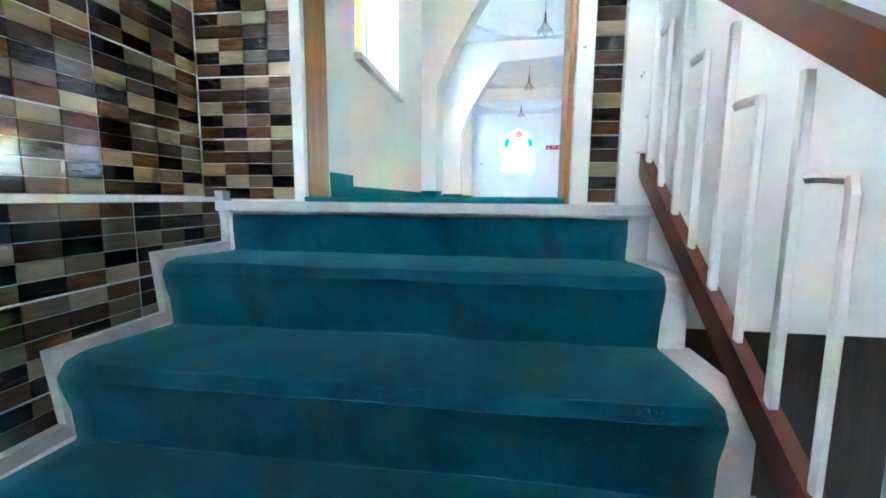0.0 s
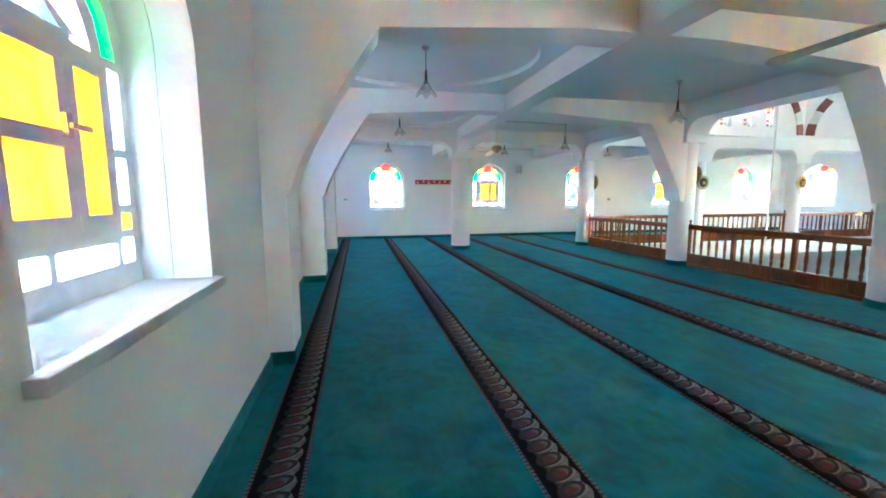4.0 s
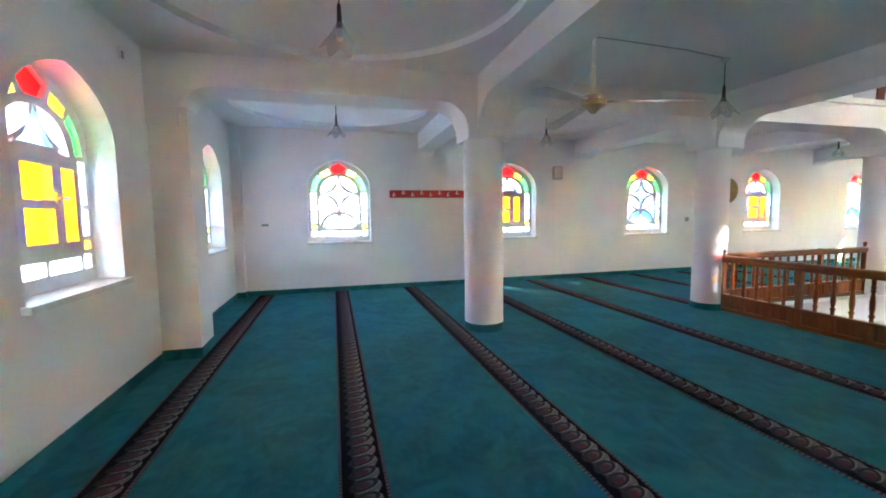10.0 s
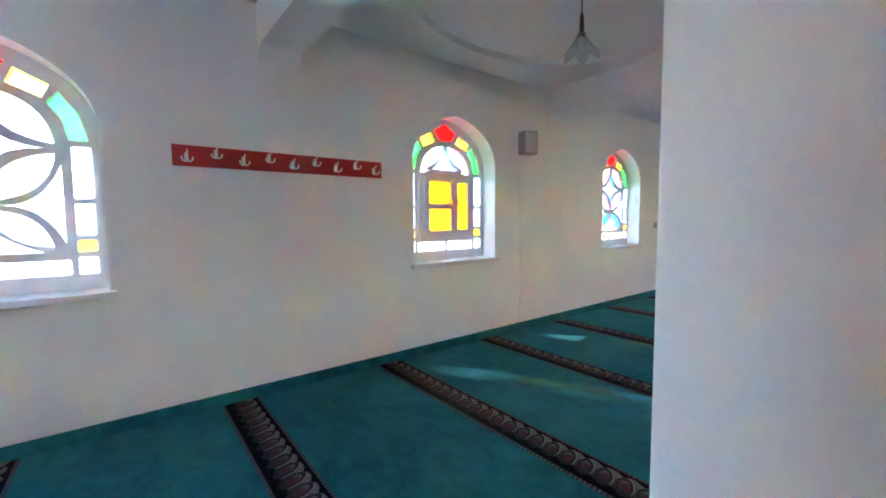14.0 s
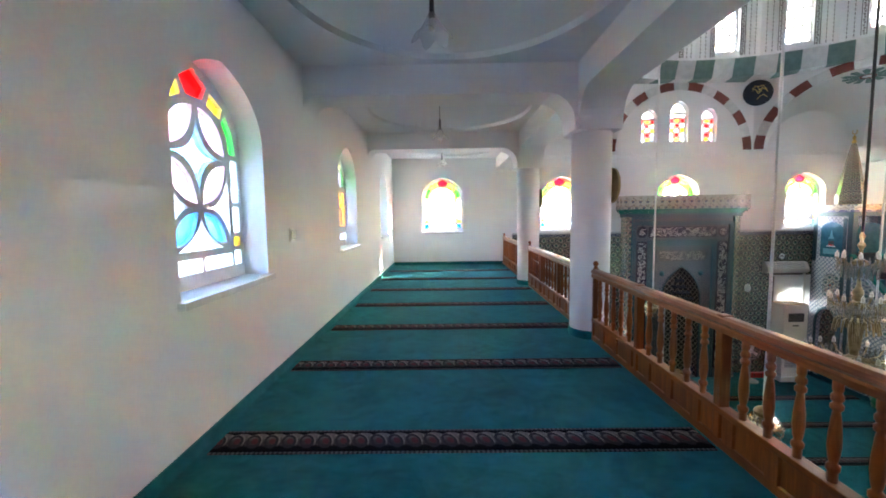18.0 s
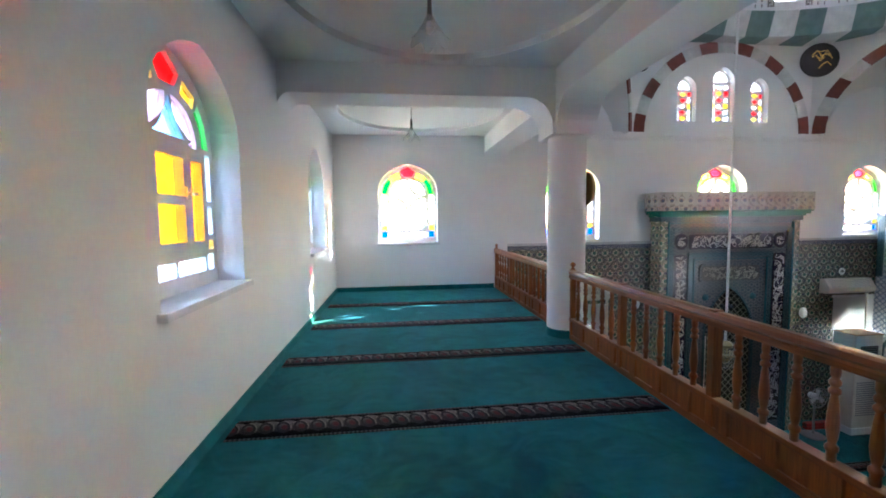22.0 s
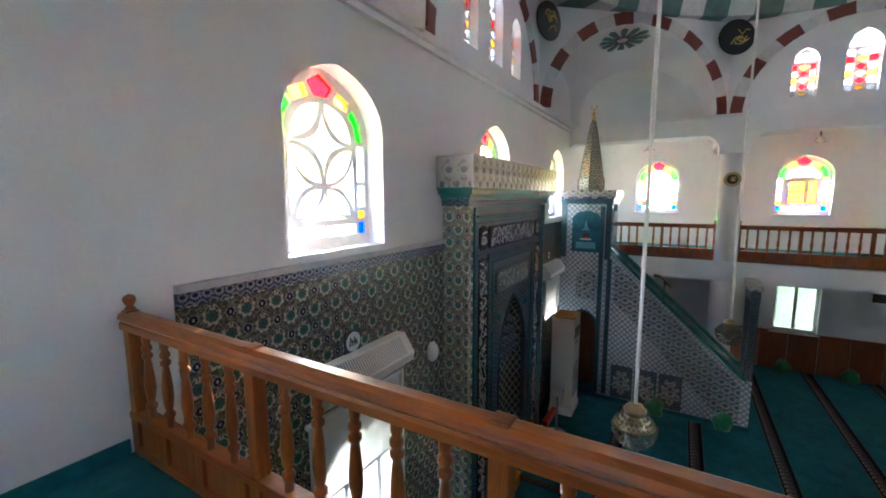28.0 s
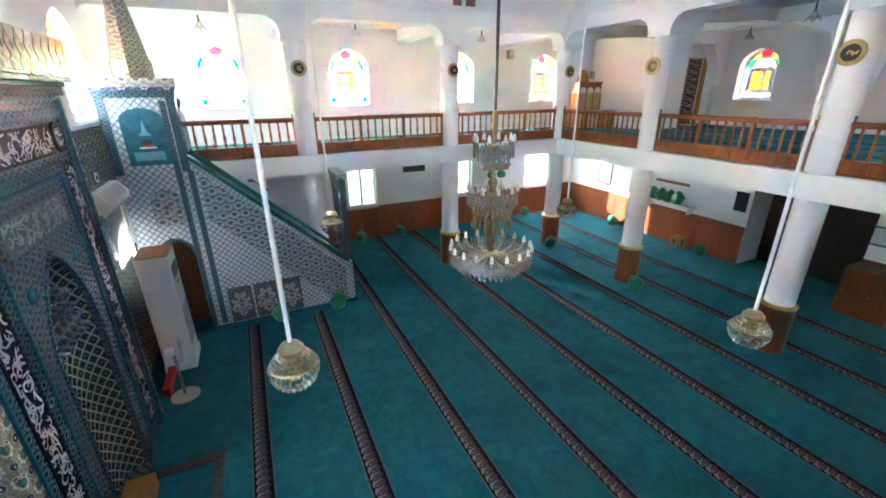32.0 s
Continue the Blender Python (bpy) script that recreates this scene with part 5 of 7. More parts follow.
part("threshold_carpet", boxes((-0.860, 0.012, DY - 0.048, 2.255, 0.001, 0.018), bevel=0.004), CARPET, stair, "teal carpet in the doorway")
# stepped marble skirting along the tiled wall
loop = []
for k in range(NSTEP + 1):
    y1 = DY - 0.03 - k * GOING
    loop += [(y1 + GOING if k else DY, -k * RISE + 0.035), (y1 - 0.02, -k * RISE + 0.035)]
loop += [(loop[-1][0], -NSTEP * RISE - 0.3), (DY, -RISE * 1.1)]
swap = Matrix(((0, 0, 1, 0), (1, 0, 0, 0), (0, 1, 0, 0), (0, 0, 0, 1)))
structure(part("baseboard_stair", plate(loop, (), 0.03, Matrix.Translation((SX0 + DADO, 0, 0)) @ swap), MARBLE), "stepped grey marble skirting beside the stairs", "skirting")

# door frame
frame_t = thing("door_frame", pose(0, 0, 0), "varnished pine door frame with white painted architrave", "door frame", "", "structure")
for x0, x1, y0, d in ((-0.895, -0.862, DY + 0.0, 0.174), (0.014, 0.047, DY + 0.0, 0.135)):
    part("jamb", boxes((x0, x1, y0, y0 + d, 0.0, 2.084), bevel=0.003), JAMB_WOOD, frame_t)
part("lining", boxes((0.048, 0.0895, DY + 0.002, 2.16, 0.0, 2.119), (0.082, 0.0895, 2.16, 2.238, 0.0, 2.119)), PLASTER, frame_t, "white plastered lining")
part("head", boxes((-0.895, 0.047, DY + 0.0, 2.21, 2.085, 2.119), bevel=0.003), JAMB_WOOD, frame_t)
for x0, x1 in ((-0.905, -0.864), (0.03, 0.082)):
    part("architrave", boxes((x0, x1, DY - 0.03, DY - 0.001, 0.0, 2.2), bevel=0.004), CHIPPED, frame_t, "chipped white painted strip")
part("architrave", boxes((-0.905, 0.082, DY - 0.03, DY - 0.001, 2.201, 2.27), bevel=0.004), CHIPPED, frame_t, "chipped white painted strip")
for u0, u1 in ((0.082, 0.085), (0.178, 0.30)):
    part("trim_strip", boxes((u0, u1, DY - 0.022, DY - 0.001, 0.0, 2.6)), CHIPPED, frame_t, "white painted strip")

# mosaic wall tiles: each ceramic panel holds four rows of small pieces
TONES = ((3, 0, 3, 5), (0, 1, 2, 0), (1, 3, 0, 2), (4, 4, 4, 2), (0, 2, 1, 3))   # from the lowest row up


def mosaic_panel(m, width, height, ncol, nrow, edge=0.0017):
    bm = bmesh.new()
    pw, ph = width / ncol, height / nrow
    for i in range(ncol):
        for j in range(nrow):
            x0, x1, z0, z1 = i * pw + 0.0007, (i + 1) * pw - 0.0007, j * ph + 0.0006, (j + 1) * ph - 0.0006
            x0, x1 = x0 + (edge if i == 0 else 0), x1 - (edge if i == ncol - 1 else 0)
            z0, z1 = z0 + (edge if j == 0 else 0), z1 - (edge if j == nrow - 1 else 0)
            d = 0.0035
            vs = [bm.verts.new(m @ Vector(p)) for p in ((x0, z0, 0), (x1, z0, 0), (x1, z1, 0), (x0, z1, 0), (x0 + .0008, z0 + .0008, d), (x1 - .0008, z0 + .0008, d), (x1 - .0008, z1 - .0008, d), (x0 + .0008, z1 - .0008, d))]
            for q in ((0, 1, 5, 4), (1, 2, 6, 5), (2, 3, 7, 6), (3, 0, 4, 7), (4, 5, 6, 7)):
                bm.faces.new([vs[k] for k in q]).material_index = TONES[j % 5][i % 4]
    return bm


def tiled(name, label, m, width, z0, z1, pw, ncol, cut=None, panel=0.213):
    """Covers a wall from z0 to z1 with ceramic panels; cut(u) gives a lower limit."""
    w = thing(name, Matrix(), label, "tiling", "", "structure")
    n = max(1, math.ceil(width / pw - 0.01))
    for i in range(n):
        ww = min(pw, width - i * pw)
        nc = max(1, round(ncol * ww / pw))
        z = z0
        while z < z1:
            if cut is None or z + panel > cut(i * pw + ww / 2):
                t = part("tile", mosaic_panel(m @ Matrix.Translation((i * pw, z, 0.004)), ww, panel, nc, 5), MOSAIC[0], w)
                for mat_ in MOSAIC[1:]:
                    t.data.materials.append(mat_)
            z += panel
    part("grout", boxes((0, width, z0, z1, 0, 0.004)), GROUT, w).data.transform(m)
    return w


west_frame = Matrix(((0, 0, 1, 0), (1, 0, 0, 0), (0, 1, 0, 0), (0, 0, 0, 1)))
tiled("tiles_west", "glossy brown and beige mosaic-look ceramic tiles with white joints", Matrix.Translation((SX0, YS, 0)) @ west_frame, DY - YS - 0.002, 0.016, 2.6, 0.386, 4)
structure(part("dado_stair", boxes((SX0, SX0 + DADO - 0.001, YS, DY - 0.032, ZL, 0.0)), PLASTER), "low thicker stairwell wall under the tiles", "wall")
tiled("tiles_dado", "glossy brown and beige mosaic-look ceramic tiles below a white ledge", Matrix.Translation((SX0 + DADO, YS, 0)) @ west_frame, DY - YS - 0.034, -1.917, -0.01, 0.386, 4)
# added panel: its near-black colour stands in for shade under the landing
structure(part("wall_stair_lower", boxes((SX0 - 0.1, 1.62, 2.17, 2.235, ZL, -0.402)), NEAR_BLACK_WOOD), "near-black panel added for the shade below the landing", "wall")
m_tn = wall_frame(0, DY, 0, -90)
tiled("tiles_north", "glossy brown and beige mosaic-look ceramic tiles with white joints", m_tn @ Matrix.Translation((SX0 + 0.012, 0, 0)), 0.361, 0.006, 2.6, 0.361, 4)
tiled("tiles_strip", "narrow strip of brown mosaic-look ceramic tiles", m_tn @ Matrix.Translation((0.086, 0, 0)), 0.091, 0.006, 2.6, 0.091, 1)
structure(part("tile_trim", boxes((SX0 + 0.012, SX0 + DADO + 0.012, YS, DY - 0.034, 0.0, 0.014)), WHITE_METAL), "white trim bead along the tile ledge", "trim")

# iron stair rail: brown stringer and handrail, white double bars
rail_t = thing("stair_railing", pose(0, 0, 0), "iron stair railing, brown handrail and stringer with white bars", "railing")
slope = 0.71
def rail_z(y, up):
    return (y - DY) * slope + up
for nm, up, hh, ww in (("stringer", 0.14, 0.036, 0.014), ("lower_handrail", 0.765, 0.034, 0.018), ("handrail", 0.90, 0.034, 0.018)):
    y0, y1 = DY - 1.75, DY + (0.01 if nm == "stringer" else -0.005)
    loop = [(y0, rail_z(y0, up) - hh), (y1, rail_z(y1, up) - hh), (y1, rail_z(y1, up) + hh), (y0, rail_z(y0, up) + hh)]
    part(nm, plate(loop, (), 2 * ww, Matrix.Translation((SX1 - 0.05 - ww, 0, 0)) @ swap), BROWN_PAINT, rail_t, "brown painted " + nm.replace("_", " "))
for k in range(16):
    y = DY - 0.06 - k * 0.105
    z0, z1 = rail_z(y, 0.17), rail_z(y, 0.70)
    x = SX1 - 0.05
    if k % 2 == 0:
        part("bar", boxes((x - 0.008, x + 0.008, y - 0.008, y + 0.008, z0, z1), bevel=0.003), WHITE_METAL, rail_t, "white square bar")
    else:
        zz = rail_z(y, 0.61)
        pts = [(x, y, z0), (x, y, zz - 0.02), (x + 0.004, y + 0.01, zz), (x + 0.01, y + 0.07, zz + 0.005), (x + 0.012, y + 0.115, zz + 0.005)]
        part("bar", tube(pts, 0.009, 6), WHITE_METAL, rail_t, "white bent bar")
structure(part("stair_side", plate([(DY - 0.01, -0.22), (DY - 0.01, -0.8), (0.2, -1.9), (-0.25, -1.9), (-0.25, -1.62)], (), 0.03, Matrix.Translation((SX1 - 0.06, 0, 0)) @ swap), PLASTER), "white side of the stair flight", "wall")
# black sheet stands in for the deep shade below the rail
structure(part("floor_stairwell", boxes((SX1, 1.5, YS, DY, -1.75, -1.55)), BLACK), "black sheet standing in for the shade below the stair railing", "floor")

for ob in [o for o in bpy.data.objects if o not in earlier and o.parent is None]:
    ob.matrix_world = STAIR_PLACE @ ob.matrix_world
structure(part("door_pier", boxes((XW - 0.02, -0.712, 2.36, 2.62, 0.0, ROOF - 0.01)), PLASTER), "white plastered reveal beside the stair door", "pier")
structure(part("baseboard_door", boxes((XW + 0.001, -0.703, 2.376, 2.629, 0.001, 0.12)), CARPET), "teal carpet strip at the reveal foot", "baseboard")

# ---- prayer hall: tiled wall ----
tw = [[(CYS[0] + 0.2, 5.99), (9.01, CYS[3] - 0.22)], (0.72, 0.85)]
for y0, y1 in tw[0]:
    c = 4.2 if y0 < 6 else 10.55
    hole = moved(arch(0.505, -2.305 if c > 6 else -1.305, -1.2, -0.715, point=0.05), -c)
    structure(part("tile_wall", plate(rect(-y1, -y0, ZL, 0.72), [hole], 0.02, FRAMES["qibla"]), TILE_WALL), "floral glazed wall tiles, green and navy blossoms on cream", "tiling")
    structure(part("tile_border", boxes((XQ - 0.026, XQ - 0.001, y0, y1, 0.72, 0.80)), ROPE), "navy and white rope border course of glazed tiles", "tiling")
    structure(part("tile_cap", boxes((XQ - 0.035, XQ - 0.001, y0, y1, 0.80, 0.85), bevel=0.006), MARBLE), "grey cap course above the tiles", "trim")

# ---- mihrab ----
MX = 15.48
MF = wall_frame(MX, CY, 0, 180)
mih = thing("mihrab", Matrix(), "tall tiled prayer niche with script bands, green moulding and crested top", "mihrab")


def mpart(name, loop, material, z, depth=0.012, holes=(), label=""):
    return part(name, plate(loop, holes, depth, MF @ Matrix.Translation((0, 0, z))), material, mih, label)


def lettering(u0, u1, v0, v1, n, z, ink, seed, size):
    """Flowing pen strokes too fine to read, as flat ribbons inside a field."""
    random.seed(seed)
    bm = bmesh.new()
    for k in range(n):
        u, v = random.uniform(u0, u1), v0 + (v1 - v0) * (k + random.random()) / n
        if u1 - u0 > v1 - v0:
            u, v = u0 + (u1 - u0) * (k + random.random()) / n, random.uniform(v0, v1)
        a, turn, w = random.uniform(0, 6.28), random.choice((-1, 1)) * random.uniform(0.25, 0.75), size * random.uniform(0.13, 0.2)
        if k % 3 == 0:
            turn *= 0.15
        rows = []
        for j in range(9):
            taper = w * (0.35 + 0.65 * math.sin(math.pi * (j + 0.6) / 9.2))
            du, dv = -math.sin(a) * taper / 2, math.cos(a) * taper / 2
            p = [(min(max(u + s_ * du, u0), u1), min(max(v + s_ * dv, v0), v1)) for s_ in (1, -1)]
            rows.append([bm.verts.new(MF @ Vector((*q, z))) for q in p])
            u, v, a = u + math.cos(a) * size * 0.16, v + math.sin(a) * size * 0.16, a + turn
        for p, q in zip(rows, rows[1:]):
            bm.faces.new((p[0], p[1], q[1], q[0]))
    return tagged(part("lettering", bm, ink, mih, "white glazed pen strokes"), kind="stuff")


mpart("body", rect(-1.5, 1.5, ZL, 1.24), TILE_BLUE, -0.31, 0.30, [arch(0.52, ZL + 0.01, -1.0, -0.1, 10, 0.55)])
for s in (-1, 1):
    mpart("edge_tiles", rect(*sorted((s * 1.5, s * 1.36)), ZL, 1.24), TILE_EDGE, -0.01, 0.02, label="cream floral edge tiles")
    part("side_tiles", boxes((MX - 0.008, XQ, *sorted((CY + s * 1.5, CY + s * 1.508)), ZL, 1.30)), TILE_EDGE, mih, "cream floral edge tiles")
    mpart("script_band", rect(*sorted((s * 0.94, s * 1.21)), ZL + 0.25, 0.58, 0.05), SCRIPT, -0.01, 0.026, label="navy band with white script")
    mpart("rope_border", rect(*sorted((s * 1.235, s * 1.345)), ZL, 1.1), TILE_TURQ, -0.01, 0.03, label="turquoise border tiles")
    mpart("rope_border", rect(*sorted((s * 0.81, s * 0.92)), ZL, 0.60), TILE_TURQ, -0.01, 0.03, label="turquoise border tiles")
    mpart("bead", rect(*sorted((s * 1.342, s * 1.364)), ZL, 1.2), TEAL_GLAZE, -0.01, 0.045, label="teal glazed bead")
    mpart("bead", rect(*sorted((s * 0.787, s * 0.809)), ZL, 0.5), TEAL_GLAZE, -0.01, 0.04, label="teal glazed bead")
    mpart("roundel", [(s * 1.075 + 0.13 * math.cos(radians(15 * k)), 0.84 + 0.155 * math.sin(radians(15 * k))) for k in range(24)], SCRIPT, -0.01, 0.03, label="oval plaque with white script")
mpart("rope_border", rect(-1.235, 1.235, 1.02, 1.12), TILE_TURQ, -0.01, 0.032, label="turquoise border tiles")
mpart("bead", rect(-1.364, 1.364, 1.2, 1.22), TEAL_GLAZE, -0.01, 0.045, label="teal glazed bead")
mpart("script_panel", rect(-0.90, 0.90, 0.69, 0.98, 0.03), SCRIPT, -0.01, 0.028, label="navy panel with white script")
mpart("rope_border", rect(-0.92, 0.92, 0.52, 0.62), TILE_TURQ, -0.01, 0.034, label="turquoise border tiles")
mpart("bead", rect(-0.81, 0.81, 0.48, 0.50), TEAL_GLAZE, -0.01, 0.04, label="teal glazed bead")
mpart("inner_field", rect(-0.785, 0.785, ZL, 0.48), TILE_BLUE, -0.01, 0.016, [moved(arch(0.52, ZL + 0.01, -1.0, -0.1, 10, 0.55))])
mpart("plaque", rect(-0.65, 0.65, 0.04, 0.36, 0.07), SCRIPT_GREY, 0.0, 0.022, label="dark plaque with carved pale script")
lettering(-0.60, 0.60, 0.075, 0.325, 70, 0.0235, SCRIPT_PALE, 5, 0.12)
lettering(-0.865, 0.865, 0.715, 0.955, 100, 0.0195, SCRIPT_INK, 6, 0.13)
for s in (-1, 1):
    lettering(*sorted((s * 0.968, s * 1.182)), ZL + 0.3, 0.55, 190, 0.0175, SCRIPT_INK, 7 + s, 0.13)
    lettering(*sorted((s * 0.99, s * 1.16)), 0.75, 0.93, 9, 0.0215, SCRIPT_INK, 17 + s, 0.15)
mpart("plaque_rim", rect(-0.685, 0.685, 0.01, 0.39, 0.08), TILE_BLUE, 0.0, 0.03, [rect(-0.64, 0.64, 0.05, 0.35, 0.07)])
mpart("niche_rim", moved(arch(0.55, ZL, -1.0, -0.06, 10, 0.55)), TILE_TURQ, 0.0, 0.025, [moved(arch(0.515, ZL + 0.01, -1.0, -0.105, 10, 0.55))])
for s in (-1, 1):
    part("rosette", lathe(bmesh.new(), [(0.07, 0), (0.06, 0.02), (0.03, 0.035), (0.01, 0.04)], 14, MF @ Matrix.Translation((s * 0.52, -0.28, 0.0))), TEAL_GLAZE, mih, "raised glazed rosette")
bm = bmesh.new()                                # hollow of the niche
rows = []
for u, z in arch(0.525, ZL + 0.01, -1.0, -0.1, 14, 0.55)[1:]:
    rows.append([bm.verts.new(MF @ Vector((u * (1 - (k / 6) ** 2 * 0.55), z - (0.25 * (k / 6) ** 2 if z > -1.0 else 0), -0.27 * math.sin(math.pi / 2 * k / 6)))) for k in range(7)])
for p, q in zip(rows, rows[1:]):
    for k in range(6):
        bm.faces.new((p[k], p[k + 1], q[k + 1], q[k]))
part("niche_shell", bm, TILE_NICHE, mih, "dark tiles with a cream lattice in the hollow", smooth=True)
part("niche_back", plate([(u * 0.47, z - (0.25 if z > -1.0 else 0)) for u, z in arch(0.52, ZL, -1.0, -0.1, 14, 0.55)], (), 0.01, MF @ Matrix.Translation((0, 0, -0.275))), TILE_NICHE, mih, "dark tiles with a cream lattice in the hollow")
for r in range(4):                              # small stalactite cells in the niche head
    n = 7 - 2 * r + (r == 3)
    for k in range(n):
        u = (k - (n - 1) / 2) * 0.125
        part("stalactite", lathe(bmesh.new(), [(0.058, 0), (0.05, 0.06), (0.03, 0.11), (0.006, 0.14)], 8, MF @ Matrix.Translation((u, -1.0 + 0.17 * r, -0.15 + 0.02 * r)) @ pose(0, 0, 0, 0)), TILE_BLUE, mih, "glazed stalactite cell")
# moulding and crest
for z0, z1, p, mat_, nm in ((1.24, 1.33, 0.04, TILE_TURQ, "frieze"), (1.33, 1.37, 0.07, GREEN_GLAZE, "moulding"), (1.37, 1.42, 0.12, GREEN_GLAZE, "moulding"), (1.42, 1.45, 0.15, GREEN_GLAZE, "moulding")):
    part(nm, boxes((MX - p, XQ - 0.002, CY - 1.5 - p, CY + 1.5 + p, z0, z1 - 0.001), bevel=0.004), mat_, mih, "green glazed moulding" if nm == "moulding" else "dark blue tile course")
CR0, CR1 = 1.45, 1.80
part("crest_block", boxes((MX - 0.15, XQ - 0.002, CY - 1.66, CY + 1.66, CR0, CR1)), CREST_STONE, mih, "cream glazed crest")


def merlon(w, h):
    return [(-w * 0.5, 0), (w * 0.5, 0), (w * 0.5, h * 0.2), (w * 0.22, h * 0.3), (w * 0.2, h * 0.38), (w * 0.42, h * 0.55), (w * 0.4, h * 0.68), (w * 0.12, h * 0.84), (0, h * 0.98),
            (-w * 0.12, h * 0.84), (-w * 0.4, h * 0.68), (-w * 0.42, h * 0.55), (-w * 0.2, h * 0.38), (-w * 0.22, h * 0.3), (-w * 0.5, h * 0.2)]


nm_ = 18
for k in range(nm_):
    u = -1.66 + 3.32 * (k + 0.5) / nm_
    part("merlon", plate(moved(merlon(3.32 / nm_ * 0.96, CR1 - CR0 - 0.01), u, CR0), (), 0.006, MF @ Matrix.Translation((0, 0, 0.15))), TILE_CREST, mih, "painted leaf motif")
for k in range(2):
    m = wall_frame(MX + 0.08 - 0.11 + k * 0.2, CY + 1.66, 0, 90)
    part("merlon", plate(moved(merlon(0.19, CR1 - CR0 - 0.01), 0, CR0), (), 0.006, m), TILE_CREST, mih, "painted leaf motif")

# prayer rug and step before the niche
rug = thing("prayer_rug", pose(14.96, 7.6, ZL), "teal prayer rug with a dark woven frame before the niche", "rug")
part("field", boxes((-0.6, 0.6, -0.68, 0.68, 0.0, 0.006)), DIM_CARPET, rug)
for x0, x1, y0, y1 in ((-0.35, 0.4, 0.28, 0.41), (-0.35, 0.4, -0.41, -0.28), (-0.35, -0.22, -0.28, 0.28)):
    part("woven_frame", boxes((x0, x1, y0, y1, 0.006, 0.012)), WOVEN, rug, "dark woven frame")
box_t = thing("shoe_box", pose(15.46, 7.7, ZL), "low brown wooden box beside the niche", "box")
part("body", boxes((-0.14, 0.14, -0.29, 0.29, 0.0, 0.18), bevel=0.006), JAMB_WOOD, box_t)
part("lid", boxes((-0.15, 0.15, -0.3, 0.3, 0.18, 0.2), bevel=0.006), JAMB_WOOD, box_t)

# ---- minbar ----
BY0, BY1 = 2.98, 3.82
mb = thing("minbar", Matrix(), "tall tiled pulpit with a stepped flight, tower and pointed spire", "minbar")
NF = wall_frame(0, BY1, 0, 90)                  # side that faces the hall: u = -x


def bside(name, loop, material, z, depth, holes=(), label=""):
    return part(name, plate([(-x, v) for x, v in loop], [[(-x, v) for x, v in h] for h in holes], depth, NF @ Matrix.Translation((0, 0, z))), material, mb, label)


DOOR = moved(arch(0.30, ZL + 0.02, -1.65, -1.22, 8, 0.1), 15.18)
side_loop = [(12.03, ZL), (15.72, ZL), (15.72, 1.2), (14.66, 1.2), (14.66, 0.17), (12.22, -2.15), (12.03, -2.15)]
bside("side_wall", side_loop, TILE_LATTICE, -0.1, 0.10, [DOOR])
part("far_side_wall", plate([(-x, v) for x, v in side_loop], (), 0.08, NF @ Matrix.Translation((0, 0, BY0 - BY1))), TILE_BLUE, mb)
# tile fields on the side
def lobed(cx, cz, r, n, amp, steps=48):
    return [(cx + r * (1 + amp * math.cos(n * 2 * math.pi * k / steps)) * math.cos(2 * math.pi * k / steps), cz + r * 1.15 * (1 + amp * math.cos(n * 2 * math.pi * k / steps)) * math.sin(2 * math.pi * k / steps)) for k in range(steps)]


def blossom(x, z, f):
    """A cream vase of blossoms in flat glazed layers."""
    for dx, dz, r, n, mat_ in ((0, 0.06, 0.15, 6, TILE_CREST), (-0.12, -0.1, 0.07, 5, TILE_CREST), (0.12, -0.1, 0.07, 5, TILE_CREST), (0, -0.2, 0.08, 4, TILE_CREST)):
        bside("blossom", lobed(x + dx * f, z + dz * f, r * f, n, 0.18), mat_, 0.012, 0.003, (), "cream blossom")
        bside("blossom_heart", lobed(x + dx * f, z + dz * f, r * f * 0.6, n, 0.2), TILE_BAND, 0.015, 0.003, (), "blue-green blossom heart")
        bside("blossom_eye", lobed(x + dx * f, z + dz * f, r * f * 0.24, 4, 0.1, 16), MAROON, 0.018, 0.003, (), "rust-red blossom eye")


bside("door_rim", moved(arch(0.36, ZL, -1.65, -1.16, 8, 0.1), 15.18), TILE_TURQ, 0.0, 0.02, [DOOR], "turquoise border tiles")
for x in (14.62, 14.80):
    bside("border", rect(x, x + 0.09, ZL + 0.12, 1.15 if x > 14.7 else 0.0), TILE_TURQ, 0.0, 0.014, (), "turquoise border tiles")
for x in (13.37, 13.84, 14.31):
    bside("blossom_panel", rect(x - 0.215, x + 0.215, ZL + 0.10, ZL + 0.84), TILE_BLUE, 0.0, 0.012, (), "blue scroll panel with cream blossoms")
    blossom(x, ZL + 0.48, 1.0)
bside("blossom_panel", moved(arch(0.22, -0.92, -0.45, -0.28, 6), 15.13), TILE_BAND, 0.0, 0.012, (), "panel with cream blossoms")
blossom(15.13, -0.64, 0.85)
bside("plinth", rect(12.0, 15.72, ZL, ZL + 0.08), TEAL_GLAZE, 0.0, 0.025, (), "teal glazed plinth")
bside("slope_border", [(12.2, -2.28), (14.56, -0.04), (14.56, -0.86), (13.1, -2.40), (12.45, -3.05), (12.2, -3.05)], TILE_BAND, 0.0, 0.012, (), "border of dark rosettes")
for y0 in (BY0 - 0.01, BY1 - 0.11):
    m = Matrix.Translation((0, y0, 0)) @ Matrix(((1, 0, 0, 0), (0, 0, 1, 0), (0, 1, 0, 0), (0, 0, 0, 1)))
    part("handrail", plate([(12.12, -2.2), (14.68, 0.2), (14.68, 0.12 + 0.17), (12.12, -2.11)], (), 0.13, m), GREEN_GLAZE, mb, "green glazed coping")
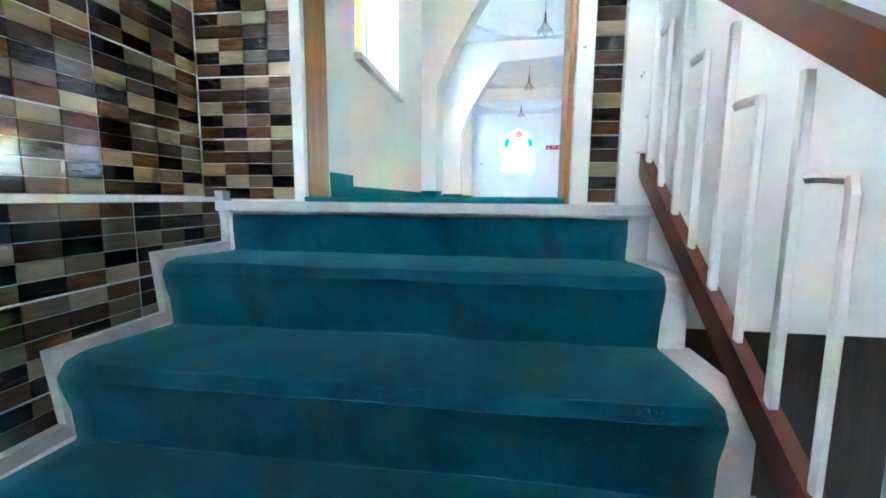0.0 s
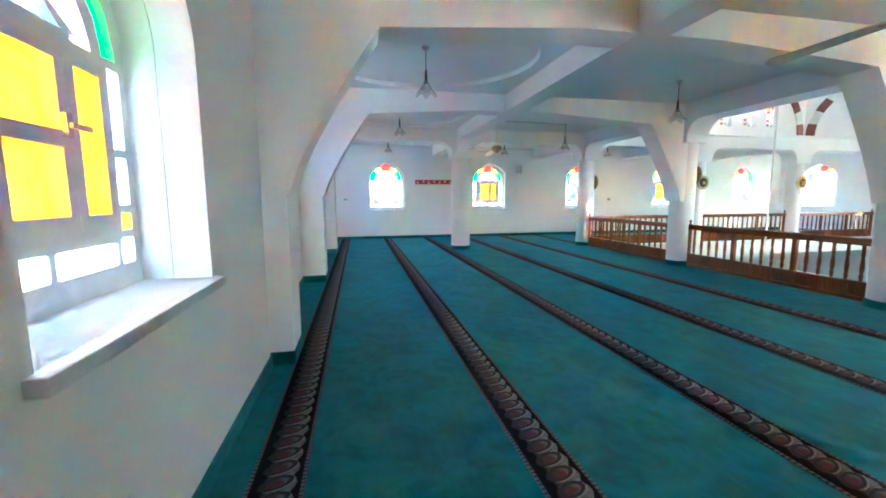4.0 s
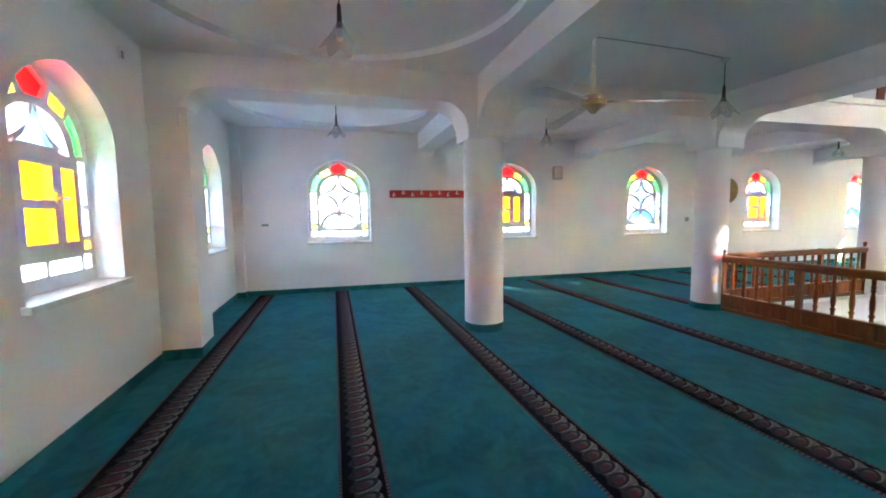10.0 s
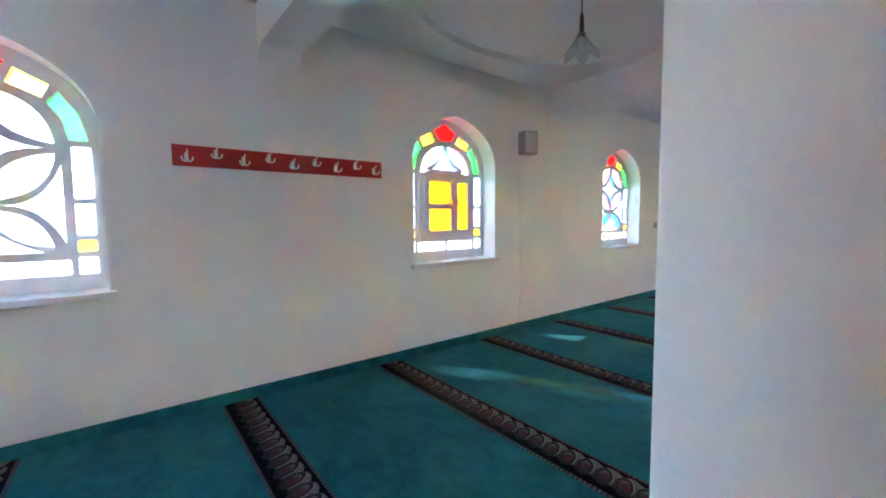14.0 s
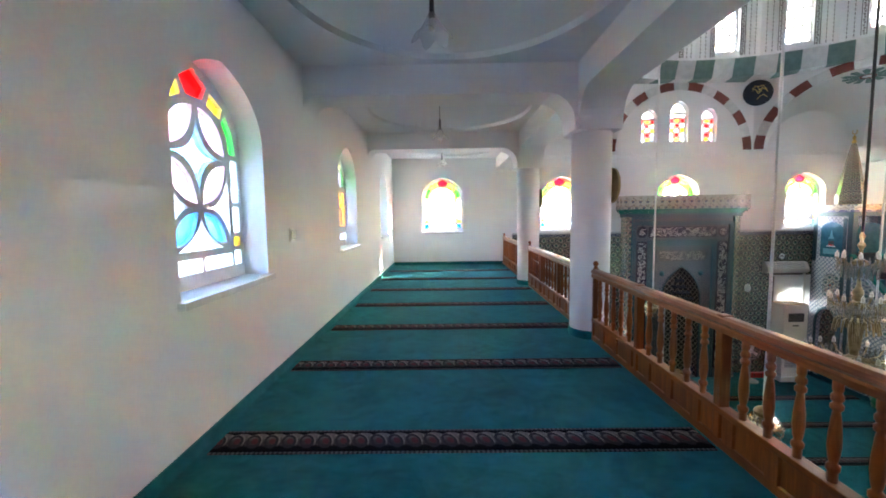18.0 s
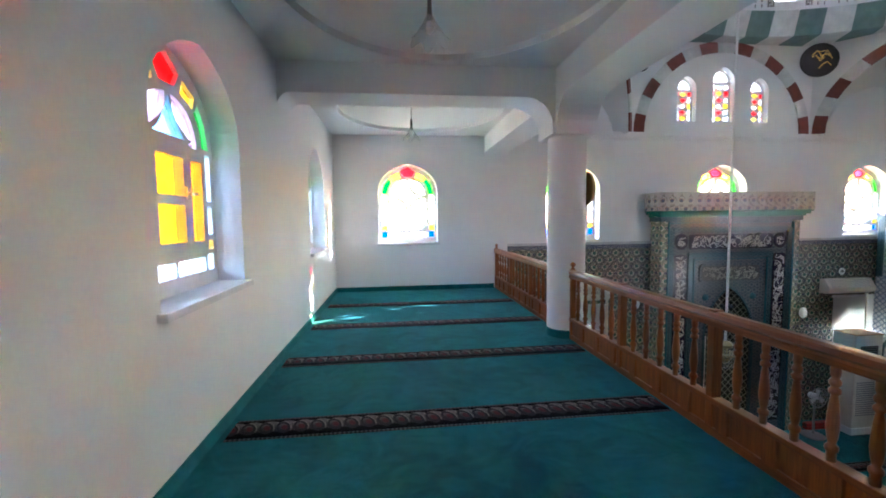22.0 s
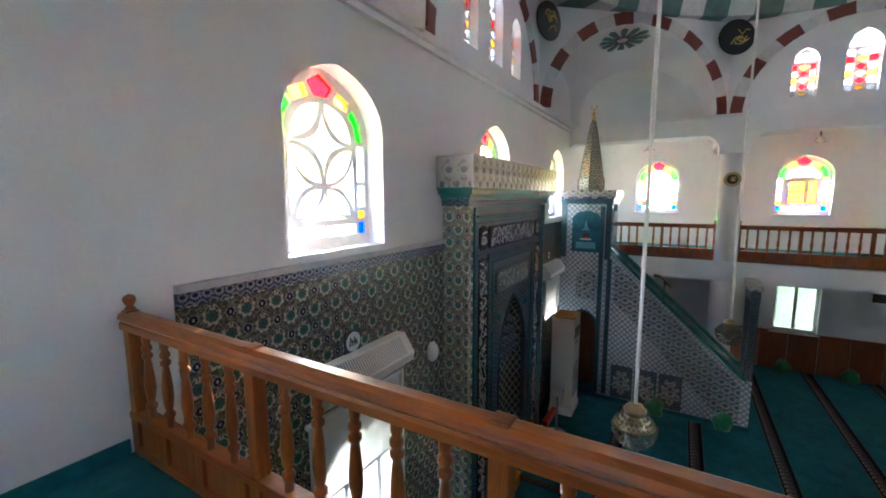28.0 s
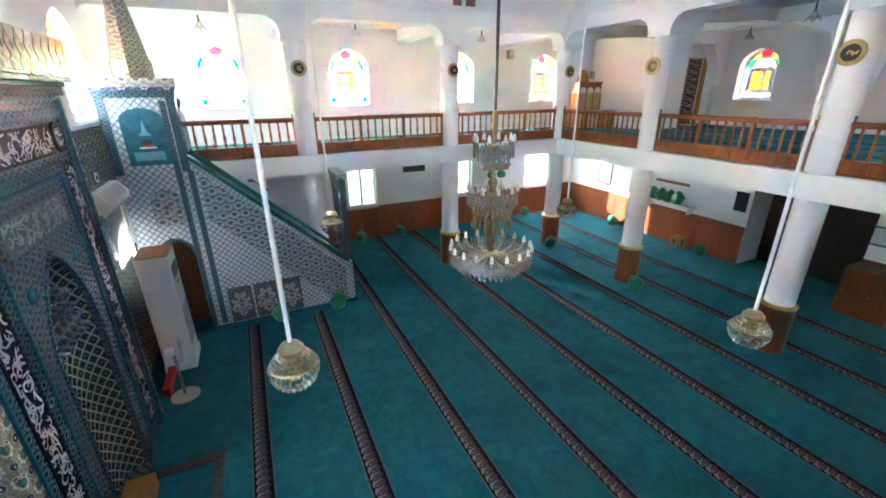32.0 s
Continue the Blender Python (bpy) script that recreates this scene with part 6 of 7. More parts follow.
for k in range(14):
    x = 12.25 + k * 0.175
    z = ZL + 0.2 * (k + 1)
    part("step", boxes((x, x + 0.19, BY0 + 0.08, BY1 - 0.1, ZL, z)), CARPET, mb, "teal carpeted step")
part("door_recess", boxes((14.86, 15.5, 3.12, 3.15, ZL, -1.18)), DARK_WOOD, mb, "dark wooden board inside the doorway")
# tower
for (x0, x1), (y0, y1) in (((14.654, 14.78), (BY1 - 0.12, BY1 + 0.006)), ((15.6, 15.726), (BY1 - 0.12, BY1 + 0.006)), ((14.654, 14.78), (BY0 - 0.006, BY0 + 0.12)), ((15.6, 15.726), (BY0 - 0.006, BY0 + 0.12))):
    part("tower_post", boxes((x0, x1, y0, y1, 0.0, 1.2), bevel=0.004), TILE_TURQ, mb, "slim tiled corner post")
pic = bside("picture_panel", moved(arch(0.30, 0.14, 0.86, 1.05, 8, 0.1), 15.18), TEAL_GLAZE, 0.0, 0.016, (), "turquoise tile picture of a shrine")
for loop, mat_ in ((rect(15.11, 15.25, 0.47, 0.56), BLACK), (rect(15.11, 15.25, 0.44, 0.47), RED_PAINT), (rect(15.06, 15.30, 0.415, 0.437), PALE_STONE), ([(15.18, 0.86), (15.14, 0.68), (15.09, 0.62), (15.27, 0.62), (15.22, 0.68)], SOFT_TURQ), (rect(14.97, 15.39, 0.22, 0.36), SOFT_TURQ)):
    p_ = part("motif", plate([(-x, v) for x, v in loop], (), 0.004, NF @ Matrix.Translation((0, 0, 0.016))), mat_, mb, "painted motif")
WF = wall_frame(14.66, 0, 0, 180)
part("front_panel", plate(moved(arch(0.3, 0.3, 0.86, 1.05, 8, 0.1), -(BY0 + BY1) / 2), (), 0.014, WF), TEAL_GLAZE, mb, "turquoise tile panel")
for z0, z1, p, mat_ in ((1.2, 1.30, 0.03, TILE_TURQ), (1.30, 1.36, 0.06, TILE_FLOWER), (1.36, 1.49, 0.085, TILE_CREST)):
    part("tower_band", boxes((14.66 - p, 15.74, BY0 - p, BY1 + p, z0, z1 - 0.001)), mat_, mb, "painted tile band")
cone = lathe(bmesh.new(), [(0.285, 1.49), (0.298, 1.55), (0.292, 1.75), (0.268, 1.78), (0.205, 2.2), (0.13, 2.65), (0.065, 2.98), (0.035, 3.05)], 8, Matrix.Translation((15.2, (BY0 + BY1) / 2, 0)))
part("spire", cone, TILE_CONE, mb, "faceted floral tiled spire")
fin = lathe(bmesh.new(), [(0.02, 3.03), (0.06, 3.08), (0.02, 3.13), (0.042, 3.18), (0.012, 3.23), (0.01, 3.27)], 10, Matrix.Translation((15.2, (BY0 + BY1) / 2, 0)))
part("finial", fin, GOLD, mb, "gold crescent finial", smooth=True)
part("crescent", tube([(15.2 + 0.06 * math.cos(radians(a)), (BY0 + BY1) / 2, 3.33 + 0.06 * math.sin(radians(a))) for a in range(-220, 41, 20)], 0.009, 6), GOLD, mb, "gold crescent")
# gate at the foot of the steps
for y0 in (BY0, BY1 - 0.1):
    part("gate_post", boxes((12.03, 12.16, y0, y0 + 0.1, -2.15, -0.45), bevel=0.004), TILE_BLUE, mb, "tiled gate post")
part("gate_head", boxes((12.02, 12.17, BY0 - 0.01, BY1 + 0.01, -0.62, -0.40), bevel=0.004), TILE_BLUE, mb, "tiled gate lintel")
part("gate_crest", boxes((11.99, 12.2, BY0 - 0.03, BY1 + 0.03, -0.40, -0.28), bevel=0.01), TILE_CREST, mb, "carved grey crest")
stand = thing("microphone", pose(13.6, BY1 - 0.05, -0.78), "black microphone on a thin stand clipped to the pulpit rail", "microphone")
part("stand", tube([(0, 0, -0.1), (0, 0, 0.42), (0.1, 0, 0.5)], 0.012, 8), BLACK, stand)
part("head", tube([(0.1, 0, 0.5), (0.2, 0, 0.52)], 0.025, 10), BLACK, stand)
part("arm", tube([(0, 0, 0.4), (-0.12, 0, 0.3)], 0.018, 8), BLACK, stand)

# ---- air conditioners, blinds ----
def split_ac(y, z):
    a = thing("split_air_conditioner", pose(XQ - 0.021, y, z), "cream wall-mounted air conditioner on the tiled wall", "air conditioner", "wall air conditioners")
    cross = Matrix(((1, 0, 0, 0), (0, 0, 1, -0.56), (0, 1, 0, 0), (0, 0, 0, 1)))
    part("body", plate([(0, -0.15), (-0.14, -0.15), (-0.2, -0.11), (-0.215, -0.03), (-0.10, 0.15), (0, 0.15)], (), 1.12, cross), CREAM, a)
    gm = Matrix.Translation((-0.158, 0, 0.062)) @ Matrix.Rotation(radians(-57.4), 4, "Y")
    bg = boxes((-0.095, 0.095, -0.46, 0.5, -0.004, 0.003))
    bmesh.ops.transform(bg, verts=bg.verts, matrix=gm)
    part("grille", bg, GREY_PLASTIC, a, "grey intake grille")
    for k in range(34):
        bs = boxes((-0.095, 0.095, -0.45 + k * 0.0285, -0.439 + k * 0.0285, 0.002, 0.008))
        bmesh.ops.transform(bs, verts=bs.verts, matrix=gm)
        part("slat", bs, CREAM, a)
    part("vane", boxes((-0.17, -0.12, -0.48, 0.48, -0.156, -0.149)), GREY_PLASTIC, a, "grey outlet vane")
    part("pipe_cover", boxes((-0.05, -0.002, -0.60, -0.56, -1.5, 0.05), bevel=0.006), CREAM, a, "cream pipe cover")


split_ac(4.55, -0.18)
split_ac(10.52, -0.14)
for c in LOW_QIBLA:
    b = thing("roller_blind", pose(XQ - 0.045, c, -0.42), "half-lowered white roller blind over an arched window", "blind", "roller blinds")
    top, low = 0.0, -0.72
    part("sheet", boxes((-0.002, 0.002, -0.58, 0.58, low, top)), BLIND, b)
    part("tube", tube([(0, -0.6, top), (0, 0.6, top)], 0.022, 12), WHITE_METAL, b)
    part("bottom_bar", boxes((-0.006, 0.006, -0.58, 0.58, low - 0.02, low + 0.005)), WHITE_METAL, b)
    win_no += 1
    w = thing("window_%d" % win_no, FRAMES["qibla"] @ Matrix.Translation((-c, 0, 0)), "low arched window with white frame behind a blind", "window", "low windows", "structure")
    part("window_frame", plate(arch(0.5, -2.3 if c > 6 else -1.3, -1.2, -0.72, point=0.05), ([rect(-0.44, -0.03, -2.24, -1.3), rect(0.03, 0.44, -2.24, -1.3)] if c > 6 else []) + [arch(0.42, -1.24, -1.2, -0.79, point=0.05)], 0.05, Matrix.Translation((0, 0, -0.2))), WHITE_METAL, w)
    part("pane", plate(arch(0.46, -2.27 if c > 6 else -1.27, -1.2, -0.76, point=0.05), (), 0.005, Matrix.Translation((0, 0, -0.18))), GLASS["white"], w)


def tower_ac(y):
    a = thing("floor_air_conditioner", pose(15.33, y, ZL), "tall cream floor-standing air conditioner", "air conditioner")
    part("body", boxes((-0.22, 0.22, -0.31, 0.31, 0.06, 2.06), bevel=0.02), CREAM, a)
    part("base", boxes((-0.24, 0.23, -0.33, 0.33, 0.0, 0.14), bevel=0.01), WHITE_METAL, a)
    part("top", boxes((-0.225, 0.225, -0.315, 0.315, 2.06, 2.075), bevel=0.004), JAMB_WOOD, a, "brown board on top")
    part("outlet", boxes((-0.228, -0.216, -0.2, 0.2, 1.62, 1.84)), BLACK, a, "dark outlet louvre")
    for k in range(5):
        part("louvre", boxes((-0.234, -0.22, -0.2, 0.2, 1.64 + k * 0.042, 1.652 + k * 0.042)), GREY_PLASTIC, a)
    part("display", boxes((-0.226, -0.218, -0.08, 0.08, 1.5, 1.53)), BLACK, a, "dark display strip")
    for k in range(16):
        part("intake_slat", boxes((-0.228, -0.218, -0.24, 0.24, 0.4 + k * 0.045, 0.42 + k * 0.045)), GREY_PLASTIC, a)


tower_ac(4.68)
for yy, zz, rr in ((10.6, 0.1, 0.085), (4.6, 0.12, 0.075)):
    cl = thing("script_plaque", wall_frame(XQ - 0.02, yy, zz, 180), "small black plaque with a white script disc on the tiles", "plaque", "script plaques")
    part("board", boxes((-rr * 1.15, rr * 1.15, -rr * 1.15, rr * 1.15, 0.0, 0.014), bevel=0.003), BLACK, cl)
    part("disc", turned([(rr, 0.014), (rr, 0.019)], 24), WHITE_METAL, cl, "white disc")
    for k in range(4):
        part("stroke", tube([(rr * (-0.6 + 0.3 * k), -rr * 0.4, 0.021), (rr * (-0.45 + 0.28 * k), rr * (0.5 - 0.3 * (k % 2)), 0.022), (rr * (-0.25 + 0.25 * k), -rr * 0.1 * k, 0.021)], rr * 0.07, 5), BLACK, cl, "black pen stroke")
for yy, zz in ((9.32, -0.42), (5.5, -0.75)):
    lm = thing("wall_lamp", wall_frame(XQ - 0.02, yy, zz, 180), "white oval wall lamp on the tiles", "wall lamp", "wall lamps")
    part("shade", lathe(bmesh.new(), [(0.09, 0.0), (0.10, 0.03), (0.07, 0.07), (0.01, 0.085)], 20, Matrix.Diagonal((0.8, 1.2, 1, 1))), WHITE_METAL, lm, smooth=True)
    part("back_plate", turned([(0.06, -0.01), (0.06, 0.004)], 20), CREAM, lm)
fan_t = thing("pedestal_fan", pose(15.2, 5.75, ZL), "grey pedestal fan with a wire cage beside the niche", "fan")
part("base", turned([(0.2, 0), (0.2, 0.02), (0.03, 0.05)], 20), GREY_PLASTIC, fan_t)
part("pole", turned([(0.02, 0.03), (0.02, 0.75)], 10), GREY_PLASTIC, fan_t)
part("motor", lathe(bmesh.new(), [(0.06, -0.1), (0.07, 0.0), (0.04, 0.04)], 14, pose(0, 0, 0.82, 0, -90, 0)), WHITE_METAL, fan_t)
bmc = bmesh.new()
for k in range(20):
    a = 2 * math.pi * k / 20
    box_m = pose(-0.07, 0, 0.82, 0, -90, 0) @ Matrix.Rotation(a, 4, "Z")
    r_ = bmesh.ops.create_cube(bmc, size=1)
    bmesh.ops.transform(bmc, verts=r_["verts"], matrix=box_m @ Matrix.LocRotScale((0.1, 0, 0.02), None, (0.2, 0.004, 0.004)))
part("cage", bmc, STEEL, fan_t, "wire cage")
part("cage_ring", tube([Vector((-0.07, 0.2 * math.cos(radians(a)), 0.82 + 0.2 * math.sin(radians(a)))) for a in range(0, 361, 15)], 0.006, 6), STEEL, fan_t)
for k in range(3):
    part("blade", plate([(0.02, -0.02), (0.16, -0.06), (0.17, 0.04), (0.02, 0.02)], (), 0.004, pose(-0.05, 0, 0.82, 0, -90, 0) @ Matrix.Rotation(radians(120 * k), 4, "Z")), WHITE_METAL, fan_t)
brick = thing("brick_ledge", pose(15.45, 5.3, ZL), "low ledge of red bricks beside the tall air conditioner", "ledge")
for j in range(2):
    for k in range(4):
        part("brick", boxes((-0.05, 0.05, -0.42 + k * 0.2, -0.24 + k * 0.2, 0.001 + j * 0.07, 0.064 + j * 0.07), bevel=0.004), RED_PAINT, brick)
part("mortar", boxes((-0.044, 0.05, -0.42, 0.36, 0.0, 0.13)), BLACK, brick)

# ---- lower walls under the galleries ----
LW = 2.35
structure(part("wall_low_west", boxes((LW - 0.2, LW, YS, 6.35, ZL, -SLAB), (LW - 0.2, LW, 8.7, YN, ZL, -SLAB), (-1.0, LW - 0.2, 6.15, 6.35, ZL, -SLAB), (-1.0, LW - 0.2, 8.7, 8.9, ZL, -SLAB)), PLASTER), "white wall under the west gallery with a dark entrance passage", "wall")


# added door; near-black wood stands in for the unlit passage end
door = thing("entrance_door", pose(1.45, 0, ZL), "near-black double door added for the unlit back of the entrance passage", "door", "", "structure")
for y0, y1 in ((6.36, 7.52), (7.53, 8.69)):
    leaf = part("leaf", boxes((0.0, 0.05, y0, y1, 0.0, 2.15), (0.05, 0.062, y0 + 0.15, y1 - 0.15, 0.2, 0.95), (0.05, 0.062, y0 + 0.15, y1 - 0.15, 1.1, 1.95), bevel=0.004), NEAR_BLACK_WOOD, door)
part("transom", boxes((0.0, 0.05, 6.36, 8.69, 2.152, -SLAB - ZL - 0.002)), NEAR_BLACK_WOOD, door)


def wainscot(name, a, b, n, face):
    """Brown panelling between two plan points; face: unit normal into the room."""
    a, b = Vector((*a, ZL)), Vector((*b, ZL))
    d = (b - a).normalized()
    m = Matrix((d, Vector((*face, 0)), Vector((0, 0, 1)))).transposed().to_4x4()
    m.translation = a
    length = (b - a).length
    w = thing(name, Matrix(), "brown wooden wall panelling", "panelling", "", "structure")
    pw = length / n
    for k in range(n):
        bm = boxes((k * pw + 0.004, (k + 1) * pw - 0.004, 0.001, 0.02, 0.0, 0.98), (k * pw + 0.09, (k + 1) * pw - 0.09, 0.02, 0.03, 0.14, 0.86))
        bmesh.ops.transform(bm, verts=bm.verts, matrix=m)
        part("panel", bm, DARK_WOOD, w)
    bm = boxes((0, length, 0.001, 0.04, 0.98, 1.03))
    bmesh.ops.transform(bm, verts=bm.verts, matrix=m)
    part("cap_rail", bm, DARK_WOOD, w)
    return w


wainscot("panelling_south", (12.0, YS), (LW, YS), 16, (0, 1))
wainscot("panelling_west", (LW, YS), (LW, 6.35), 11, (1, 0))
wainscot("panelling_west", (LW, 8.7), (LW, YN), 10, (1, 0))
for c, h in LOW_SOUTH:
    win_no += 1
    w = thing("window_%d" % win_no, FRAMES["south"] @ Matrix.Translation((-c, 0, 0)), "white two-sash window under the south gallery", "window", "low windows", "structure")
    part("window_frame", plate(rect(-h, h, -2.14, -0.92), [rect(-h + 0.06, -0.03, -2.08, -0.98), rect(0.03, h - 0.06, -2.08, -0.98)], 0.06, Matrix.Translation((0, 0, -0.2))), WHITE_METAL, w)
    for s in (-1, 1):
        part("pane", plate(rect(*sorted((s * 0.02, s * (h - 0.05))), -2.09, -0.97), (), 0.005, Matrix.Translation((0, 0, -0.17))), LOW_SUN_GLASS if c < 5 else DIM_YARD_GLASS, w)
    part("window_sill", boxes((-h - 0.05, h + 0.05, -2.18, -2.14, -0.2, 0.05), bevel=0.005), SILL, w)


def picture(m, w_, h_, label, inner):
    p = thing("picture", m, label, "picture", "framed pictures")
    part("frame", plate(rect(-w_ / 2, w_ / 2, -h_ / 2, h_ / 2), [rect(-w_ / 2 + 0.03, w_ / 2 - 0.03, -h_ / 2 + 0.03, h_ / 2 - 0.03)], 0.025), BLACK, p)
    part("print", plate(rect(-w_ / 2 + 0.025, w_ / 2 - 0.025, -h_ / 2 + 0.025, h_ / 2 - 0.025), (), 0.012), inner, p)


picture(wall_frame(8.95, YS, -1.0, 90), 0.75, 0.32, "dark framed script panel on the white wall", SCRIPT_GREY)
picture(wall_frame(LW, 1.5, -1.5, 0), 0.6, 0.8, "framed grey print on the white wall", MARBLE)
picture(wall_frame(LW, 8.95, -1.6, 0), 0.55, 0.4, "framed certificate on the white wall", MARBLE)
picture(wall_frame(LW, 6.1, -1.5, 0), 0.3, 0.5, "dark framed board beside the passage", SCRIPT_GREY)


def bag(x, y, z, s=0.16):
    random.seed(int(x * 100 + y * 37))
    b = thing("green_bag", pose(x, y, z, 0, 0, random.uniform(0, 360)), "crumpled bright green plastic bag", "bag", "green bags")
    bm = bmesh.new()
    bmesh.ops.create_icosphere(bm, subdivisions=3, radius=s)
    for v in bm.verts:
        v.co *= 1 + 0.35 * noise.noise(v.co * 9 + Vector((x, y, z)))
        v.co.z = max(v.co.z * 1.15, -s * 0.95) + s * 0.95
    part("body", bm, GREEN_BAG, b, smooth=True)
    part("knot", lathe(bmesh.new(), [(0.02, 0), (0.03, 0.02), (0.012, 0.04), (0.028, 0.06)], 8, Matrix.Translation((0, 0, s * 1.9))), GREEN_BAG, b)


for x, y, z in ((2.62, 2.3, ZL), (2.62, 5.5, ZL), (4.7, 0.05, ZL), (10.9, 0.05, ZL), (9.6, 0.05, ZL), (12.45, 3.98, ZL), (13.62, 3.98, ZL), (5.95, 6.2, ZL), (5.95, 3.1, ZL)):
    bag(x, y, z)
shelf = thing("wall_shelf", pose(LW, 4.1, -1.95), "white wall shelf holding green bags", "shelf")
part("board", boxes((0.0, 0.28, -0.7, 0.9, 0.0, 0.03), bevel=0.004), WHITE_METAL, shelf)
for yy in (-0.55, 0.75):
    part("bracket", boxes((0.0, 0.22, yy - 0.01, yy + 0.01, -0.2, -0.001)), WHITE_METAL, shelf)
for yy in (3.62, 3.92, 4.2, 4.48):
    bag(LW + 0.17, yy, -1.92, 0.17)
rail = thing("hook_rail", wall_frame(LW, 4.1, -1.36, 0), "dark wooden hook rail over the white shelf", "hook rail")
part("board", boxes((-0.55, 0.55, -0.04, 0.04, 0.001, 0.022), bevel=0.004), DARK_WOOD, rail)
for k in range(6):
    part("hook", tube([(-0.45 + 0.18 * k, 0.0, 0.022), (-0.45 + 0.18 * k, -0.01, 0.06), (-0.45 + 0.18 * k, 0.025, 0.07)], 0.006, 6), STEEL, rail)
stool = thing("wooden_stool", pose(2.75, 4.9, ZL), "small light wooden stool on the carpet", "stool")
part("seat", boxes((-0.16, 0.16, -0.16, 0.16, 0.36, 0.39), bevel=0.006), JAMB_WOOD, stool)
for sx in (-0.13, 0.13):
    for sy in (-0.13, 0.13):
        part("leg", boxes((sx - 0.018, sx + 0.018, sy - 0.018, sy + 0.018, 0.0, 0.36)), JAMB_WOOD, stool)
cup = thing("low_cupboard", pose(2.75, 8.95, ZL), "brown wooden cupboard beside the entrance passage", "cupboard")
part("body", boxes((-0.3, 0.3, -0.25, 0.6, 0.0, 1.0), bevel=0.01), DARK_WOOD, cup)
for yy in (-0.23, 0.19):
    dr = part("door", boxes((0.3, 0.315, yy, yy + 0.4, 0.05, 0.95), bevel=0.004), DARK_WOOD, cup)
    part("knob", lathe(bmesh.new(), [(0.012, 0), (0.016, 0.02), (0.004, 0.025)], 10, pose(0.315, yy + 0.06, 0.5, 0, 90, 0)), BRASS, dr)

# ---- chandelier ----
def gem(bm, p, s, stretch=1.6):
    m = Matrix.LocRotScale(p, None, (s, s, s * stretch))
    vs = [bm.verts.new(m @ Vector(v)) for v in ((1, 0, 0), (0, 1, 0), (-1, 0, 0), (0, -1, 0), (0, 0, 1), (0, 0, -1))]
    for k in range(4):
        bm.faces.new((vs[k], vs[(k + 1) % 4], vs[4]))
        bm.faces.new((vs[(k + 1) % 4], vs[k], vs[5]))


ch = thing("chandelier", pose(10.8, 7.5, 0), "large brass chandelier with three tiers of candles and crystal strands", "chandelier")
part("stem", turned([(0.015, -1.0), (0.05, -0.95), (0.06, -0.55), (0.03, -0.5), (0.05, -0.3), (0.085, -0.22), (0.03, -0.15), (0.045, 0.0), (0.07, 0.1), (0.03, 0.2), (0.02, 0.35), (0.05, 0.45), (0.08, 0.5), (0.03, 0.58), (0.02, 0.75), (0.05, 0.82), (0.02, 0.88), (0.035, 0.96), (0.012, 1.03)], 16), BRASS, ch, smooth=True)
part("rod", turned([(0.02, 1.02), (0.02, 10.5)], 8), BLACK, ch, "long black hanging rod")
random.seed(7)
for r, z, n in ((0.26, 0.62, 8), (0.33, -0.02, 10), (0.57, -0.86, 18)):
    hub = part("tier", turned([(0.06, z - 0.06), (0.09, z - 0.04), (0.07, z - 0.02)], 14), BRASS, ch)
    for k in range(n):
        a = 2 * math.pi * k / n
        ca, sa = math.cos(a), math.sin(a)
        part("arm", tube([(0.06 * ca, 0.06 * sa, z - 0.05), (r * 0.5 * ca, r * 0.5 * sa, z - 0.12), (r * 0.85 * ca, r * 0.85 * sa, z - 0.09), (r * ca, r * sa, z)], 0.012, 6), BRASS, hub)
        part("drip_pan", lathe(bmesh.new(), [(0.01, 0), (0.035, 0.012), (0.037, 0.018)], 10, pose(r * ca, r * sa, z)), CRYSTAL, hub)
        part("candle", lathe(bmesh.new(), [(0.024, 0.018), (0.024, 0.075), (0.021, 0.082), (0.012, 0.085), (0.014, 0.1), (0.003, 0.115)], 8, pose(r * ca, r * sa, z)), CREAM, hub)
    bm = bmesh.new()
    for k in range(n * 3):
        a = 2 * math.pi * (k + 0.5) / (n * 3)
        drops = 4
        for j in range(drops):
            gem(bm, (r * math.cos(a), r * math.sin(a), z - 0.03 - 0.045 * j), 0.0215)
        for j in range(5):
            f_ = (j + 1) / 6
            gem(bm, (r * f_ * math.cos(a), r * f_ * math.sin(a), z - 0.06 - (0.12 if r > 0.5 else 0.08) * math.sin(math.pi * f_)), 0.017)
    for q_, long in ((0.8, 6), (0.55, 7), (0.35, 6)):
        for k in range(int(n * 2.4 * q_) + 4):
            a = 2 * math.pi * (k + 0.3) / (int(n * 2.4 * q_) + 4)
            for j in range(long):
                gem(bm, (r * q_ * math.cos(a), r * q_ * math.sin(a), z - 0.1 - 0.036 * j - random.uniform(0, 0.012)), 0.0165, 1.4)
    tagged(part("crystal_strand", bm, CRYSTAL, ch, "hanging cut crystals"), kind="stuff")
bm = bmesh.new()                                # bowl of crystals below the lowest tier
for ring in range(10):
    f_ = ring / 9
    rr, zz = 0.54 * (1 - f_ ** 1.5) + 0.02, -0.93 - 0.33 * f_ ** 0.9
    n = max(4, int(60 * (1 - f_ * 0.85)))
    for k in range(n):
        a = 2 * math.pi * (k + 0.5 * (ring % 2)) / n
        gem(bm, (rr * math.cos(a), rr * math.sin(a), zz + random.uniform(-0.01, 0.01)), 0.02, 1.8)
tagged(part("crystal_bowl", bm, CRYSTAL, ch, "bowl of cut crystals"), kind="stuff")
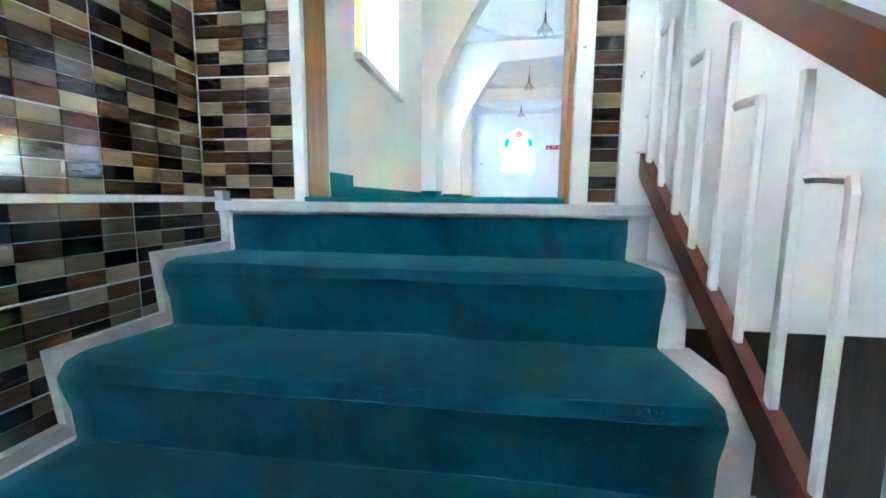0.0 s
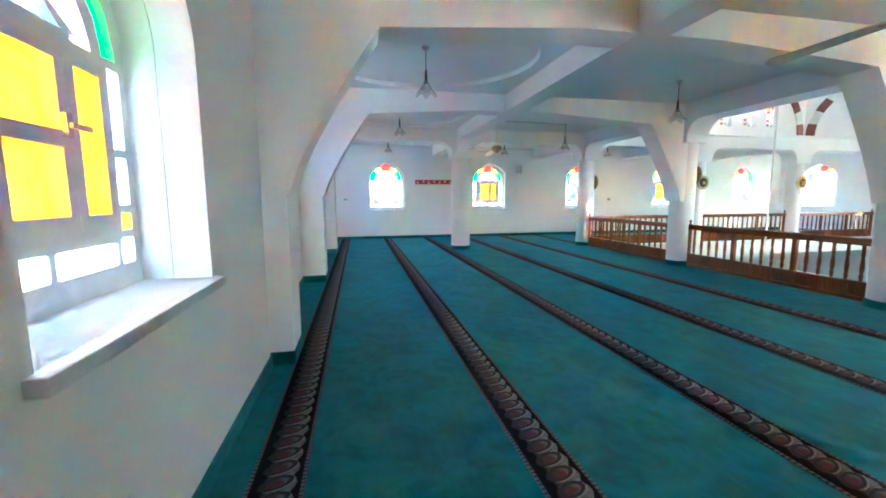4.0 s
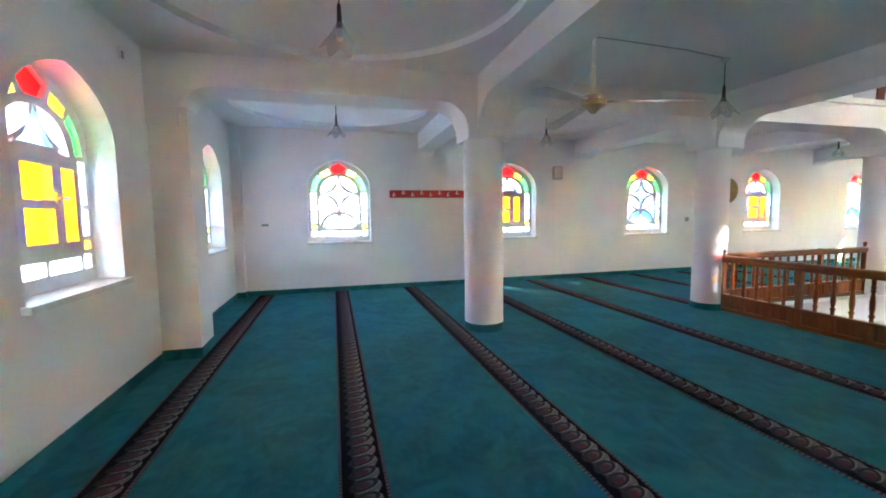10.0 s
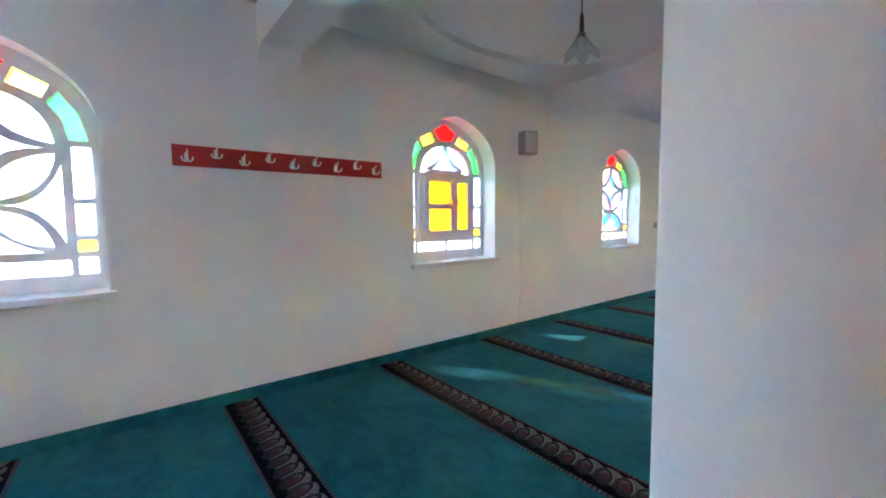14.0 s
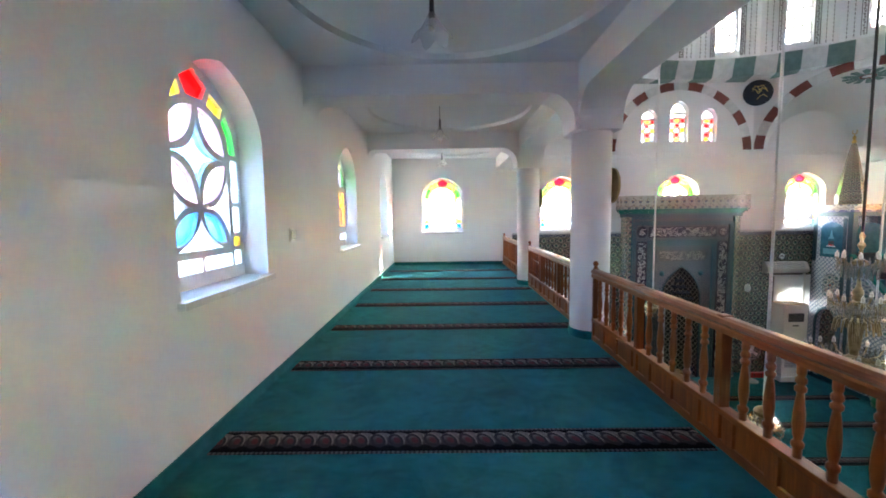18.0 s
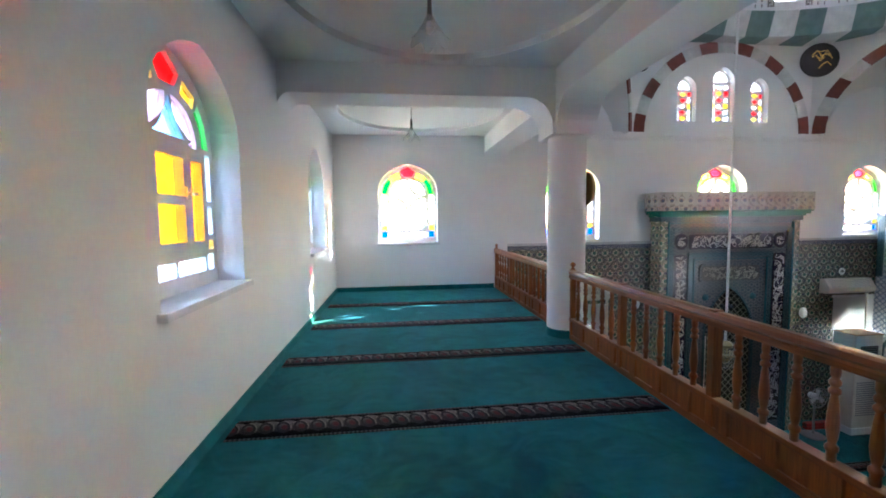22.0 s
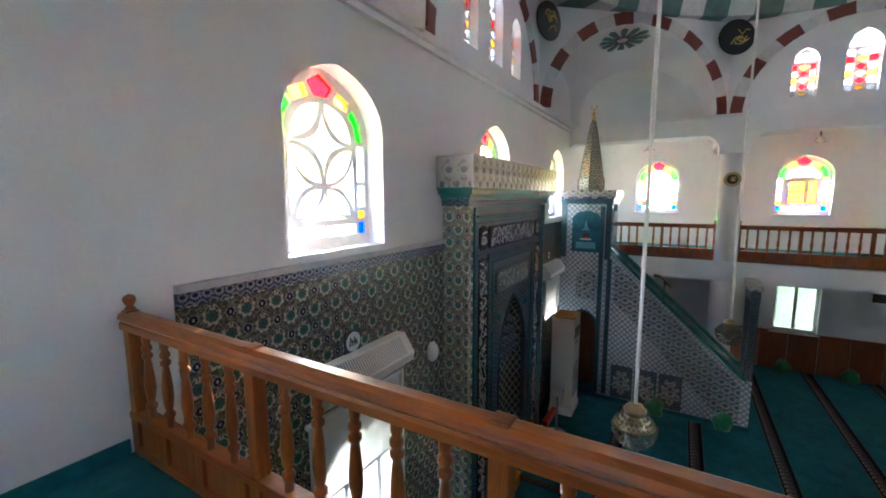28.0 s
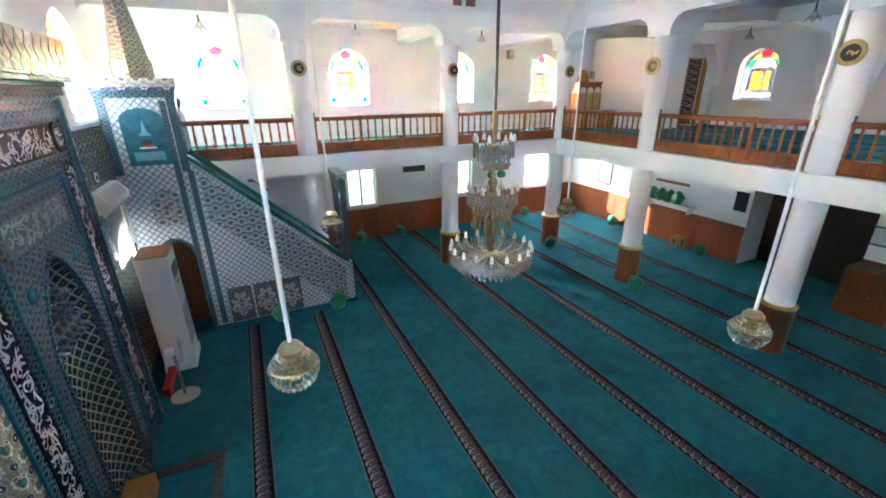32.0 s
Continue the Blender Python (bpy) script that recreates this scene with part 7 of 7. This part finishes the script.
for k in range(18):                             # fountain of bent canes above the lowest tier
    a = 2 * math.pi * k / 18
    ca, sa = math.cos(a), math.sin(a)
    part("cane", tube([(0.05 * ca, 0.05 * sa, -0.8), (0.09 * ca, 0.09 * sa, -0.4), (0.16 * ca, 0.16 * sa, -0.28), (0.24 * ca, 0.24 * sa, -0.33), (0.27 * ca, 0.27 * sa, -0.52)], 0.014, 6), BRASS, ch, "bent brass cane")

# ---- crystal bowl lamps on long rods ----
bl = thing("hanging_lamp", pose(13.64, 9.18, -0.79), "crystal bowl lamp on a long white rod", "hanging lamp", "crystal bowl lamps")
part("rod", turned([(0.017, 0.16), (0.017, 6.3)], 10), WHITE_METAL, bl, "white painted rod")
part("neck", turned([(0.025, 0.24), (0.07, 0.22), (0.10, 0.18), (0.09, 0.14), (0.04, 0.13)], 18), BRASS, bl, smooth=True)
part("hoop", turned([(0.17, 0.05), (0.18, 0.04), (0.18, 0.03), (0.17, 0.025)], 24), BRASS, bl, smooth=True)
part("core", turned([(0.03, 0.13), (0.08, 0.06), (0.1, 0.0), (0.06, -0.08), (0.01, -0.12)], 14), BRASS, bl, "brass inner bowl", smooth=True)
bm = bmesh.new()
for ring in range(10):
    f_ = ring / 9
    if f_ < 0.45:
        rr, zz = 0.06 + 0.13 * (f_ / 0.45) ** 0.6, 0.15 - 0.13 * (f_ / 0.45)
    else:
        g_ = (f_ - 0.45) / 0.55
        rr, zz = 0.19 * math.cos(g_ * math.pi / 2 * 0.96), 0.02 - 0.2 * math.sin(g_ * math.pi / 2)
    n = max(5, int(rr * 150))
    for k in range(n):
        a = 2 * math.pi * (k + 0.5 * (ring % 2)) / n
        gem(bm, (rr * math.cos(a), rr * math.sin(a), zz), 0.016, 1.4)
tagged(part("crystal_net", bm, CRYSTAL, bl, "net of cut crystals"), kind="stuff")
for x, y, z in ((9.2, 10.12, -1.15), (12.6, 5.3, -0.85), (8.1, 6.0, -1.0)):
    copy_thing(bl, pose(x, y, z))

# ---- pendant lamps of the galleries ----
pl = thing("pendant_lamp", pose(10.9, 13.87, 3.07), "clear tulip-glass pendant lamp on a black cord", "pendant lamp", "gallery pendant lamps")
part("rosette", turned([(0.045, 0.01), (0.045, -0.005), (0.03, -0.03), (0.006, -0.045)], 16), STEEL, pl, smooth=True)
part("cord", turned([(0.005, -0.04), (0.005, -0.30)], 8), BLACK, pl)
part("socket", turned([(0.006, -0.25), (0.014, -0.27), (0.018, -0.38), (0.022, -0.40), (0.02, -0.42)], 12), BLACK, pl, smooth=True)
shade = bmesh.new()
rings = []
for r, z in ((0.02, -0.38), (0.034, -0.405), (0.05, -0.445), (0.078, -0.49), (0.108, -0.525), (0.128, -0.54)):
    rings.append([shade.verts.new((r * (1 + 0.14 * math.cos(6 * 2 * math.pi * k / 36) * (z < -0.44)) * math.cos(2 * math.pi * k / 36), r * (1 + 0.14 * math.cos(6 * 2 * math.pi * k / 36) * (z < -0.44)) * math.sin(2 * math.pi * k / 36), z - (0.025 * math.cos(6 * 2 * math.pi * k / 36) if z < -0.52 else 0))) for k in range(36)])
for p, q in zip(rings, rings[1:]):
    for k in range(36):
        shade.faces.new((p[k], p[(k + 1) % 36], q[(k + 1) % 36], q[k]))
part("shade", shade, SHADE_GLASS, pl, "fluted clear glass shade", smooth=True)
part("bulb", turned([(0.012, -0.41), (0.026, -0.45), (0.022, -0.49), (0.004, -0.505)], 12), WHITE_METAL, pl, smooth=True)
for x, y, z in ((7.4, 13.87, 3.07), (14.2, 13.87, 3.07), (4.0, 13.8, 3.07), (0.63, 13.75, 3.07), (0.63, 10.6, 3.07), (0.63, 7.4, 3.07), (0.63, 4.3, 3.07), (4.28, 7.5, 2.895), (4.39, 10.95, 2.895), (4.0, 4.3, 2.895),
                (7.4, 1.25, 3.07), (10.9, 1.25, 3.07), (14.2, 1.25, 3.07)):
    copy_thing(pl, pose(x, y, z, 0, 0, (x * 50 + y * 31) % 60))


def ceiling_fan(x, y, z, turn, motor=BRASS, label="ceiling fan with brass motor and three grey blades, at rest"):
    f = thing("ceiling_fan", pose(x, y, z, 0, 0, turn), label, "ceiling fan", "ceiling fans")
    part("rod", turned([(0.014, 0.0), (0.014, ZC - z - 0.05)], 10), CREAM, f, "cream painted rod")
    part("canopy", turned([(0.06, ZC - z), (0.06, ZC - z - 0.01), (0.03, ZC - z - 0.06)], 16), BLACK, f, smooth=True)
    part("motor", turned([(0.03, 0.06), (0.09, 0.04), (0.11, 0.0), (0.1, -0.04), (0.05, -0.07), (0.02, -0.1)], 20), motor, f, smooth=True)
    for k in range(3):
        b = part("blade", plate([(0.16, -0.045), (0.76, -0.07), (0.80, -0.05), (0.82, 0.0), (0.80, 0.05), (0.76, 0.07), (0.16, 0.045)], (), 0.006, pose(0, 0, -0.01, 8, 0, 0)), FAN_ENAMEL, f, "pale grey blade")
        b.rotation_euler = (0, radians(4), radians(120 * k))
        part("blade_iron", boxes((0.08, 0.2, -0.015, 0.015, -0.012, 0.0)), BRASS, b)


ceiling_fan(2.67, 10.65, 2.3, -33)
ceiling_fan(2.96, 4.15, 2.32, -20, FAN_ENAMEL, "ceiling fan with pale enamelled motor and three blades, at rest")

# ---- round script boards ----
def roundel(m, r, gold_rim):
    t = thing("round_board", m, "black round board with gold script" if not gold_rim else "small round black board with a broad gold rim", "round board", "script boards")
    part("disc", turned([(r, 0), (r, 0.02), (r * 0.97, 0.026)], 32), BLACK_DISC if not gold_rim else OLD_GOLD, t)
    part("field", turned([(r * (0.9 if not gold_rim else 0.66), 0.024), (r * (0.9 if not gold_rim else 0.66), 0.029)], 32), BLACK_DISC, t)
    random.seed(int(m.translation.x * 10 + m.translation.y * 7))
    f_ = r * (0.75 if not gold_rim else 0.5)
    for k in range(6):
        x0, y0 = random.uniform(-0.6, 0.3) * f_, random.uniform(-0.5, 0.5) * f_
        pts = [(x0 + f_ * 0.28 * j, y0 + f_ * random.uniform(-0.35, 0.35), 0.031) for j in range(4)]
        part("stroke", tube(pts, r * 0.03, 5), GOLD, t, "gold pen stroke")


for sx in (1, -1):
    for sy in (1, -1):
        for along_x in (True, False):
            px, py = (CX + sx * HX, CY + sy * 2.0) if not along_x else (CX + sx * 2.0, CY + sy * HY)
            flat = {True: -90 * sy, False: 180 if sx > 0 else 0}[along_x]
            skew = 22.5 * sx * sy * (1 if along_x else -1)
            roundel(wall_frame(px, py, 4.45, flat - skew) @ Matrix.Translation((0, 0, 0.175)), 0.33, False)
for x in CXS:
    roundel(wall_frame(x, CYS[0] + 0.222, 1.7, 90), 0.15, True)
    if x > 6:
        roundel(wall_frame(x, CYS[3] - 0.222, 1.66, -90), 0.19, True)
roundel(wall_frame(CXS[0] + 0.222, CYS[3], 1.66, 0), 0.19, True)
for y in CYS[1:3]:
    roundel(wall_frame(CXS[0] + 0.222, y, 1.68, 0), 0.17, True)

# ---- coat rack, loudspeaker, sockets ----
rack = thing("coat_rack", wall_frame(2.35, YN, 1.77, -90), "red painted board with nine white coat hooks", "coat rack")
part("board", boxes((-0.78, 0.78, -0.07, 0.07, 0.0, 0.02), bevel=0.004), RED_PAINT, rack)
for k in range(9):
    u, v = -0.7 + 0.175 * k, (-0.012 if k % 2 == 0 else 0.022)
    hk = part("hook", boxes((u - 0.012, u + 0.012, v - 0.03, v + 0.03, 0.02, 0.026), bevel=0.002), WHITE_METAL, rack, "white metal hook")
    for s in (-1, 1):
        part("prong", tube([(u, v - 0.02, 0.025), (u + s * 0.015, v - 0.03, 0.045), (u + s * 0.03, v - 0.02, 0.06), (u + s * 0.032, v + 0.0, 0.062)], 0.005, 6), WHITE_METAL, hk)
    part("prong", tube([(u, v + 0.02, 0.025), (u, v + 0.03, 0.06), (u, v + 0.045, 0.07)], 0.005, 6), WHITE_METAL, hk)


def loudspeaker(m, label="grey loudspeaker box on the white wall"):
    s = thing("loudspeaker", m, label, "loudspeaker", "loudspeakers")
    part("box", boxes((-0.09, 0.09, -0.13, 0.13, 0.03, 0.17), bevel=0.012), GREY_PLASTIC, s)
    part("grille", boxes((-0.075, 0.075, -0.115, 0.115, 0.17, 0.178), bevel=0.003), MARBLE, s, "pale grille")
    part("bracket", boxes((-0.02, 0.02, -0.02, 0.02, 0.0, 0.03)), BLACK, s)


loudspeaker(wall_frame(5.05, YN, 2.2, -90) @ pose(0, 0, 0, 0, -18, 0))
loudspeaker(wall_frame(5.5, YS, 2.35, 90))
loudspeaker(wall_frame(1.62, -0.2, 1.66, 0), "small dark loudspeaker box on the white wall")
loudspeaker(wall_frame(1.9, YS, 1.75, 90), "black loudspeaker box on the white wall")
cab = thing("speaker_cable", pose(0, 0, 0), "thin white cable running down the wall", "cable")
part("wire", tube([(4.98, YN - 0.008, 2.1), (4.98, YN - 0.007, 1.2), (4.99, YN - 0.008, 0.9), (5.0, YN - 0.007, 0.4), (4.98, YN - 0.008, 0.09)], 0.006, 6), WHITE_METAL, cab)


def plate_switch(m, w_, h_, label, name):
    s = thing(name, m, label, "wall fitting", "sockets and switches")
    part("plate", boxes((-w_ / 2, w_ / 2, -h_ / 2, h_ / 2, 0.0, 0.012), bevel=0.003), WHITE_METAL, s)
    part("insert", boxes((-w_ / 2 + 0.02, w_ / 2 - 0.02, -h_ / 2 + 0.02, h_ / 2 - 0.02, 0.012, 0.016), bevel=0.002), GREY_PLASTIC, s)


plate_switch(wall_frame(-0.6, YN, 1.23, -90), 0.15, 0.08, "double wall socket with grey inserts", "wall_socket")
plate_switch(wall_frame(8.43, YN, 1.2, -90), 0.14, 0.13, "white light switch with a grey rocker", "light_switch")
plate_switch(wall_frame(XW, 11.6, 2.7, 0), 0.08, 0.1, "grey junction box on the white wall", "junction_box")
flag = thing("flag", wall_frame(XQ - 0.1, 11.75, -1.0, 180), "small red flag with white crescent and star on a pole", "flag")
part("cloth", boxes((-0.2, 0.2, -0.15, 0.15, 0.0, 0.006)), RED_PAINT, flag)
part("crescent", plate([(-0.06 + 0.075 * math.cos(radians(a)), 0.075 * math.sin(radians(a))) for a in range(40, 321, 14)] + [(-0.045 + 0.06 * math.cos(radians(a)), 0.06 * math.sin(radians(a))) for a in range(310, 49, -14)], (), 0.003, Matrix.Translation((0, 0, 0.006))), WHITE_METAL, flag)
part("star", plate([((0.035 if k % 2 == 0 else 0.014) * math.cos(radians(36 * k)) + 0.05, (0.035 if k % 2 == 0 else 0.014) * math.sin(radians(36 * k))) for k in range(10)], (), 0.003, Matrix.Translation((0, 0, 0.006))), WHITE_METAL, flag)
part("pole", tube([(0.21, -0.3, 0.0), (0.21, 0.25, 0.0)], 0.01, 8), GOLD, flag)
chair = thing("preachers_chair", pose(2.75, 0.42, 0.0, 0, 0, -10), "tall pale wooden preaching seat with maroon arcaded frieze", "seat")
FACE = Matrix(((-1, 0, 0, 0), (0, 0, 1, 0), (0, 1, 0, 0), (0, 0, 0, 1)))
SIDE = Matrix(((0, 0, 1, 0), (1, 0, 0, 0), (0, 1, 0, 0), (0, 0, 0, 1)))
part("base", boxes((-0.42, 0.42, -0.35, 0.35, 0.0, 1.14), bevel=0.01), PALE_WOOD, chair, "pale yellow wooden body")
for m_, half in ((pose(0, 0.35, 0) @ FACE, 0.42), (pose(0.42, 0, 0) @ SIDE, 0.35)):
    for k in range(4):
        u = -half + half * 2 * k / 3
        part("stile", boxes((u - 0.025, u + 0.025, 0.0, 1.13, 0.001, 0.018), bevel=0.003), JAMB_WOOD, chair, "brown stile").data.transform(m_)
    part("frieze", boxes((-half, half, 1.14, 1.44, -0.06, 0.012), bevel=0.004), DARK_WOOD, chair, "maroon carved frieze").data.transform(m_)
    for k in range(3):
        u = (k - 1) * half * 2 / 3
        part("arch_panel", plate(moved(arch(half * 0.27, 1.15, 1.24, 1.34), u), (), 0.01, m_ @ Matrix.Translation((0, 0, 0.013))), CREAM, chair, "pale painted arch")
part("cornice", boxes((-0.45, 0.45, -0.38, 0.38, 1.44, 1.5), bevel=0.012), DARK_WOOD, chair)
part("backrest", plate(arch(0.3, 1.5, 1.66, 1.92), (), 0.05, pose(0, -0.3, 0) @ FACE), JAMB_WOOD, chair, "rounded brown backrest")
foot = thing("step_stool", pose(2.15, 1.0, 0.0), "brown wooden step stool beside the preaching seat", "stool")
part("top", boxes((-0.2, 0.2, -0.16, 0.16, 0.55, 0.59), bevel=0.005), JAMB_WOOD, foot)
for sx in (-0.17, 0.17):
    part("side", boxes((sx - 0.015, sx + 0.015, -0.15, 0.15, 0.0, 0.549)), JAMB_WOOD, foot)
part("shelf", boxes((-0.154, 0.154, -0.15, 0.15, 0.25, 0.28)), JAMB_WOOD, foot)

# peg rail, ceiling cable
pr = thing("peg_rail", wall_frame(1.62, 0.62, 1.93, 0), "cream peg rail with short pegs on the white wall", "peg rail")
part("board", boxes((-0.85, 0.9, -0.03, 0.03, 0.001, 0.018), bevel=0.004), CREAM, pr)
for k in range(9):
    part("peg", lathe(bmesh.new(), [(0.012, 0.0), (0.01, 0.04), (0.018, 0.05), (0.016, 0.062)], 10, Matrix.Translation((-0.76 + 0.19 * k, 0.0, 0.018))), CREAM, pr)
cc = thing("ceiling_cable", pose(0, 0, 0), "thin grey cable sagging along the ceiling to a lamp", "cable")
part("wire", tube([(2.45, 10.8, 2.893), (3.0, 10.8, 2.886), (3.4, 10.83, 2.89), (3.8, 10.84, 2.885), (4.38, 10.94, 2.893)], 0.006, 6), GREY_PLASTIC, cc)
clock = thing("wall_clock", wall_frame(CXS[1], CYS[0] + 0.222, -0.9, 90), "round white wall clock with a pale rim on a column", "clock")
part("rim", turned([(0.13, 0), (0.13, 0.03), (0.115, 0.035)], 28), CREAM, clock)
part("face", turned([(0.113, 0.03), (0.113, 0.034)], 28), WHITE_METAL, clock)
part("hour_hand", boxes((-0.004, 0.004, -0.01, 0.055, 0.034, 0.037)), BLACK, clock)
part("minute_hand", boxes((-0.01, 0.085, -0.003, 0.003, 0.037, 0.040)), BLACK, clock)
for k in range(12):
    a = radians(30 * k)
    part("hour_mark", boxes((0.098 * math.cos(a) - 0.004, 0.098 * math.cos(a) + 0.004, 0.098 * math.sin(a) - 0.004, 0.098 * math.sin(a) + 0.004, 0.034, 0.036)), BLACK, clock)
bd = thing("wooden_bracket_shelf", pose(5.9, YS, -1.18), "brown wooden wall shelf with green bags hanging under it", "shelf")
part("board", boxes((-0.55, 0.55, 0.002, 0.26, 0.0, 0.03), bevel=0.004), DARK_WOOD, bd)
part("fascia", plate([(-0.5, 0.0), (-0.42, -0.16), (0.42, -0.16), (0.5, 0.0)], (), 0.03, pose(0, 0.24, 0) @ Matrix(((-1, 0, 0, 0), (0, 0, 1, 0), (0, 1, 0, 0), (0, 0, 0, 1)))), DARK_WOOD, bd)
for dx in (-0.45, 0.45):
    part("bracket", boxes((dx - 0.015, dx + 0.015, 0.002, 0.2, -0.16, -0.001)), DARK_WOOD, bd)
for dx in (-0.2, 0.2):
    part("bag", lathe(bmesh.new(), [(0.02, -0.16), (0.12, -0.2), (0.17, -0.3), (0.14, -0.42), (0.05, -0.46)], 14, Matrix.Translation((dx, 0.16, 0))), GREEN_BAG, bd, "crumpled green plastic bag", smooth=True)
